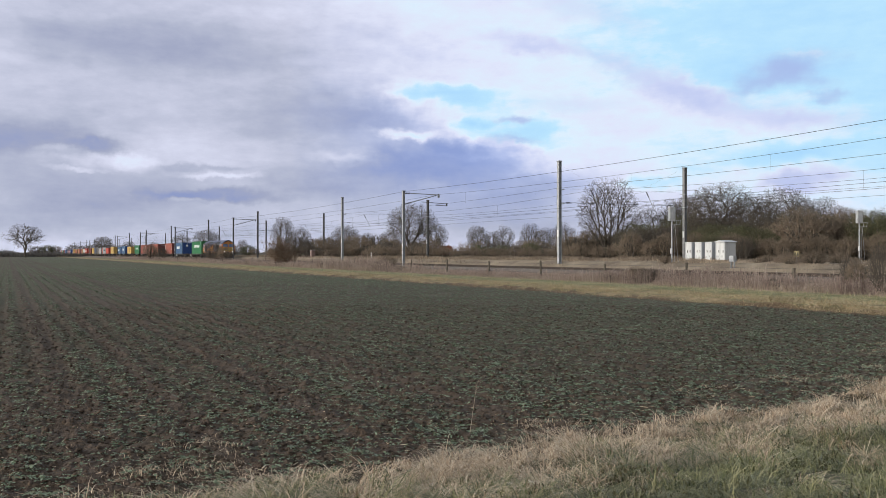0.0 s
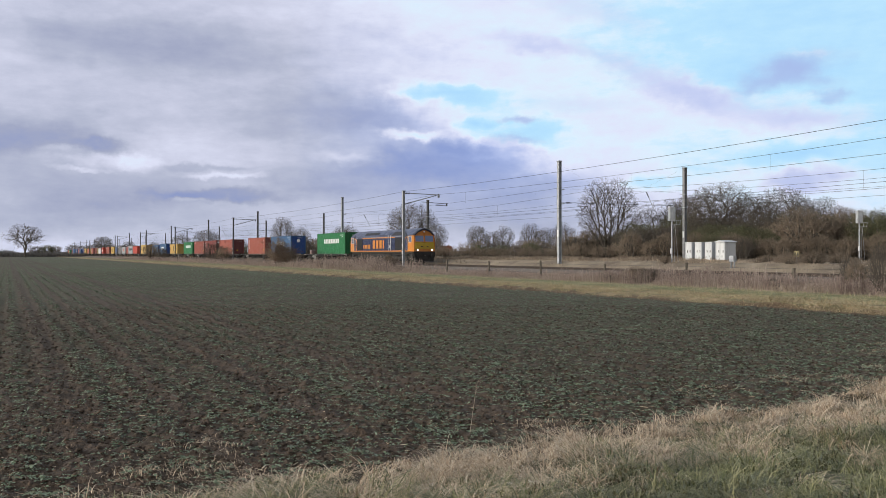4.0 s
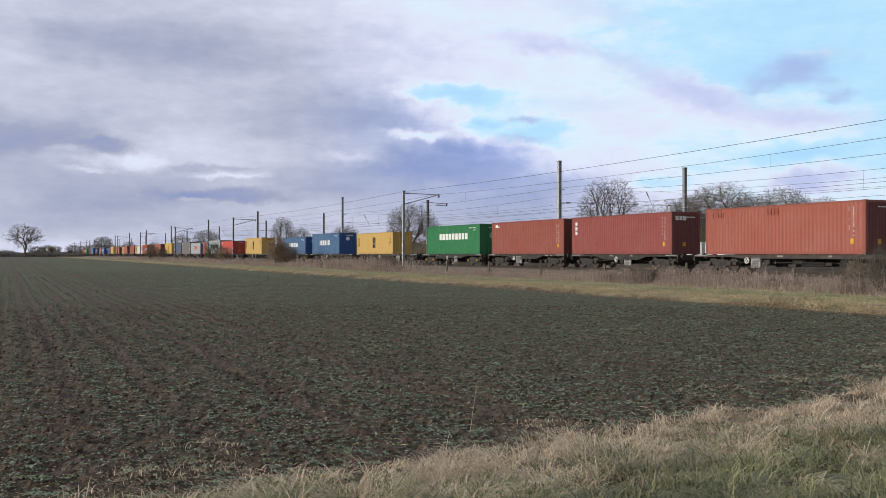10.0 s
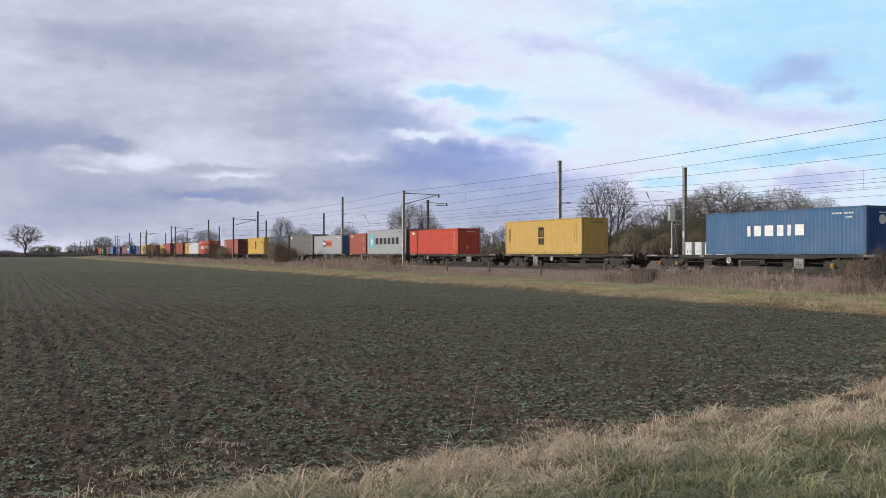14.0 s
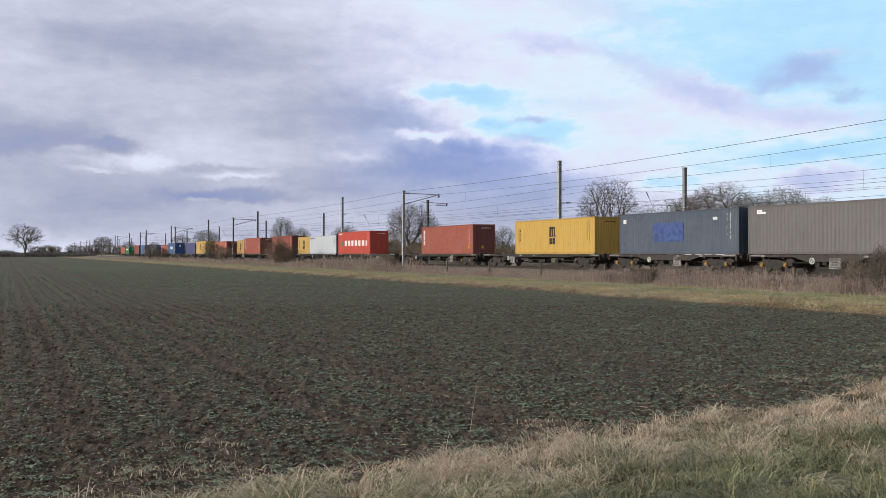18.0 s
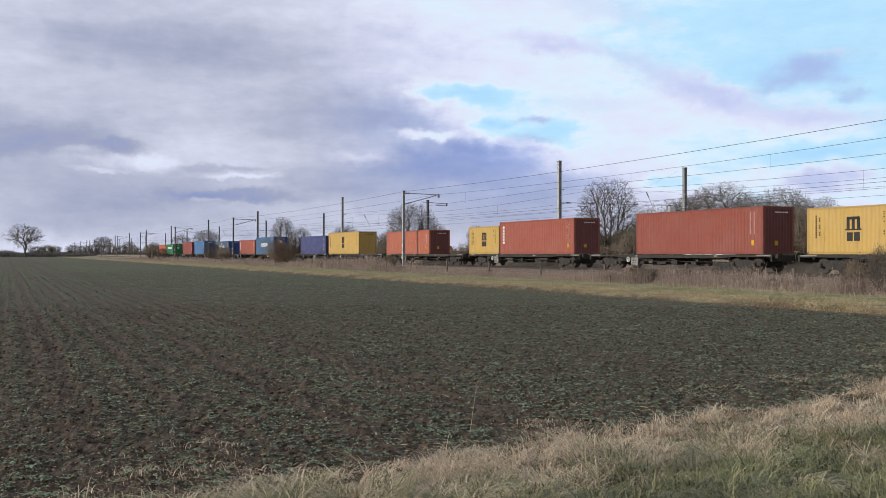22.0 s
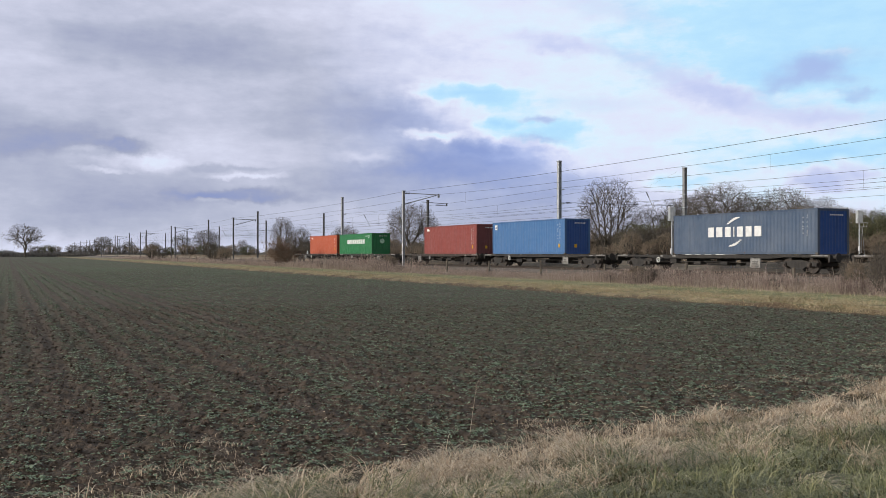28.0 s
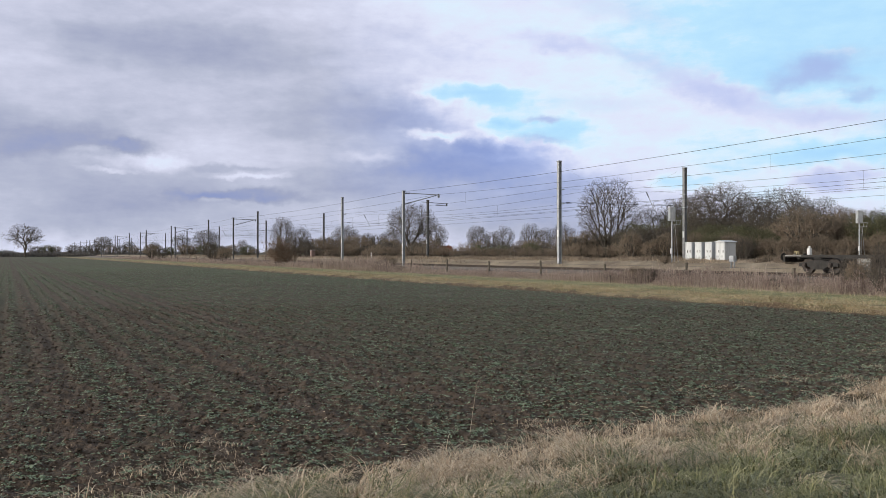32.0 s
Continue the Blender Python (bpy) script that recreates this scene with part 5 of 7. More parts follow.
        for (ya, za), (yb, zb), (yc, zc), (yd, zd) in zip(a, a[1:], inner, inner[1:]):
            loft(bm, [[(9.97 * d, ya, za), (9.97 * d, yb, zb), (9.97 * d, yd, zd), (9.97 * d, yc, zc)],
                      [(10.38 * d, ya * 0.97, za - 0.02), (10.38 * d, yb * 0.97, zb - 0.02), (10.38 * d, yd, zd), (10.38 * d, yc, zc)]])
        bmesh.ops.recalc_face_normals(bm, faces=bm.faces)
        part("roof_end", bm, M_ROOFEND, e)
        bm = bmesh.new()
        loft(bm, [[(9.96 * d, y, z) for y, z in inner], [(10.205 * d, y, z) for y, z in inner]])
        bmesh.ops.recalc_face_normals(bm, faces=bm.faces)
        part("gable", bm, M_ORANGE, c)
        # grab rails that hook over the edge of the roof
        for lat in (-1, 1):
            bm = bmesh.new()
            pts = [Vector((8.0 * d, lat * (side + 0.07), eave - 0.15)), Vector((8.0 * d, lat * (side + 0.08), eave + 0.10)), Vector((8.12 * d, lat * (side + 0.02), eave + 0.26)),
                   Vector((8.34 * d, lat * (side - 0.02), eave + 0.28)), Vector((8.52 * d, lat * (side + 0.05), eave + 0.12)), Vector((8.56 * d, lat * (side + 0.07), eave - 0.30))]
            for p, q in zip(pts, pts[1:]):
                tube(bm, p, q, 0.026, n=6)
            part("grab_rail", bm, M_DARK, e)

    cab(1)
    cab(-1)

    # roof: sloping shoulders and a flatter crown
    bm = bmesh.new()
    a = [(-side - 0.02, eave - 0.02), (-side - 0.02, eave + 0.04), (-0.90, 3.60), (-0.40, 3.87), (0.0, 3.97), (0.40, 3.87), (0.90, 3.60), (side + 0.02, eave + 0.04), (side + 0.02, eave - 0.02)]
    loft(bm, [[(x, y, z) for y, z in a] for x in (-9.97, -6, -2, 2, 6, 9.97)])
    bmesh.ops.recalc_face_normals(bm, faces=bm.faces)
    part("roof", bm, M_ROOF, e)

    def roof_plate(name, x0, x1, f0, f1, mat, lift):
        """A plate on the near and far shoulder, between two heights of the slope."""
        for lat in (-1, 1):
            def at(f, up):
                return (lat * (side - 0.43 * f), eave + 0.04 + 0.42 * f + up)
            bm = bmesh.new()
            (ya, za), (yb, zb) = at(f0, 0), at(f1, 0)
            loft(bm, [[(x0, ya, za - 0.05), (x0, yb, zb - 0.05), (x0, yb, zb + lift), (x0, ya + lat * lift, za + lift * 0.6)],
                      [(x1, ya, za - 0.05), (x1, yb, zb - 0.05), (x1, yb, zb + lift), (x1, ya + lat * lift, za + lift * 0.6)]])
            bmesh.ops.recalc_face_normals(bm, faces=bm.faces)
            part(name, bm, mat, e)
    roof_plate("silencer_panel", 4.0, 7.3, 0.10, 1.0, M_GREYROOF, 0.05)
    for x0, x1 in ((1.6, 3.2), (-0.3, 1.4)):
        roof_plate("radiator_panel", x0, x1, 0.25, 1.0, M_ROOF, 0.05)
    for x0, x1 in ((-1.4, -0.6), (-2.9, -1.6), (-4.4, -3.1), (-5.2, -4.5)):
        roof_plate("roof_hatch", x0, x1, 0.45, 1.0, M_GREYROOF, 0.05)
    for x in (-5.9, -3.2, 0.6, 3.6):
        bm = bmesh.new()
        box(bm, x - 0.3, x + 0.3, -0.25, 0.25, 3.86, 3.97, 0.02)
        part("roof_box", bm, M_ROOF, e)

    for lat in (-1, 1):
        yy = lat * (side + 0.004)

        def plate(name, x0, x1, z0, z1, mat, t=0.016, label=""):
            bm = bmesh.new()
            box(bm, x0, x1, yy - t, yy + t, z0, z1)
            return part(name, bm, mat, e, label)

        def grille(x0, x1):
            g = plate("grille", x0, x1, low + 0.18, eave - 0.20, M_GRILLE, 0.02, "black louvred intake grille")
            z = low + 0.26
            while z < eave - 0.26:
                bm = bmesh.new()
                box(bm, x0 + 0.03, x1 - 0.03, yy - 0.03, yy + 0.03, z, z + 0.05)
                part("louvre", bm, M_GRILLE, g)
                z += 0.14
        grille(5.05, 7.70)
        grille(-7.70, -5.75)
        plate("orange_stripe", -8.76, 8.76, low - 0.005, low + 0.115, M_ORANGE, 0.012)
        plate("orange_stripe", -5.72, 5.02, eave - 0.19, eave - 0.10, M_ORANGE, 0.012)
        plate("grey_stripe", -8.76, 8.76, eave - 0.075, eave - 0.045, M_STEEL, 0.012)
        plate("middle_door", 3.15, 3.75, low + 0.14, eave - 0.24, M_LBLUE, 0.014)
        plate("panel", 4.0, 4.95, low + 0.14, eave - 0.24, M_LBLUE, 0.012)
        plate("notice", 3.30, 3.48, low + 0.45, low + 0.72, M_MARK, 0.02)
        for xr in (3.08, 3.84):
            bm = bmesh.new()
            tube(bm, (xr, lat * (side + 0.07), low + 0.12), (xr, lat * (side + 0.07), eave + 0.12), 0.026, n=6)
            part("handrail", bm, M_MARK, e)
        # number and operator's name as plain bars
        rng = random.Random(3)
        z0, z1 = low + 0.36, low + 0.86
        b = word_blocks(-5.35, -3.0, z0, z1, [1, 1, 1, 1, 1], rng, 0.2)
        bm = bmesh.new()
        for x0, x1, za, zb in b:
            box(bm, x0, x1, yy - 0.02, yy + 0.02, za, zb)
        part("number_marking", bm, M_ORANGE, e)
        b = word_blocks(-2.1, 1.6, low + 0.36, low + 1.36, [1.1, 1, 1, 0.55], rng, 0.14)
        bm = bmesh.new()
        for x0, x1, za, zb in b:
            box(bm, x0, x1, yy - 0.02, yy + 0.02, za, zb)
        part("operator_marking", bm, M_ORANGE, e)
        # solebar and pipes
        bm = bmesh.new()
        box(bm, -9.95, 9.95, lat * 1.20 - 0.06, lat * 1.20 + 0.06, 1.17, low - 0.01)
        part("solebar", bm, M_DARK, e)
        bm = bmesh.new()
        for k in range(3):
            z = 1.02 - 0.07 * k
            tube(bm, (-6.2 + k, lat * 1.24, z), (6.0 - k * 0.7, lat * 1.24, z - 0.02), 0.025, n=5)
        part("pipework", bm, M_GRIME, e)
        for xs in (8.35, -8.35, 3.45):
            for k, z in enumerate((0.40, 0.72, 1.02)):
                bm = bmesh.new()
                box(bm, xs - 0.28, xs + 0.28, lat * 1.26 - 0.10, lat * 1.26 + 0.10, z, z + 0.03)
                if k == 0:
                    box(bm, xs - 0.28, xs - 0.25, lat * 1.26 - 0.02, lat * 1.26 + 0.02, z, 1.05)
                    box(bm, xs + 0.25, xs + 0.28, lat * 1.26 - 0.02, lat * 1.26 + 0.02, z, 1.05)
                part("footstep", bm, M_DARK, e)
        for x in (-9.6, 9.6):
            bm = bmesh.new()
            box(bm, x - 0.32, x + 0.32, lat * 1.2 - 0.07, lat * 1.2 + 0.07, 0.35, 1.05, 0.02)
            part("end_skirt", bm, M_GRIME, e)
    # fuel tank
    bm = bmesh.new()
    prof = [(-1.28, 0.95), (-1.28, 0.42), (-1.05, 0.22), (1.05, 0.22), (1.28, 0.42), (1.28, 0.95)]
    loft(bm, [[(x, y, z) for y, z in prof] for x in (-2.9, 2.1)])
    bmesh.ops.recalc_face_normals(bm, faces=bm.faces)
    part("fuel_tank", bm, M_DARK, e)
    bm = bmesh.new()
    box(bm, -9.9, 9.9, -1.15, 1.15, 0.95, low)
    part("frame", bm, M_DARK, e)
    # three-axle bogies
    for d in (-1, 1):
        bm = bmesh.new()
        box(bm, -2.6, 2.6, -0.9, 0.9, 0.62, 0.92)
        b = part("bogie", bm, M_DARK, e)
        b.location.x = 6.25 * d
        for lat in (-1, 1):
            bm = bmesh.new()
            prism(bm, [(-2.75, 0.55), (-2.6, 0.86), (-1.5, 0.92), (-0.7, 0.78), (0.7, 0.78), (1.5, 0.92), (2.6, 0.86), (2.75, 0.55), (2.3, 0.34), (1.7, 0.34), (1.3, 0.55), (0.4, 0.36), (-0.4, 0.36), (-1.3, 0.55), (-1.7, 0.34), (-2.3, 0.34)], lat * 1.08 - 0.08, lat * 1.08 + 0.08)
            part("side_frame", bm, M_GRIME, b)
            for x in (-2.0, 0.0, 2.0):
                bm = bmesh.new()
                tube(bm, (x, lat * 0.70, 0.53), (x, lat * 0.83, 0.53), 0.53, n=24)
                part("wheel", bm, M_RAIL, b)
                bm = bmesh.new()
                box(bm, x - 0.2, x + 0.2, lat * 1.16 - 0.06, lat * 1.16 + 0.06, 0.36, 0.70, 0.03)
                tube(bm, (x, lat * 1.1, 0.53), (x, lat * 1.26, 0.53), 0.13, n=10)
                part("axle_box", bm, M_GRIME, b)
            for x in (-1.0, 1.0):
                bm = bmesh.new()
                for k in range(5):
                    tube(bm, (x, lat * 1.18, 0.5 + k * 0.07), (x, lat * 1.18, 0.535 + k * 0.07), 0.11, n=10)
                part("spring", bm, M_BROWN, b)
    tagged(e, "orange and dark blue diesel freight locomotive with lit headlight", "locomotive")
    TRAIN.append((e, -193.0 - 10.35, RAIL))


locomotive()
# ---------------------------------------------------------------- trees and shrubs
def grow(seed, height, trunk, levels, kids, spread, ratio, lift, wiggle=0.22, stems=1, r0=None, first=0.35, rmin=0.0055):
    """Segments of a bare tree, level by level: rows of x0 y0 z0 x1 y1 z1 r0 r1."""
    g = np.random.default_rng(seed)

    def unit(v):
        return v / (np.linalg.norm(v, axis=1, keepdims=True) + 1e-9)
    pos = np.zeros((stems, 3))
    pos[:, :2] = g.normal(0, 0.12 * (stems > 1) * height / 3, (stems, 2))
    d = unit(np.stack([g.normal(0, 0.07 + 0.25 * (stems > 1), stems), g.normal(0, 0.07 + 0.25 * (stems > 1), stems), np.ones(stems)], 1))
    ln = np.full(stems, height * trunk) * g.uniform(0.8, 1.1, stems)
    rad = np.full(stems, r0 or height * 0.018)
    out = []
    for lev in range(levels + 1):
        steps = 4 if lev < 2 else 3 if lev < levels - 1 else 2 if lev < levels else 1
        p, dd = pos.copy(), d.copy()
        nodes, dirs = [p], [dd]
        taper = 0.55 if lev < levels else 0.35
        segs = []
        for k in range(steps):
            dd = unit(dd + g.normal(0, wiggle * (0.5 if lev == 0 else 1), dd.shape) + np.array([0, 0, lift if lev else 0.05]))
            q = p + dd * (ln / steps)[:, None]
            ra = rad * (1 - (1 - taper) * k / steps)
            rb = rad * (1 - (1 - taper) * (k + 1) / steps)
            segs.append(np.concatenate([p, q, ra[:, None], rb[:, None]], 1))
            p = q
            nodes.append(p)
            dirs.append(dd)
        out.append(np.concatenate(segs))
        if lev == levels:
            break
        n = len(pos)
        k = kids[lev]
        f = g.uniform(first if lev == 0 else 0.25, 1.0, (n, k))
        f[:, 0] = 1.0
        idx = f * steps
        lo = np.minimum(idx.astype(int), steps - 1)
        N_ = np.stack(nodes, 1)
        D_ = np.stack(dirs, 1)
        r = np.arange(n)[:, None]
        w = (idx - lo)[..., None]
        cpos = N_[r, lo] * (1 - w) + N_[r, lo + 1] * w
        cd = D_[r, lo + 1]
        side = g.normal(0, 1, (n, k, 3))
        side -= (side * cd).sum(-1, keepdims=True) * cd
        side /= np.linalg.norm(side, axis=-1, keepdims=True) + 1e-9
        ang = np.radians(g.normal(spread, 11, (n, k)))[..., None]
        ang[:, 0] *= 0.4
        cdir = cd * np.cos(ang) + side * np.sin(ang)
        clen = ln[:, None] * ratio * g.uniform(0.7, 1.25, (n, k))
        crad = (rad * taper)[:, None] * g.uniform(0.55, 0.85, (n, k))
        pos, d = cpos.reshape(-1, 3), unit(cdir.reshape(-1, 3))
        ln, rad = clen.ravel(), np.maximum(crad.ravel(), rmin)
    return out


def spikes_np(segs):
    """Pointed twigs: three-sided, ending in a tip."""
    a, b, r = segs[:, :3], segs[:, 3:6], segs[:, 6:7]
    d = b - a
    e1 = np.cross(d, np.array([[0.31, 0.52, 0.79]]))
    e1 /= np.linalg.norm(e1, axis=1, keepdims=True) + 1e-9
    e2 = np.cross(d, e1)
    e2 /= np.linalg.norm(e2, axis=1, keepdims=True) + 1e-9
    v = np.stack([a + r * e1, a - 0.5 * r * e1 + 0.87 * r * e2, a - 0.5 * r * e1 - 0.87 * r * e2, b], 1).reshape(-1, 3)
    i = np.arange(len(a))[:, None] * 4
    return v, np.concatenate([i + np.array([[0, 1, 3]]), i + np.array([[1, 2, 3]]), i + np.array([[2, 0, 3]])])


def leaves_np(points, size, g, flat=0.5):
    """Small bent leaves at given points."""
    n = len(points)
    a = g.normal(0, 1, (n, 3))
    a[:, 2] *= flat
    a /= np.linalg.norm(a, axis=1, keepdims=True)
    b = np.cross(a, g.normal(0, 1, (n, 3)))
    b /= np.linalg.norm(b, axis=1, keepdims=True)
    s = (size * g.uniform(0.6, 1.3, n))[:, None]
    c = np.cross(a, b)
    v = np.stack([points, points + a * s * 0.5 + b * s * 0.32 + c * s * 0.1, points + a * s, points + a * s * 0.5 - b * s * 0.32 + c * s * 0.1], 1)
    i = np.arange(n)[:, None] * 4
    return v.reshape(-1, 3), i + np.array([[0, 1, 2, 3]])


M_TWIG = foliage("grey_brown_twigs", [(0.085, 0.071, 0.058), (0.145, 0.122, 0.098), (0.11, 0.092, 0.074)])
M_TWIG_RED = foliage("reddish_twigs", [(0.175, 0.135, 0.100), (0.28, 0.22, 0.160), (0.22, 0.17, 0.125)])
M_TWIG_OLIVE = foliage("olive_twigs", [(0.125, 0.122, 0.062), (0.19, 0.18, 0.095), (0.11, 0.10, 0.06)])
M_IVY = foliage("ivy_leaves", [(0.065, 0.075, 0.032), (0.12, 0.125, 0.055), (0.085, 0.092, 0.040)], 0.6)
M_FARWOOD = foliage("far_twigs", [(0.095, 0.088, 0.085), (0.135, 0.125, 0.120), (0.075, 0.070, 0.066)])
M_BROWNLEAF = foliage("withered_leaves", [(0.150, 0.080, 0.048), (0.21, 0.115, 0.068), (0.11, 0.062, 0.040)])


def plant(name, segs, twig, label, category, group, split=2, leaf=None, sides=4):
    e = new(name)
    v, q = tubes_np(np.concatenate(segs[:split]), 6)
    obj("trunk", mesh_np("trunk", v, q, smooth=True), M_BARK, e)
    v, q = tubes_np(np.concatenate(segs[split:-1]), 3)
    v2, t2 = spikes_np(segs[-1])
    obj("crown", mesh_np("crown", np.vstack([v, v2]), q, t2 + len(v)), twig, e)
    if leaf:
        count, size, mat, zmax, seed = leaf
        g = np.random.default_rng(seed)
        tips = np.concatenate(segs[split:])[:, 3:6]
        tips = tips[tips[:, 2] < zmax]
        pts = tips[g.integers(0, len(tips), count)] + g.normal(0, 0.10, (count, 3))
        v, q = leaves_np(pts, size, g)
        obj("foliage", mesh_np("foliage", v, q), mat, e)
    return tagged(e, label, category, group)


def spot(px_x, depth, z=None):
    """Ground place seen at an azimuth given by the picture's column, at a depth along the view."""
    x = (px_x - 784) / 1630.9 * depth
    if z is None:
        z = float(ground_height(np.array([x]), np.array([float(depth)]))[0])
    return Vector((x, depth, z - 0.05))


class Kind:
    def __init__(self, proto, height):
        self.o, self.h, self.used = proto, height, False

    def at(self, px_x, depth, top_y, turn, wide=1.0, base=None, label=""):
        """Places one whose top stands at a given height of the picture."""
        v = spot(px_x, depth, base)
        h = EYE_Z + (449.0 - top_y) * depth / 1630.9 - v.z
        k = h / self.h
        m = Matrix.LocRotScale(v, Euler((0, 0, radians(turn))), (k * wide, k * wide, k))
        if not self.used:
            self.used = True
            self.o.matrix_world = m
            return self.o
        o = copy_thing(self.o, Matrix.Identity(4))
        o.matrix_world = m
        return o


def top_of(segs):
    z = np.sort(np.concatenate(segs)[:, 5])
    return float(z[int(len(z) * 0.995)])


def make_kind(name, label, category, group, twig, split, leaf=None, **kw):
    segs = grow(**kw)
    return Kind(plant(name, segs, twig, label, category, group, split, leaf), top_of(segs))


def crowned(seed, height, wide, tall, middle, fork, tips, uneven=0.25, low=0.0, thin=0.0078, stems=1):
    """Segments of a bare tree whose limbs fork again and again towards an egg-shaped crown."""
    g = np.random.default_rng(seed)
    d = g.normal(0, 1, (tips * 3, 3))
    d /= np.linalg.norm(d, axis=1, keepdims=True)
    lump = vnoise(d[:, 0] * 2.1 + 7, d[:, 1] * 2.1 + d[:, 2] * 1.7 + 7, seed)
    r = g.uniform(0.12, 1.0, len(d)) ** 0.42 * (1 - uneven * lump)
    pts = d * r[:, None] * np.array([wide, wide, tall]) * height + np.array([0, 0, middle * height])
    pts = pts[pts[:, 2] > height * (low + 0.05 * g.uniform(0, 1, len(pts)))][:tips]
    thick, mid, fine = [], [], []

    def limb(a, b, n, wob):
        ra = thin * n ** 0.43
        if n < 4:
            (mid if n > 1 else fine).append((*a, *b, ra, ra * 0.75))
            return
        c = (a + b) / 2 + g.normal(0, wob, 3) * np.linalg.norm(b - a)
        for p, q in ((a, c), (c, b)):
            (thick if ra > 0.035 else mid).append((*p, *q, ra, ra * 0.88))

    def split(pts, at):
        n = len(pts)
        if n <= 2:
            for t in pts:
                limb(at, t, 1, 0.10)
                out = (t - at) / (np.linalg.norm(t - at) + 1e-6)
                for k in range(5):
                    base = at + (t - at) * g.uniform(0.35, 1.0)
                    w = out + g.normal(0, 0.45, 3) + np.array([0, 0, 0.25])
                    e = base + w / np.linalg.norm(w) * height * g.uniform(0.018, 0.045)
                    fine.append((*base, *e, thin * 0.8, thin * 0.3))
            return
        q = pts - pts.mean(0)
        axis = np.linalg.svd(q[:: max(1, n // 200)], full_matrices=False)[2][0] + g.normal(0, 0.25, 3)
        s_ = q @ axis
        cut = np.quantile(s_, g.uniform(0.34, 0.66))
        for part_ in (pts[s_ <= cut], pts[s_ > cut]):
            if len(part_):
                to = at + (part_.mean(0) - at) * (g.uniform(0.32, 0.46) if n > 40 else 0.5)
                limb(at, to, len(part_), 0.05)
                split(part_, to)
    foot = np.zeros(3)
    groups = [pts]
    if stems > 1:
        w = np.arctan2(pts[:, 1], pts[:, 0])
        order = np.argsort(w)
        groups = np.array_split(pts[order], stems)
    for k, grp in enumerate(groups):
        b = foot + (0 if stems == 1 else 1) * np.array([*g.normal(0, 0.02 * height, 2), 0])
        top = np.array([0, 0, fork * height]) + (grp.mean(0) * np.array([1, 1, 0])) * (0.25 if stems > 1 else 0) + np.array([*g.normal(0, 0.012 * height, 2), 0])
        limb(b, top, len(grp) * 1.3, 0.03)
        split(grp, top)
    return [np.array(thick), np.array(mid), np.array(fine)]


def make_crowned(name, label, category, group, twig, leaf=None, **kw):
    segs = crowned(**kw)
    return Kind(plant(name, segs, twig, label, category, group, 1, leaf), top_of(segs))


G_WOOD = "bare trees behind the railway"
ASH = make_crowned("bare_tree", "bare winter tree with several upright stems and fine twigs", "tree", G_WOOD, M_TWIG,
                   seed=1, height=10, wide=0.36, tall=0.46, middle=0.54, fork=0.10, tips=2900, stems=4, low=0.14)
OAK = make_crowned("bare_tree", "bare winter tree with a broad rounded crown", "tree", G_WOOD, M_TWIG,
                   seed=5, height=10, wide=0.48, tall=0.40, middle=0.60, fork=0.16, tips=4200, low=0.20, uneven=0.2)
OAK2 = make_crowned("bare_tree", "bare winter tree with a spreading uneven crown", "tree", G_WOOD, M_TWIG,
                    seed=12, height=10, wide=0.46, tall=0.42, middle=0.58, fork=0.16, tips=2900, low=0.16, uneven=0.42)
LONE = make_crowned("lone_tree", "lone bare tree with a broad spreading crown in the fields", "tree", "", M_TWIG,
                    seed=27, height=10, wide=0.62, tall=0.44, middle=0.56, fork=0.14, tips=1700, low=0.10, uneven=0.5, thin=0.012)
IVY = make_crowned("ivy_clad_tree", "bare tree with dark ivy round its lower limbs", "tree", G_WOOD, M_TWIG, (7000, 0.10, M_IVY, 6.0, 4),
                   seed=31, height=10, wide=0.46, tall=0.42, middle=0.56, fork=0.14, tips=2900, low=0.08, uneven=0.3)
G_SCRUB = "scrub behind the railway"
SHRUB = make_crowned("shrub", "dense leafless shrub with grey-brown twigs", "shrub", G_SCRUB, M_TWIG,
                     seed=41, height=4, wide=0.50, tall=0.52, middle=0.48, fork=0.04, tips=1150, thin=0.0098, stems=6, low=0.01, uneven=0.4)
SHRUB_RED = make_crowned("shrub", "dense leafless shrub with reddish brown twigs", "shrub", G_SCRUB, M_TWIG_RED,
                         seed=42, height=4, wide=0.48, tall=0.52, middle=0.48, fork=0.04, tips=1150, thin=0.0098, stems=7, low=0.01, uneven=0.45)
SHRUB_OLIVE = make_crowned("shrub", "dense dark olive shrub with some ivy", "shrub", G_SCRUB, M_TWIG_OLIVE, (9000, 0.07, M_IVY, 5.0, 6),
                           seed=43, height=4, wide=0.50, tall=0.52, middle=0.48, fork=0.04, tips=1100, thin=0.0098, stems=6, low=0.01, uneven=0.4)
SCRUB = make_crowned("shrub", "low dense tangle of brown leafless scrub", "shrub", G_SCRUB, M_TWIG_RED,
                     seed=46, height=3, wide=0.62, tall=0.52, middle=0.46, fork=0.03, tips=520, thin=0.0105, stems=8, low=0.01, uneven=0.5)
HAZEL = make_kind("lineside_shrub", "bare lineside shrub with withered brown leaves", "shrub", "", M_TWIG_RED, 1, (2600, 0.10, M_BROWNLEAF, 9.0, 8),
                  seed=44, height=4, trunk=0.42, levels=4, kids=(7, 5, 4, 4), spread=36, ratio=0.62, lift=0.06, stems=8, r0=0.035, first=0.1)


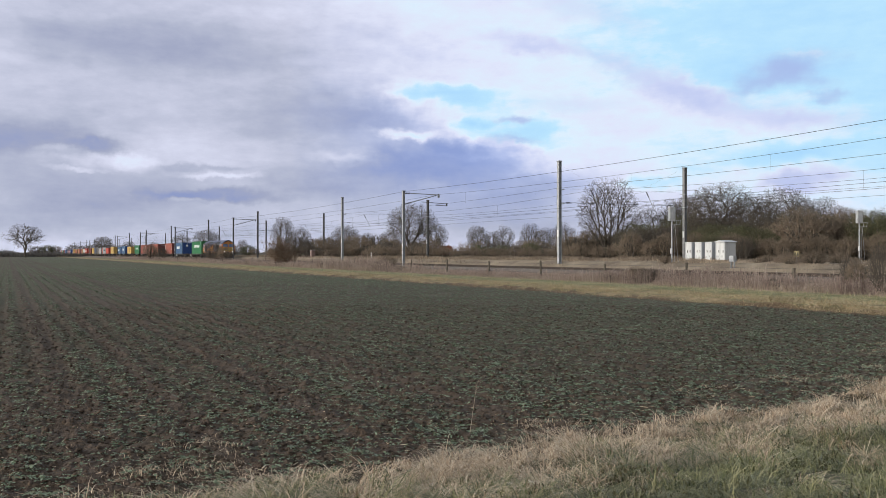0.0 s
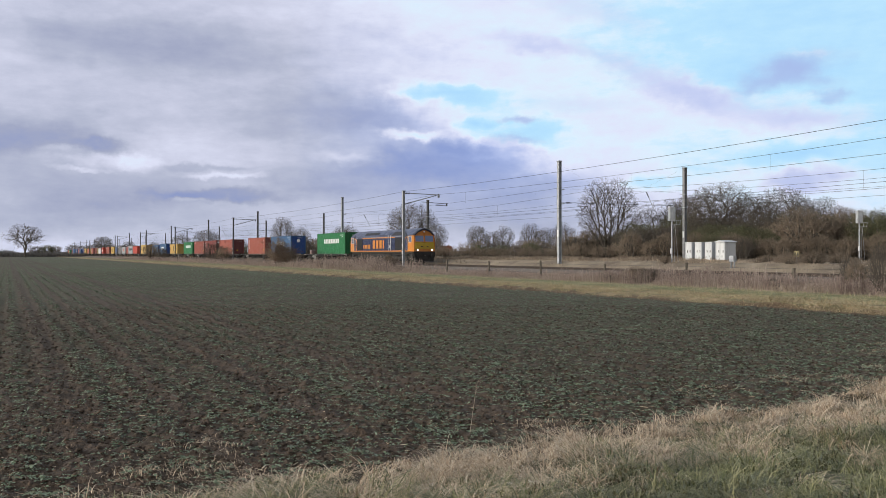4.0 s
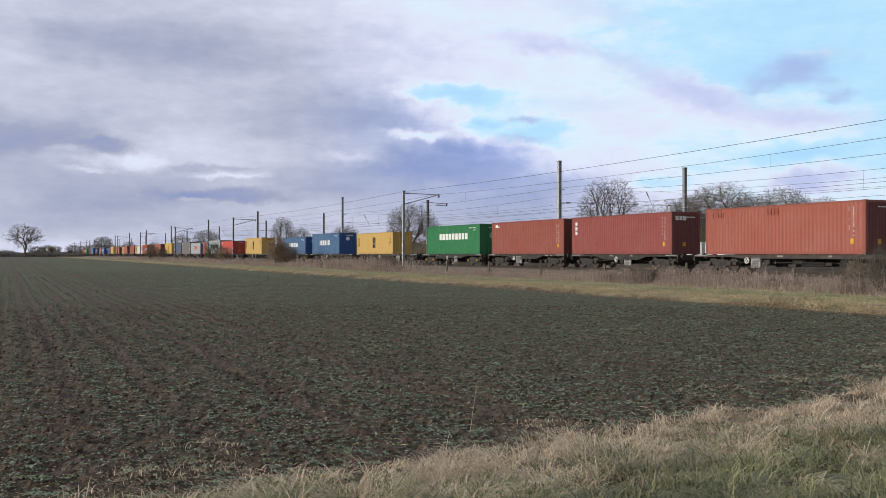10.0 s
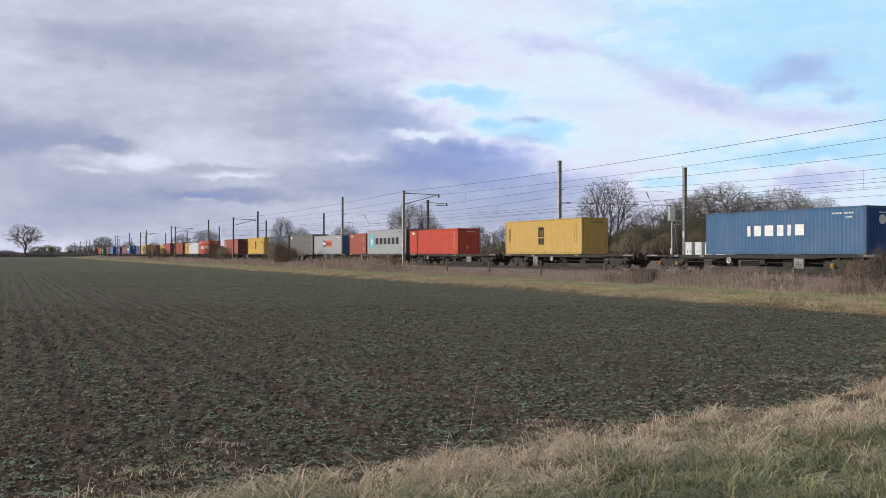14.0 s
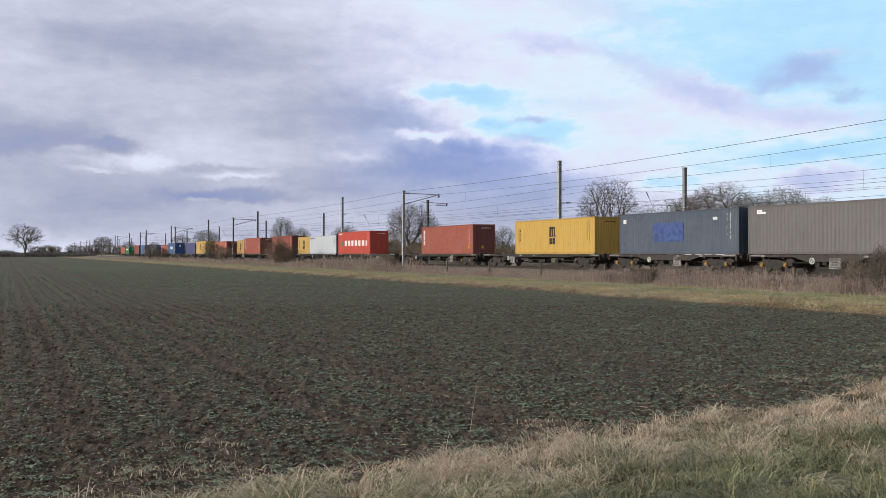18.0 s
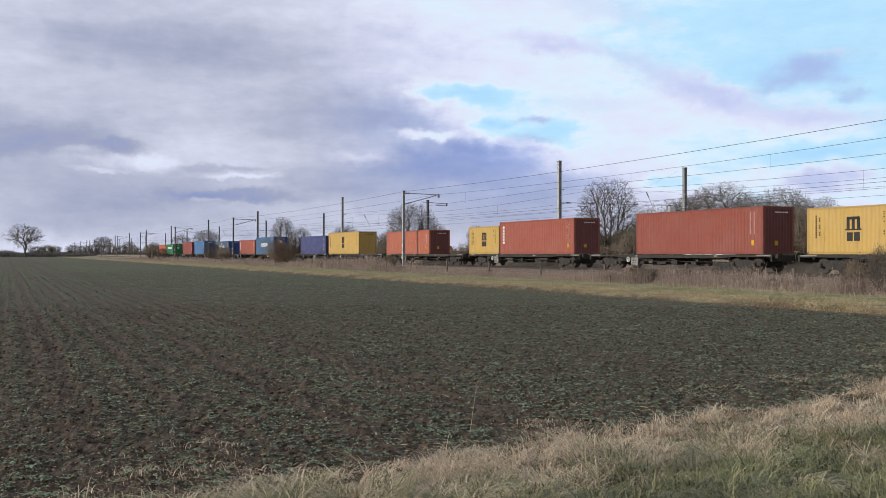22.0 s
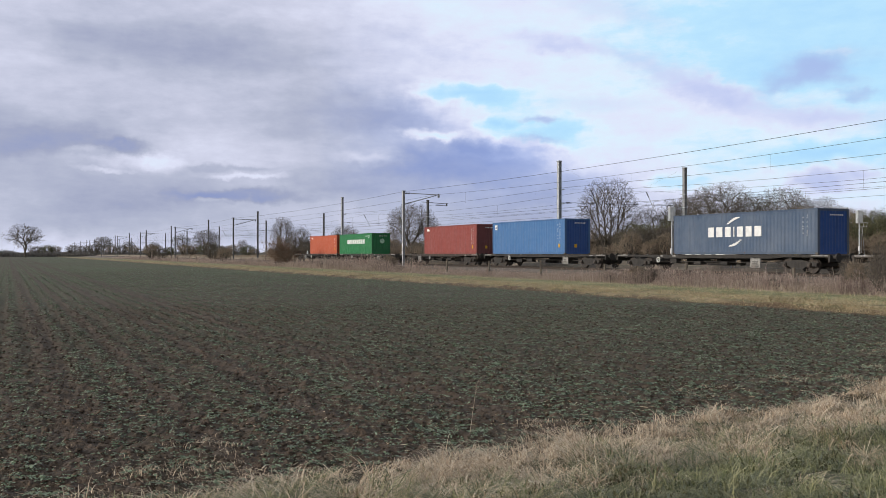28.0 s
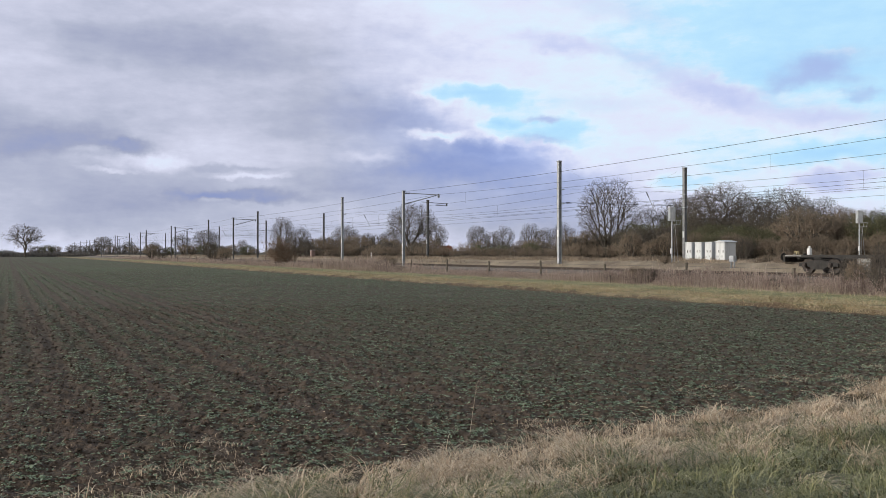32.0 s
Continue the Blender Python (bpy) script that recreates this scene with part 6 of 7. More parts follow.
def plant_all():
    # beyond the far masts, from near to far
    ASH.at(1075, 119, 318, 20, 1.12)
    OAK.at(1275, 112, 326, 40, 1.15)
    OAK.at(1388, 110, 333, 160, 0.95)
    ASH.at(1200, 122, 352, 200, 1.0)
    OAK2.at(1150, 126, 362, 75, 1.0)
    ASH.at(1455, 104, 350, 120, 1.1)
    OAK.at(1330, 124, 345, 250, 1.1)
    ASH.at(1500, 108, 368, 310, 1.0)
    OAK2.at(1420, 128, 352, 20, 1.1)
    OAK.at(1235, 132, 345, 100, 1.1)
    IVY.at(1560, 100, 372, 0, 1.2)
    IVY.at(1345, 106, 372, 60, 1.2)
    IVY.at(1255, 110, 380, 160, 1.3)
    IVY.at(1120, 128, 400, 250, 1.0)
    OAK.at(727, 175, 362, 330, 1.1)
    OAK2.at(770, 190, 392, 30, 1.0)
    OAK.at(612, 215, 400, 80, 1.1)
    ASH.at(650, 230, 412, 140, 1.0)
    OAK.at(845, 215, 400, 210, 0.85)
    OAK2.at(892, 210, 400, 300, 0.9)
    ASH.at(938, 205, 396, 20, 0.95)
    OAK2.at(998, 195, 394, 110, 0.9)
    OAK.at(965, 225, 404, 10, 0.9)
    ASH.at(870, 235, 410, 90, 0.9)
    OAK2.at(690, 210, 405, 230, 1.0)
    OAK.at(366, 345, 407, 70, 1.25)
    OAK2.at(322, 420, 414, 150, 1.2)
    ASH.at(430, 330, 424, 220, 1.0)
    OAK.at(183, 660, 419, 100, 1.25)
    OAK2.at(272, 470, 428, 10, 1.2)
    OAK.at(228, 560, 428, 200, 1.2)
    LONE.at(45, 450, 397, 35, 1.05, 0.0)
    g = random.Random(5)
    shrubs = (SHRUB, SHRUB_RED, SHRUB_OLIVE)

    def bush(kind, x, depth, top, wide=1.25):
        kind.at(x, depth, top, g.uniform(0, 360), wide * g.uniform(0.9, 1.15))
    # a thicket behind the cabinets
    for x in range(1112, 1600, 24):
        k = SHRUB_OLIVE if 1230 < x < 1375 or x > 1535 else SHRUB if x < 1375 else SHRUB_RED
        bush(k, x + g.uniform(-8, 8), 100 + (1400 - x) * 0.035 + g.uniform(-3, 3), g.uniform(392, 410) if x < 1410 else g.uniform(366, 388))
    for x in range(1120, 1600, 34):
        bush(SHRUB_RED if 1375 < x < 1530 else g.choice(shrubs), x + g.uniform(-8, 8), 94 + (1400 - x) * 0.035 + g.uniform(-2, 2), g.uniform(408, 424))
    for x in range(1130, 1600, 40):
        bush(g.choice(shrubs), x, 116 + g.uniform(-3, 3), g.uniform(378, 398), 1.4)
    # lower growth along the far boundary
    for x in range(560, 1110, 22):
        if 772 < x < 826:
            continue
        bush(g.choice((SHRUB, SHRUB_RED, SHRUB, SHRUB_OLIVE) if x > 800 else (SHRUB, SHRUB_RED)), x + g.uniform(-6, 6), 175 + g.uniform(-6, 8) - (x - 560) * 0.06, g.uniform(424, 438), 1.5)
    for x in range(560, 774, 26):
        bush(g.choice((SHRUB, SHRUB_RED, SHRUB)), x + g.uniform(-6, 6), 190 + g.uniform(-5, 5), g.uniform(413, 426), 1.3)
    for x in range(560, 774, 10):
        bush(SCRUB, x + g.uniform(-4, 4), 182 + g.uniform(-4, 4), g.uniform(416, 434), 1.2)
    for x in range(556, 1110, 15):
        bush(SCRUB, x + g.uniform(-5, 5), 168 + g.uniform(-5, 5) - (x - 560) * 0.07, g.uniform(432, 443), 1.5)
    for x in range(826, 1110, 19):
        bush(g.choice((SHRUB, SCRUB, SHRUB_RED)), x + g.uniform(-5, 5), 185 + g.uniform(-5, 5) - (x - 560) * 0.04, g.uniform(420, 432), 1.4)
    for x in range(1112, 1600, 20):
        bush(SCRUB, x + g.uniform(-6, 6), 97 + (1400 - x) * 0.035 + g.uniform(-2, 2), g.uniform(414, 430), 1.4)
    for x in range(1004, 1136, 11):
        bush(g.choice((SHRUB, SHRUB_RED, SCRUB)), x, 124 + g.uniform(-4, 4), g.uniform(402, 424), 1.2)
    for x in range(1010, 1130, 16):
        bush(SCRUB, x, 116 + g.uniform(-3, 3), g.uniform(424, 436), 1.3)
    for x in range(60, 560, 22):
        phi = math.atan((x - 784) / 1630.9)
        d = 68 * math.cos(phi) / math.cos(phi - radians(HEAD))
        bush(g.choice(shrubs), x + g.uniform(-5, 5), min(d, 900) + g.uniform(0, 30), g.uniform(430, 440), 1.8)
    # in front of the line
    HAZEL.at(490, 129, 418, 30, 1.25)
    HAZEL.at(505, 128, 432, 130, 1.2)
    ASH.at(502, 178, 385, 290, 0.95)
    OAK2.at(532, 170, 402, 30, 1.0)
    bush(SHRUB, 526, 168, 418, 1.1)
    bush(SHRUB, 543, 163, 424, 1.0)
    bush(SHRUB, 378, 176, 428, 1.2)
    bush(SHRUB_RED, 396, 172, 436, 1.2)
    bush(SHRUB_RED, 268, 255, 432, 1.2)
    bush(SHRUB, 286, 245, 438, 1.3)
    bush(SHRUB_RED, 690, 98, 452, 1.6)
    bush(SHRUB, 668, 99, 459, 1.3)
    bush(SHRUB_RED, 1132, 54, 471, 1.7)
    bush(SHRUB, 1148, 53.5, 474, 1.5)
    for i in range(16):
        s, p = -(g.uniform(28, 50) if i % 3 == 0 else g.uniform(84, 150)), g.uniform(33, 37.3)
        w = tp(s, p)
        x = 784 + 1630.9 * w.x / w.y
        bush(g.choice((SHRUB_RED, SHRUB_RED, SHRUB)), x, w.y, 449 + (1.9 - g.uniform(0.65, 1.0)) * 1630.9 / w.y, 1.9)
    for i in range(64):
        s, p = -g.uniform(40, 150), g.uniform(47, 63)
        w = tp(s, p)
        x = 784 + 1630.9 * w.x / w.y
        if 1205 < x < 1310:
            continue
        bush(SCRUB, x, w.y, 449 + (1.9 - g.uniform(1.5, 1.85)) * 1630.9 / w.y, 2.6)
    for i in range(26):
        s, p = -g.uniform(30, 58), g.uniform(44.8, 60)
        w = tp(s, p)
        if 1195 < 784 + 1630.9 * w.x / w.y < 1335:
            continue
        bush(g.choice((SCRUB, SHRUB_RED)), 784 + 1630.9 * w.x / w.y, w.y, 449 + (1.9 - g.uniform(1.5, 2.1)) * 1630.9 / w.y, 2.2)
    bush(SHRUB, 1560, 39, 432, 0.75)
    bush(SHRUB, 1505, 42, 456, 0.9)
    bush(SHRUB_RED, 1515, 41, 458, 1.0)


plant_all()


def far_hedge():
    g = np.random.default_rng(9)
    n = 9000
    x = g.uniform(-430, -150, n)
    y = 505 + g.normal(0, 1.3, n) + (x + 290) * 0.04
    base = np.stack([x, y, np.full(n, 0.0)], 1)
    top = base + np.stack([g.normal(0, 0.4, n), g.normal(0, 0.4, n), g.uniform(0.8, 2.6, n)], 1)
    v, q = tubes_np(np.concatenate([base, top, np.full((n, 1), 0.10), np.full((n, 1), 0.04)], 1), 3)
    o = obj("field_hedge", mesh_np("field_hedge", v, q), M_FARWOOD)
    tagged(o, "low trimmed leafless hedge at the far end of the field", "hedge", kind="stuff")
    n = 42000
    a = g.uniform(-0.52, 0.20, n)
    r = g.uniform(900, 2300, n)
    base = np.stack([r * np.sin(a), r * np.cos(a), np.full(n, 0.5)], 1)
    h = (1.5 + 8 * vnoise(a * 70, r * 0.001, 3) ** 1.5) * g.uniform(0.3, 1.0, n)
    top = base + np.stack([g.normal(0, 1.8, n), g.normal(0, 1.8, n), h], 1)
    v, q = spikes_np(np.concatenate([base, top, np.full((n, 1), 0.62), np.full((n, 1), 0.12)], 1))
    o = obj("distant_woodland", mesh_np("distant_woodland", v, q), M_FARWOOD)
    tagged(o, "distant grey-brown woodland along the horizon", "woodland", kind="stuff")


far_hedge()


# ---------------------------------------------------------------- grass, weeds and seedlings
def blades_np(base, height, width, lean, g, droop=0.6, way=None):
    """Arched blades: base points, heights, widths; each leans its own way, or about a given one."""
    n = len(base)
    w = g.uniform(0, 2 * math.pi, n) if way is None else way + g.normal(0, 0.75, n)
    d = np.stack([np.cos(w), np.sin(w), np.zeros(n)], 1)
    s = np.stack([-np.sin(w), np.cos(w), np.zeros(n)], 1)
    ln = (lean * g.uniform(0.2, 1.3, n) * height)[:, None]
    sag = (droop * g.uniform(0.3, 1.0, n))[:, None]
    hh = height[:, None]
    up = np.array([0, 0, 1.0])
    out = []
    for f, ww in ((0.0, 1.0), (0.40, 0.9), (0.72, 0.65)):
        c = base + d * ln * f ** 1.9 + up * hh * (f - sag * 0.85 * f ** 3)
        out += [c - s * (width * ww / 2)[:, None], c + s * (width * ww / 2)[:, None]]
    tip = base + d * ln * 1.1 + up * hh * (1 - sag * 0.95)
    v = np.stack([*out, tip], 1).reshape(-1, 3)
    i = np.arange(n)[:, None] * 7
    quads = np.concatenate([i + np.array([[0, 1, 3, 2]]), i + np.array([[2, 3, 5, 4]])])
    return v, quads, i + np.array([[4, 5, 6]])


def on_ground(x, y, sink=0.02):
    return np.stack([x, y, ground_height(x, y) - sink], 1)


def polar(n, r0, r1, a0, a1, g, power=1.0):
    """Places in a sector of the ground, thinning out with distance."""
    u = g.uniform(0, 1, n)
    r = (r0 ** (2 - power) + u * (r1 ** (2 - power) - r0 ** (2 - power))) ** (1 / (2 - power)) if power != 2 else r0 * (r1 / r0) ** u
    a = np.radians(g.uniform(a0, a1, n))
    return r * np.sin(a), r * np.cos(a)


M_STRAW = foliage("dead_grass", [(0.52, 0.385, 0.26), (0.76, 0.61, 0.44), (0.30, 0.21, 0.14), (0.90, 0.79, 0.61)], 0.7)
M_FRINGE = foliage("matted_straw", [(0.45, 0.345, 0.20), (0.60, 0.48, 0.30), (0.34, 0.26, 0.15), (0.53, 0.435, 0.265)], 0.8)
M_GREEN = foliage("green_grass", [(0.055, 0.068, 0.022), (0.150, 0.160, 0.058), (0.40, 0.37, 0.20), (0.090, 0.102, 0.034)], 0.6)
M_VERGE = foliage("verge_blades", [(0.24, 0.25, 0.105), (0.38, 0.37, 0.19), (0.54, 0.47, 0.29), (0.31, 0.315, 0.145)], 0.7)
M_ROUGH = foliage("rough_blades", [(0.27, 0.21, 0.155), (0.46, 0.375, 0.28), (0.20, 0.155, 0.115), (0.36, 0.29, 0.22)], 0.8)
M_CROP = foliage("seedling_leaves", [(0.082, 0.122, 0.066), (0.142, 0.200, 0.114), (0.25, 0.315, 0.21), (0.14, 0.145, 0.085)], 0.6)
M_WEED = foliage("dead_weeds", [(0.16, 0.105, 0.090), (0.44, 0.35, 0.30), (0.25, 0.175, 0.155), (0.58, 0.49, 0.42), (0.20, 0.14, 0.12)], 0.85)
M_STALK = foliage("dry_stalks", [(0.26, 0.20, 0.155), (0.46, 0.38, 0.30), (0.34, 0.27, 0.21)], 0.85)


def rosettes_np(centre, size, g, k):
    """Low rosettes of k broad leaves that lie nearly flat on the soil."""
    n = len(centre)
    w = g.uniform(0, 2 * math.pi, (n, 1)) + np.arange(k)[None] * 2 * math.pi / k + g.normal(0, 0.35, (n, k))
    rise = g.uniform(0.02, 0.55, (n, k))
    ln = size[:, None] * g.uniform(0.6, 1.25, (n, k))
    wd = ln * g.uniform(0.26, 0.38, (n, k))
    d = np.stack([np.cos(w), np.sin(w), rise], -1)
    e = np.stack([-np.sin(w), np.cos(w), g.normal(0, 0.25, (n, k))], -1)
    c = centre[:, None] + np.stack([np.cos(w), np.sin(w), np.zeros((n, k))], -1) * (0.18 * ln)[..., None]
    ln, wd = ln[..., None], wd[..., None]
    tip = c + d * ln - np.array([0, 0, 1.0]) * ln * g.uniform(0.05, 0.4, (n, k))[..., None]
    v = np.stack([c, c + d * ln * 0.55 + e * wd, tip, c + d * ln * 0.55 - e * wd], 2).reshape(-1, 3)
    i = np.arange(n * k)[:, None] * 4
    return v, i + np.array([[0, 1, 2, 3]])


def lumps_np(centre, size, g):
    """Crumbs of soil: uneven eight-sided lumps, a little flattened."""
    n = len(centre)
    o = np.array([[1, 0, 0], [0, 1, 0], [-1, 0, 0], [0, -1, 0], [0, 0, 0.7], [0, 0, -0.7]])
    v = o[None] * g.uniform(0.6, 1.35, (n, 6, 1)) + g.normal(0, 0.16, (n, 6, 3))
    w = g.uniform(0, 2 * math.pi, n)
    c, s_ = np.cos(w)[:, None], np.sin(w)[:, None]
    v = np.stack([v[..., 0] * c - v[..., 1] * s_, v[..., 0] * s_ + v[..., 1] * c, v[..., 2]], -1)
    v = centre[:, None] + v * size[:, None, None]
    i = np.arange(n)[:, None] * 6
    t = np.concatenate([i + np.array([f]) for f in ((0, 1, 4), (1, 2, 4), (2, 3, 4), (3, 0, 4), (1, 0, 5), (2, 1, 5), (3, 2, 5), (0, 3, 5))])
    return v.reshape(-1, 3), t


M_CLOD = foliage("soil_crumbs", [(0.041, 0.028, 0.019), (0.080, 0.055, 0.038), (0.058, 0.039, 0.027), (0.125, 0.090, 0.065)], 0.95)


def bare_lines(p):
    """Share of seedlings left beside the wheel lines."""
    f = np.interp(p, [-6, 9], [0.6, 1.0])
    for line, wide in ((0.7, 0.22), (1.9, 0.16), (3.4, 0.26), (5.3, 0.34)):
        f = f * np.interp(np.abs(p - line), [wide * 0.6, wide * 1.6], [0.3, 1.0])
    return f


def seedlings():
    g = np.random.default_rng(21)
    x, y = polar(270000, 6.2, 130, -29, 29, g, 1.72)
    p = N.x * x + N.y * y
    s = U.x * x + U.y * y
    row = 0.48
    p2 = (np.round(p / row) + 0.25) * row + g.normal(0, 1, len(p)) * np.interp(np.hypot(x, y), [12, 26, 45], [0.20, 0.11, 0.08]) * np.interp(p, [4, 10], [0.75, 1.0])
    x, y = U.x * s + N.x * p2, U.y * s + N.y * p2
    r = np.hypot(x, y)
    thick = 0.25 * vnoise(x * 0.35, y * 0.35, 8) + 0.15 * vnoise(x * 1.6, y * 1.6, 9) + 0.42 + 0.2 * vnoise(x * 0.07, y * 0.07, 15)
    keep = (p2 < 24.0) & (bank_edge(x, y) < -0.15) & (thick > g.uniform(0.3, 1.0, len(x)))
    keep &= g.uniform(0, 1, len(x)) < np.interp(r, [6, 11, 24], [0.40, 0.55, 1.0]) * bare_lines(p2)
    keep &= r < 130 * g.uniform(0.12, 1, len(x))
    x, y, r = x[keep], y[keep], r[keep]
    v, q = rosettes_np(on_ground(x, y, -0.014), 0.027 * g.uniform(0.5, 1.5, len(x)) + 0.00045 * r, g, 5)
    o = obj("crop_seedlings", mesh_np("crop_seedlings", v, q), M_CROP)
    tagged(o, "small grey-green crop seedlings in rows on dark soil", "seedlings", kind="stuff")
    # crumbs of soil
    x, y = polar(62000, 6.0, 34, -29, 29, g, 1.6)
    keep = (bank_edge(x, y) < 0.3) & (N.x * x + N.y * y < 24)
    x, y = x[keep], y[keep]
    v, t = lumps_np(on_ground(x, y, 0.004), np.minimum(0.009 / g.uniform(0.12, 1.0, len(x)) ** 0.7, 0.034) + 0.0003 * np.hypot(x, y), g)
    o = obj("soil_crumbs", mesh_np("soil_crumbs", v, np.zeros((0, 4), int), t), M_CLOD)
    tagged(o, "loose dark brown crumbs of tilled soil on the field", "soil", kind="stuff")
    # dry stubble lying on the soil
    x, y = polar(6500, 6.5, 22, -29, 29, g, 1.5)
    keep = (bank_edge(x, y) < 0.2) & (bank_edge(x, y) > -4.5 * g.uniform(0, 1, len(x)) ** 2)
    x, y = x[keep], y[keep]
    a = on_ground(x, y, -0.01)
    b = a + g.normal(0, 0.035, a.shape) * np.array([1, 1, 0.45])
    v, q = tubes_np(np.concatenate([a, b, np.full((len(a), 1), 0.0032), np.full((len(a), 1), 0.002)], 1), 3)
    tagged(obj("loose_straw", mesh_np("loose_straw", v, q), M_STRAW), "broken dry straw scattered on the soil", "straw", kind="stuff")


def bank_grass():
    g = np.random.default_rng(22)
    for name, count, mat, lo, hgt, wid, lean, label in (
            ("dead_grass", 130000, M_STRAW, -0.15, 0.185, 0.0056, 1.5, "long pale dead grass bent over along the field's edge"),
            ("green_grass", 115000, M_GREEN, 0.4, 0.17, 0.0064, 1.5, "rough green grass tufts on the bank")):
        cx, cy = polar(count // 16, 3.2, 26, -33, 33, g, 1.35)
        e = bank_edge(cx, cy)
        patch = vnoise(cx * 1.1, cy * 1.1, 12)
        if name == "dead_grass":
            keep = (e > lo) & (g.uniform(0, 1, len(e)) < np.interp(e, [lo, 0.1, 1.4, 2.2, 6.0], [0.6, 1.0, 0.9, 0.12, 0.04]) * (0.65 + 0.7 * patch) * np.interp(cx, [-1.8, 0.3], [0.30, 1.0]))
        else:
            keep = (e > np.interp(cx, [-1.5, 0.5], [-0.05, lo])) & (g.uniform(0, 1, len(e)) < np.maximum(np.interp(e, [lo, 1.2, 2.2], [0.08, 0.45, 1.0]), np.interp(cx, [-1.2, 0.6], [0.85, 0.0])) * (1.3 - 0.5 * patch))
        # hollows with little growth low on the bank
        keep &= (e < 2.0) | (vnoise(cx * 1.5, cy * 1.5, 41) > 0.27) | (g.uniform(0, 1, len(e)) < 0.12)
        cx, cy = cx[keep], cy[keep]
        k = 44
        way = np.repeat(g.uniform(0, 2 * math.pi, len(cx)), k)
        size = np.repeat(g.uniform(0.55, 1.3, len(cx)) * (0.75 + 0.5 * vnoise(cx * 2.2, cy * 2.2, 14)), k)
        x = np.repeat(cx, k) + g.normal(0, 0.062, len(cx) * k)
        y = np.repeat(cy, k) + g.normal(0, 0.062, len(cx) * k)
        base = on_ground(x, y)
        h = hgt * size * g.uniform(0.45, 1.4, len(x))
        v, q, t = blades_np(base, h, wid * g.uniform(0.6, 1.5, len(x)), lean, g, 1.0, way)
        tagged(obj(name, mesh_np(name, v, q, t), mat), label, "grass", kind="stuff")
    # flattened tufts at the margin of the field
    cx, cy = polar(1900, 7, 22, -29, 29, g, 1.3)
    e = bank_edge(cx, cy)
    keep = (e > -2.4) & (e < 0.0) & (vnoise(cx * 0.8, cy * 0.8, 31) > np.interp(cx, [0, 2.5], [0.68, 0.50]))
    cx, cy = cx[keep], cy[keep]
    k = 40
    x = np.repeat(cx, k) + g.normal(0, 0.08, len(cx) * k)
    y = np.repeat(cy, k) + g.normal(0, 0.08, len(cx) * k)
    v, q, t = blades_np(on_ground(x, y), 0.075 * g.uniform(0.4, 1.6, len(x)), 0.0055 * g.uniform(0.6, 1.4, len(x)), 1.2, g, 1.1)
    tagged(obj("grass_tufts", mesh_np("grass_tufts", v, q, t), M_STRAW), "thin dead grass tufts at the field's margin", "grass", kind="stuff")


def along_line(n, s0, s1, p0, p1, g):
    """Places beside the line, thinning out with distance from the camera."""
    u = g.uniform(0, 1, n)
    s = -np.exp(np.log(-s0) + u * (np.log(-s1) - np.log(-s0)))
    p = g.uniform(p0, p1, n)
    return U.x * s + N.x * p, U.y * s + N.y * p, s, p


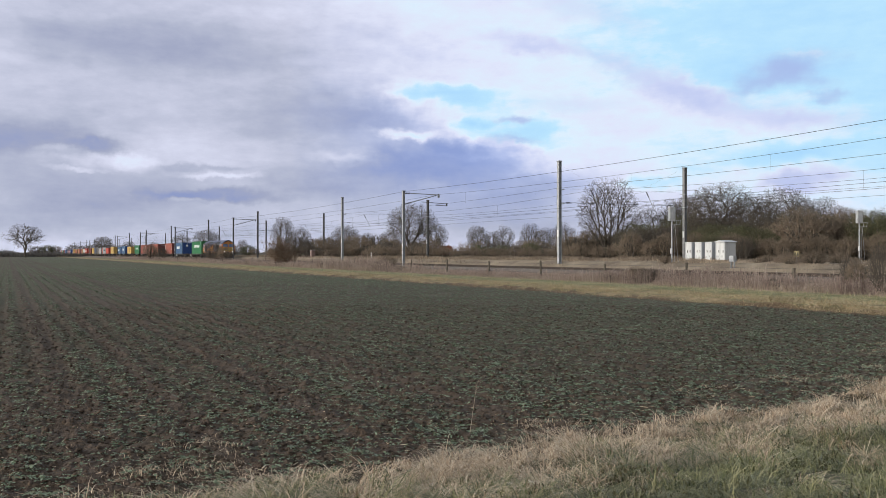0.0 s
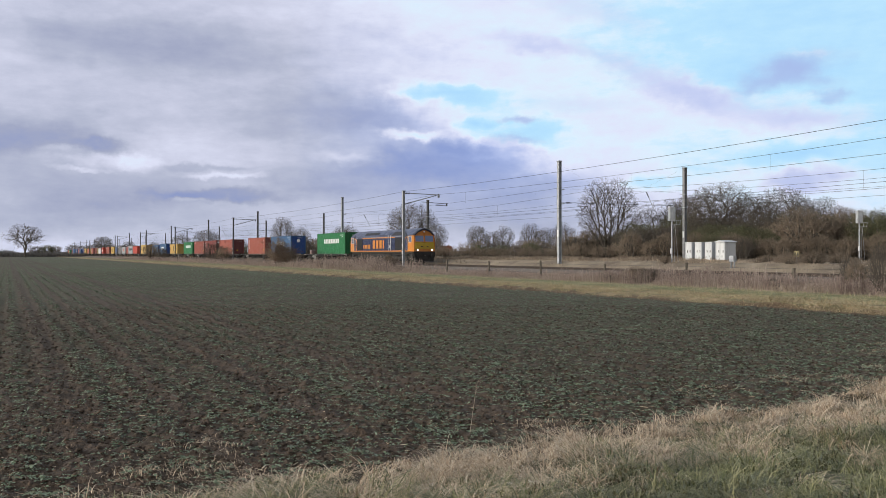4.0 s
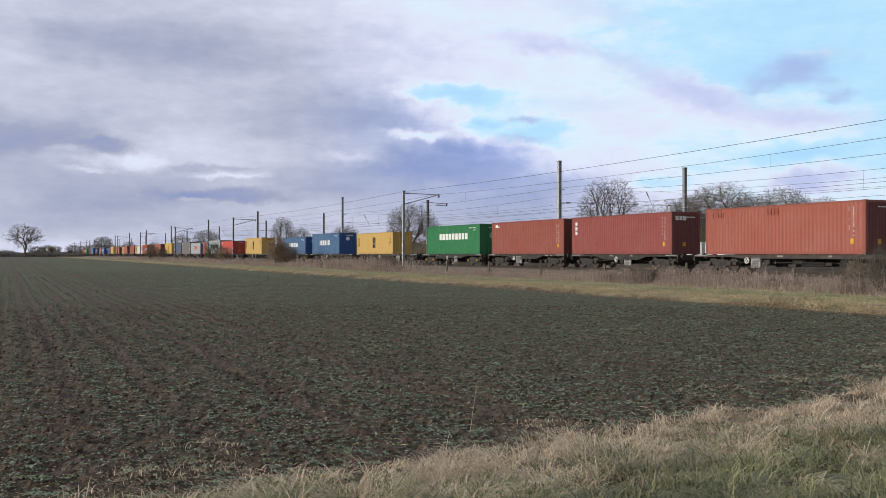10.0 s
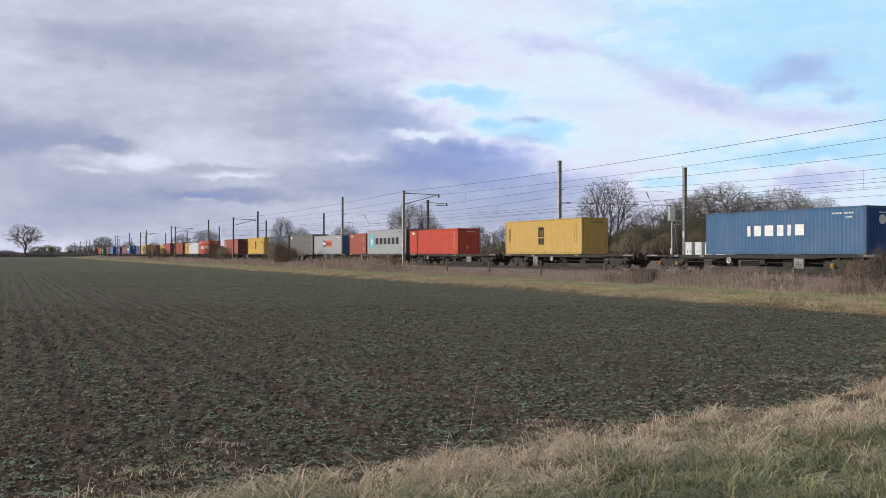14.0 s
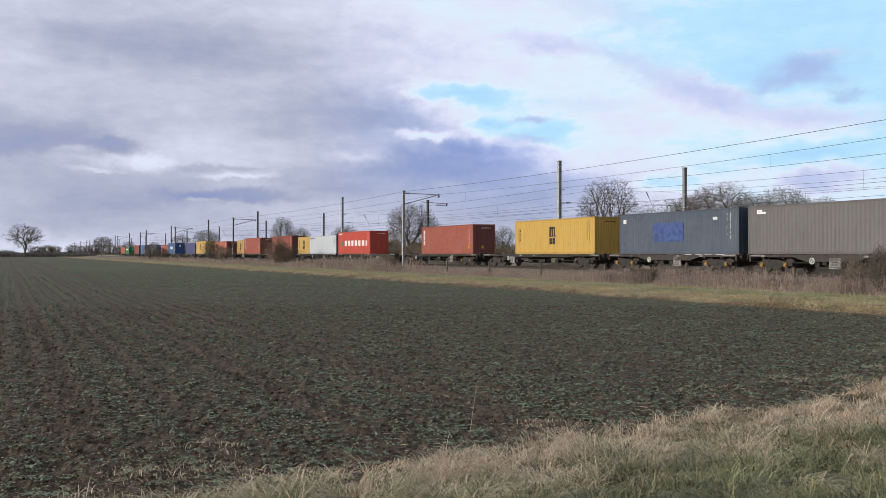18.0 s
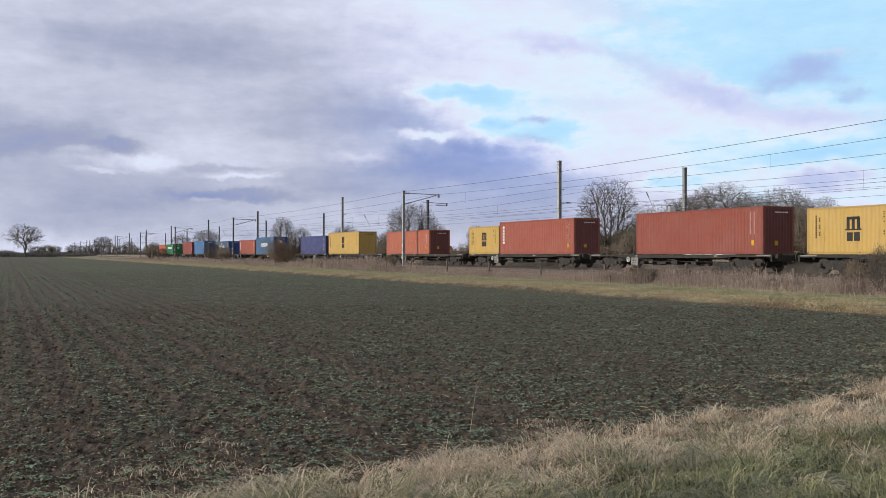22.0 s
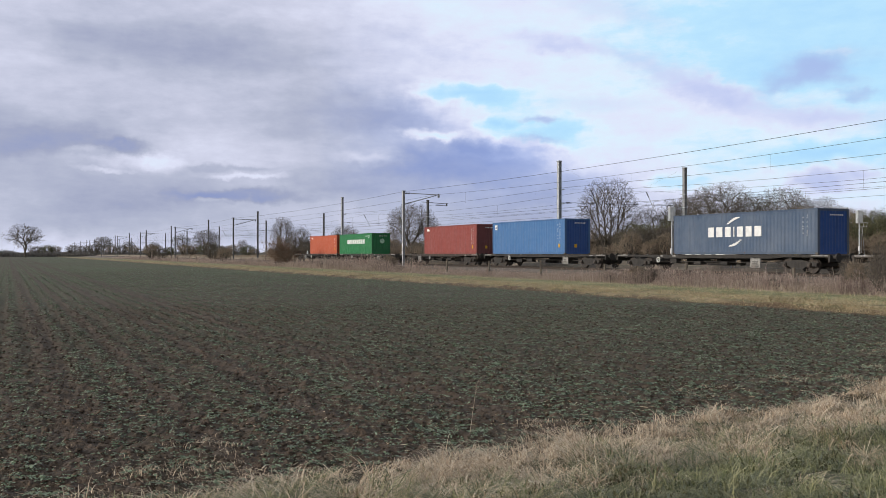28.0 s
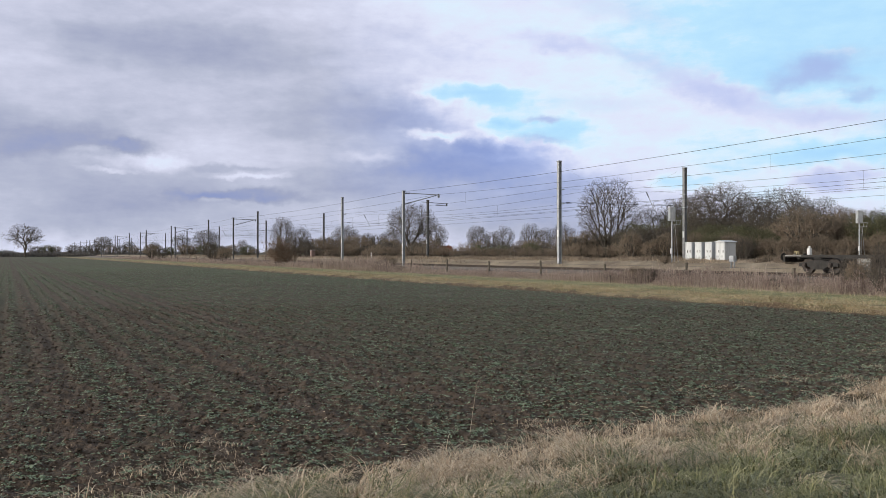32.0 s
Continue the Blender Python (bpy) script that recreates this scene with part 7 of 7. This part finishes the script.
def lineside():
    g = np.random.default_rng(23)
    # straw fringe along the field
    x, y, s, p = along_line(64000, -8, -420, 24.1, 28.2, g)
    keep = g.uniform(0, 1, len(x)) < np.interp(p, [24.1, 24.6, 26.2, 27.2, 28.2], [0.5, 1, 0.95, 0.5, 0.1]) * np.clip(2.0 * vnoise(s * 0.3, p * 0.8, 6) - 0.1, 0.12, 1)
    x, y, p = x[keep], y[keep], p[keep]
    v, q, t = blades_np(on_ground(x, y), 0.17 * g.uniform(0.4, 1.6, len(x)), 0.013 * g.uniform(0.6, 1.4, len(x)), 1.6, g, 1.0)
    tagged(obj("field_margin_grass", mesh_np("field_margin_grass", v, q, t), M_FRINGE), "strip of pale matted dead grass along the field", "grass", kind="stuff")
    # short green sward
    x, y, s, p = along_line(72000, -8, -260, 24.7, 32.6, g)
    v, q, t = blades_np(on_ground(x, y), 0.085 * g.uniform(0.4, 1.6, len(x)), 0.015 * g.uniform(0.6, 1.4, len(x)), 1.5, g, 0.9)
    tagged(obj("verge_grass", mesh_np("verge_grass", v, q, t), M_VERGE), "short green grass strip between field and railway", "grass", kind="stuff")
    # tall dead weeds along the fence
    x, y, s, p = along_line(24000, -20, -330, 31.9, 37.6, g)
    gap = np.interp(-s, [0, 46, 54, 78, 84, 104, 112, 400], [1.0, 1.0, 0.42, 0.36, 1.7, 1.7, 1.15, 1.1])
    thick = 0.55 * vnoise(s * 0.22, p * 0.5, 3) + 0.45 * vnoise(s * 0.7, p * 1.1, 33)
    thick = np.clip((thick - 0.25) * 1.9, 0, 1)
    keep = g.uniform(0, 1, len(x)) < 0.10 + 1.1 * thick
    x, y, gap, thick = x[keep], y[keep], gap[keep], thick[keep]
    a = on_ground(x, y)
    h = g.uniform(0.18, 0.80, len(x)) * gap * (0.45 + 0.85 * thick) + (g.uniform(0, 1, len(x)) < 0.05) * 0.3
    d = np.stack([g.normal(0, 0.16, len(x)), g.normal(0, 0.16, len(x)), np.ones(len(x))], 1)
    b = a + d * h[:, None]
    segs = [np.concatenate([a, b, np.full((len(a), 1), 0.013), np.full((len(a), 1), 0.006)], 1)]
    for k in range(5):
        f = g.uniform(0.35, 0.95, len(x))[:, None]
        c = a + (b - a) * f
        e = c + np.stack([g.normal(0, 0.16, len(x)), g.normal(0, 0.16, len(x)), g.uniform(0.02, 0.25, len(x))], 1) * np.minimum(1, h * 1.2)[:, None]
        segs.append(np.concatenate([c, e, np.full((len(a), 1), 0.008), np.full((len(a), 1), 0.004)], 1))
    v, q = tubes_np(segs[0], 3)
    v2, t2 = spikes_np(np.concatenate(segs[1:]))
    tagged(obj("dead_weeds", mesh_np("dead_weeds", np.vstack([v, v2]), q, t2 + len(v)), M_WEED), "tall reddish brown dead weeds along the railway fence", "weeds", kind="stuff")
    x, y, s, p = along_line(42000, -20, -360, 31.2, 39.8, g)
    gap = np.interp(-s, [0, 46, 54, 78, 84, 104, 112, 400], [1.0, 0.9, 0.45, 0.42, 1.5, 1.5, 1.1, 1.1])
    v, q, t = blades_np(on_ground(x, y), 0.30 * gap * g.uniform(0.3, 1.5, len(x)) * (0.5 + vnoise(s * 0.5, p, 19)), 0.018 * g.uniform(0.6, 1.4, len(x)), 0.45, g, 0.4)
    tagged(obj("dry_grass", mesh_np("dry_grass", v, q, t), M_STALK), "tall dry grass among the weeds by the railway", "grass", kind="stuff")
    # rough pale grass beyond the track
    x, y, s, p = along_line(90000, -25, -330, 43.2, 63, g)
    v, q, t = blades_np(on_ground(x, y), 0.42 * vnoise(s * 0.3, p * 0.5, 17) * g.uniform(0.3, 1.4, len(x)) * np.interp(-s, [46, 66], [0.35, 1.25]), 0.022 * (1 - s / 150) * g.uniform(0.6, 1.4, len(x)), 0.6, g)
    tagged(obj("rough_grass", mesh_np("rough_grass", v, q, t), M_ROUGH), "rough pale grass on the ground beyond the track", "grass", kind="stuff")


seedlings()
bank_grass()
lineside()


def tall_stem():
    """The single dry stalk that stands out of the grass."""
    g = random.Random(2)
    z = float(ground_height(np.array([0.35]), np.array([9.6]))[0])
    bm = bmesh.new()
    pts = [Vector((0.28, 9.6, z)), Vector((0.31, 9.6, z + 0.22)), Vector((0.335, 9.6, z + 0.40)), Vector((0.36, 9.6, z + 0.54))]
    for i, (a, b) in enumerate(zip(pts, pts[1:])):
        tube(bm, a, b, 0.0028 - i * 0.0005, 0.0023 - i * 0.0005, n=5)
    for k in range(12):
        c = pts[2].lerp(pts[3], g.random())
        tube(bm, c, c + Vector((g.uniform(-0.04, 0.04), 0, g.uniform(0.01, 0.05))), 0.002, 0.001, n=3)
    o = part("dry_stalk", bm, M_STALK)
    tagged(o, "single tall dry stalk rising from the bank grass", "plant stalk")


tall_stem()


# ---------------------------------------------------------------- lineside equipment
def cabinets():
    M_DOOR = paint("cabinet_door", (0.66, 0.68, 0.69), 0.15, 0.35, 0.55)
    M_FOOT = plain("concrete_base", (0.30, 0.29, 0.27), 0.9)

    def cabinet(w, h, d, hood):
        e = new("equipment_cabinet")
        bm = bmesh.new()
        box(bm, -w / 2, w / 2, -d / 2, d / 2, 0.06, h, 0.015)
        part("body", bm, M_WHITE, e)
        bm = bmesh.new()
        box(bm, -w / 2 - 0.05, w / 2 + 0.05, -d / 2 - 0.05, d / 2 + 0.05, -0.25, 0.06)
        part("base", bm, M_FOOT, e)
        n = 1 if w < 0.8 else 2
        for k in range(n):
            x0 = -w / 2 + 0.05 + k * (w - 0.1) / n
            x1 = x0 + (w - 0.1) / n - 0.02
            bm = bmesh.new()
            box(bm, x0, x1, -d / 2 - 0.022, -d / 2 + 0.01, 0.14, h - 0.10, 0.008)
            door = part("door", bm, M_DOOR, e)
            bm = bmesh.new()
            box(bm, x1 - 0.12, x1 - 0.06, -d / 2 - 0.05, -d / 2 - 0.02, h * 0.45, h * 0.58)
            part("handle", bm, M_DARK, door)
            for j in range(3):
                bm = bmesh.new()
                z = 0.30 + j * 0.06
                box(bm, x0 + 0.10, x1 - 0.14, -d / 2 - 0.034, -d / 2 - 0.018, z, z + 0.03)
                part("vent", bm, M_STEEL, door)
        bm = bmesh.new()
        if hood:
            prism(bm, [(-w / 2 - 0.10, h), (w / 2 + 0.10, h), (w / 2 + 0.10, h + 0.05), (0, h + 0.17), (-w / 2 - 0.10, h + 0.05)], -d / 2 - 0.10, d / 2 + 0.10)
            bmesh.ops.recalc_face_normals(bm, faces=bm.faces)
        else:
            box(bm, -w / 2 - 0.03, w / 2 + 0.03, -d / 2 - 0.03, d / 2 + 0.03, h, h + 0.05, 0.01)
        part("roof", bm, M_WHITE, e)
        return e
    g = "white equipment cabinets by the railway"
    a = tagged(cabinet(0.86, 1.62, 0.55, False), "white steel equipment cabinet with a rusty door", "equipment cabinet", g)
    s0 = -66.6
    a.matrix_world = tm(s0 - 0.0, 56.6, 1.26)
    copy_thing(a, tm(s0 + 1.32, 56.6, 1.26))
    copy_thing(a, tm(s0 + 2.64, 56.6, 1.26))
    b = tagged(cabinet(1.15, 1.62, 1.25, True), "larger white cabinet with a shallow pitched roof", "equipment cabinet", g)
    b.matrix_world = tm(s0 + 4.3, 56.8, 1.26)

    e = new("junction_box")
    bm = bmesh.new()
    box(bm, -0.20, 0.20, -0.15, 0.15, 0.35, 0.75, 0.02)
    part("body", bm, M_STEEL, e)
    for x in (-0.15, 0.15):
        bm = bmesh.new()
        box(bm, x - 0.025, x + 0.025, -0.05, 0.05, -0.2, 0.36)
        part("leg", bm, M_STEEL, e)
    bm = bmesh.new()
    box(bm, -0.16, 0.16, -0.165, -0.145, 0.40, 0.70)
    part("door", bm, M_STEEL, e)
    tagged(e, "small grey junction box on two legs beside the track", "junction box")
    v = spot(1297, 62.5)
    e.matrix_world = pose(v.x, v.y, v.z + 0.1, 0, 0, -HEAD)

    e = new("lineside_sign")
    bm = bmesh.new()
    box(bm, -0.03, 0.03, -0.03, 0.03, -0.3, 0.9)
    part("post", bm, M_STEEL, e)
    bm = bmesh.new()
    box(bm, -0.20, 0.20, -0.05, -0.03, 0.50, 0.90, 0.005)
    part("plate", bm, plain("yellow_plate", (0.30, 0.255, 0.13), 0.7), e)
    bm = bmesh.new()
    for k in (-0.1, 0.1):
        box(bm, k - 0.04, k + 0.04, -0.056, -0.048, 0.58, 0.82)
    part("symbol", bm, M_BLACK, e)
    tagged(e, "small square yellow sign on a short post", "lineside sign")
    v = spot(1410, 66)
    e.matrix_world = pose(v.x, v.y, v.z, 0, 0, -40)


def aerial_pole(px_x, depth, z_top, base):
    e = new("antenna_pole")
    v = spot(px_x, depth, base)
    h = EYE_Z + z_top - v.z
    bm = bmesh.new()
    tube(bm, (0, 0, -0.3), (0, 0, h - 1.0), 0.065, 0.055, n=10)
    part("pole", bm, M_STEEL, e)
    bm = bmesh.new()
    box(bm, -0.23, 0.23, -0.18, 0.18, h - 1.05, h, 0.02)
    c = part("antenna_box", bm, plain("pale_grey_box", (0.40, 0.42, 0.44), 0.6), e)
    bm = bmesh.new()
    for k in (-0.11, 0.0, 0.11):
        box(bm, k - 0.02, k + 0.02, -0.20, -0.17, h - 0.95, h - 0.1)
    part("rib", bm, M_STEEL, c)
    bm = bmesh.new()
    for z, l in ((h - 1.0, 0.75), (h - 1.35, 0.65)):
        tube(bm, (0, 0, z), (l, 0, z), 0.022, n=6)
    tube(bm, (0.35, 0, h - 1.35), (0.35, 0, h - 1.0), 0.018, n=6)
    tube(bm, (0.62, 0, h - 1.35), (0.72, 0, h - 0.95), 0.018, n=6)
    part("bracket", bm, M_STEEL, e)
    for x in (0.32, 0.62):
        bm = bmesh.new()
        tube(bm, (x, 0.2, -0.2), (0.05 + 0.3 * x, 0, h - 1.35), 0.016, n=5)
        part("stay", bm, M_STEEL, e)
    bm = bmesh.new()
    box(bm, -0.15, 0.0, -0.13, -0.05, 0.95, 1.35, 0.01)
    part("switch_box", bm, M_MARK, e)
    tagged(e, "slim grey pole with an antenna box and stays", "antenna pole", "antenna poles by the railway")
    e.matrix_world = pose(v.x, v.y, v.z, 0, 0, 5)


def fence():
    e = new("railway_fence")
    p = 35.6
    e.matrix_world = tm(0, p, 0)
    g = random.Random(4)
    s = -26.2
    posts = []
    while s > -230:
        w = tp(s, p)
        z = float(ground_height(np.array([w.x]), np.array([w.y]))[0])
        posts.append((s, z))
        s -= 8.05
    for s, z in posts:
        bm = bmesh.new()
        hh = g.uniform(1.0, 1.2)
        box(bm, -0.06, 0.06, -0.06, 0.06, -0.25, hh, 0.012)
        o = part("post", bm, M_WOOD, e)
        o.location = (s, 0, z)
        o.rotation_euler = (g.uniform(-0.05, 0.05), g.uniform(-0.06, 0.06), g.uniform(-0.2, 0.2))
    for (sa, za), (sb, zb) in zip(posts, posts[1:]):
        for hh, r in ((0.95, 0.006), (0.6, 0.005), (0.3, 0.005)):
            bm = bmesh.new()
            tube(bm, (sa, -0.07, za + hh), (sb, -0.07, zb + hh), r, n=4)
            part("wire", bm, M_WIRE, e)
    tagged(e, "weathered wooden post and wire fence beside the railway", "fence", kind="structure")


def far_house():
    e = new("farm_house")
    bm = bmesh.new()
    box(bm, -5, 5, -3.5, 3.5, 0, 4.7)
    part("wall", bm, plain("house_brick", (0.24, 0.12, 0.09), 0.9), e)
    bm = bmesh.new()
    prism(bm, [(-5.4, 4.6), (5.4, 4.6), (4.2, 7.1), (-4.2, 7.1)], -3.8, 3.8)
    part("roof", bm, plain("red_roof_tiles", (0.24, 0.085, 0.065), 0.85, 0, 0.3, 2.0), e)
    bm = bmesh.new()
    box(bm, 2.5, 3.2, -0.4, 0.4, 6.9, 8.2)
    part("chimney", bm, plain("chimney_brick", (0.22, 0.11, 0.08), 0.9), e)
    for x in (-3, 0, 3):
        bm = bmesh.new()
        box(bm, x - 0.5, x + 0.5, -3.54, -3.48, 1.1, 2.4)
        part("window", bm, M_GLASS, e)
    tagged(e, "distant brick house with a red tiled roof", "house")
    v = spot(788, 720, 0.7)
    e.matrix_world = pose(v.x, v.y, v.z, 0, 0, 10)



def line_markers():
    e = new("marker_post")
    bm = bmesh.new()
    box(bm, -0.065, 0.065, -0.05, 0.05, -0.3, 0.85, 0.02)
    part("post", bm, M_MARK, e)
    bm = bmesh.new()
    box(bm, -0.066, 0.066, -0.056, -0.048, 0.60, 0.68)
    part("band", bm, M_BLACK, e)
    tagged(e, "short white marker post in the rough grass", "marker post")
    v = spot(657, 132)
    e.matrix_world = pose(v.x, v.y, v.z, 0, 0, -30)
    e = new("relay_box")
    bm = bmesh.new()
    box(bm, -0.42, 0.42, -0.3, 0.3, 0.0, 1.25, 0.02)
    part("body", bm, plain("faded_pink_paint", (0.25, 0.18, 0.165), 0.8), e)
    bm = bmesh.new()
    box(bm, -0.36, 0.36, -0.325, -0.295, 0.1, 1.15, 0.01)
    part("door", bm, plain("faded_door_paint", (0.29, 0.21, 0.19), 0.8), e)
    bm = bmesh.new()
    box(bm, -0.48, 0.48, -0.36, 0.36, 1.25, 1.31)
    part("lid", bm, M_STEEL, e)
    tagged(e, "faded pinkish relay box beside the railway", "relay box")
    v = spot(553, 160)
    e.matrix_world = pose(v.x, v.y, v.z + 0.04, 0, 0, -HEAD)


line_markers()
cabinets()
aerial_pole(1189, 70.5, 3.55, 0.99)
aerial_pole(1521, 76.0, 3.55, 1.2)
fence()
far_house()


# ---------------------------------------------------------------- movement
def motions():
    for thing, S, z in TRAIN:
        walk(thing, [(t, tm(S + SPEED * t, P_TRACK, z)) for t in (0.0, 16.0, 32.0)])
    walk(SKY, [(t, pose(0, 0, EYE_Z, 0, 0, -1.75 * (t - 16.0) / 32.0)) for t in (0.0, 16.0, 32.0)])


motions()
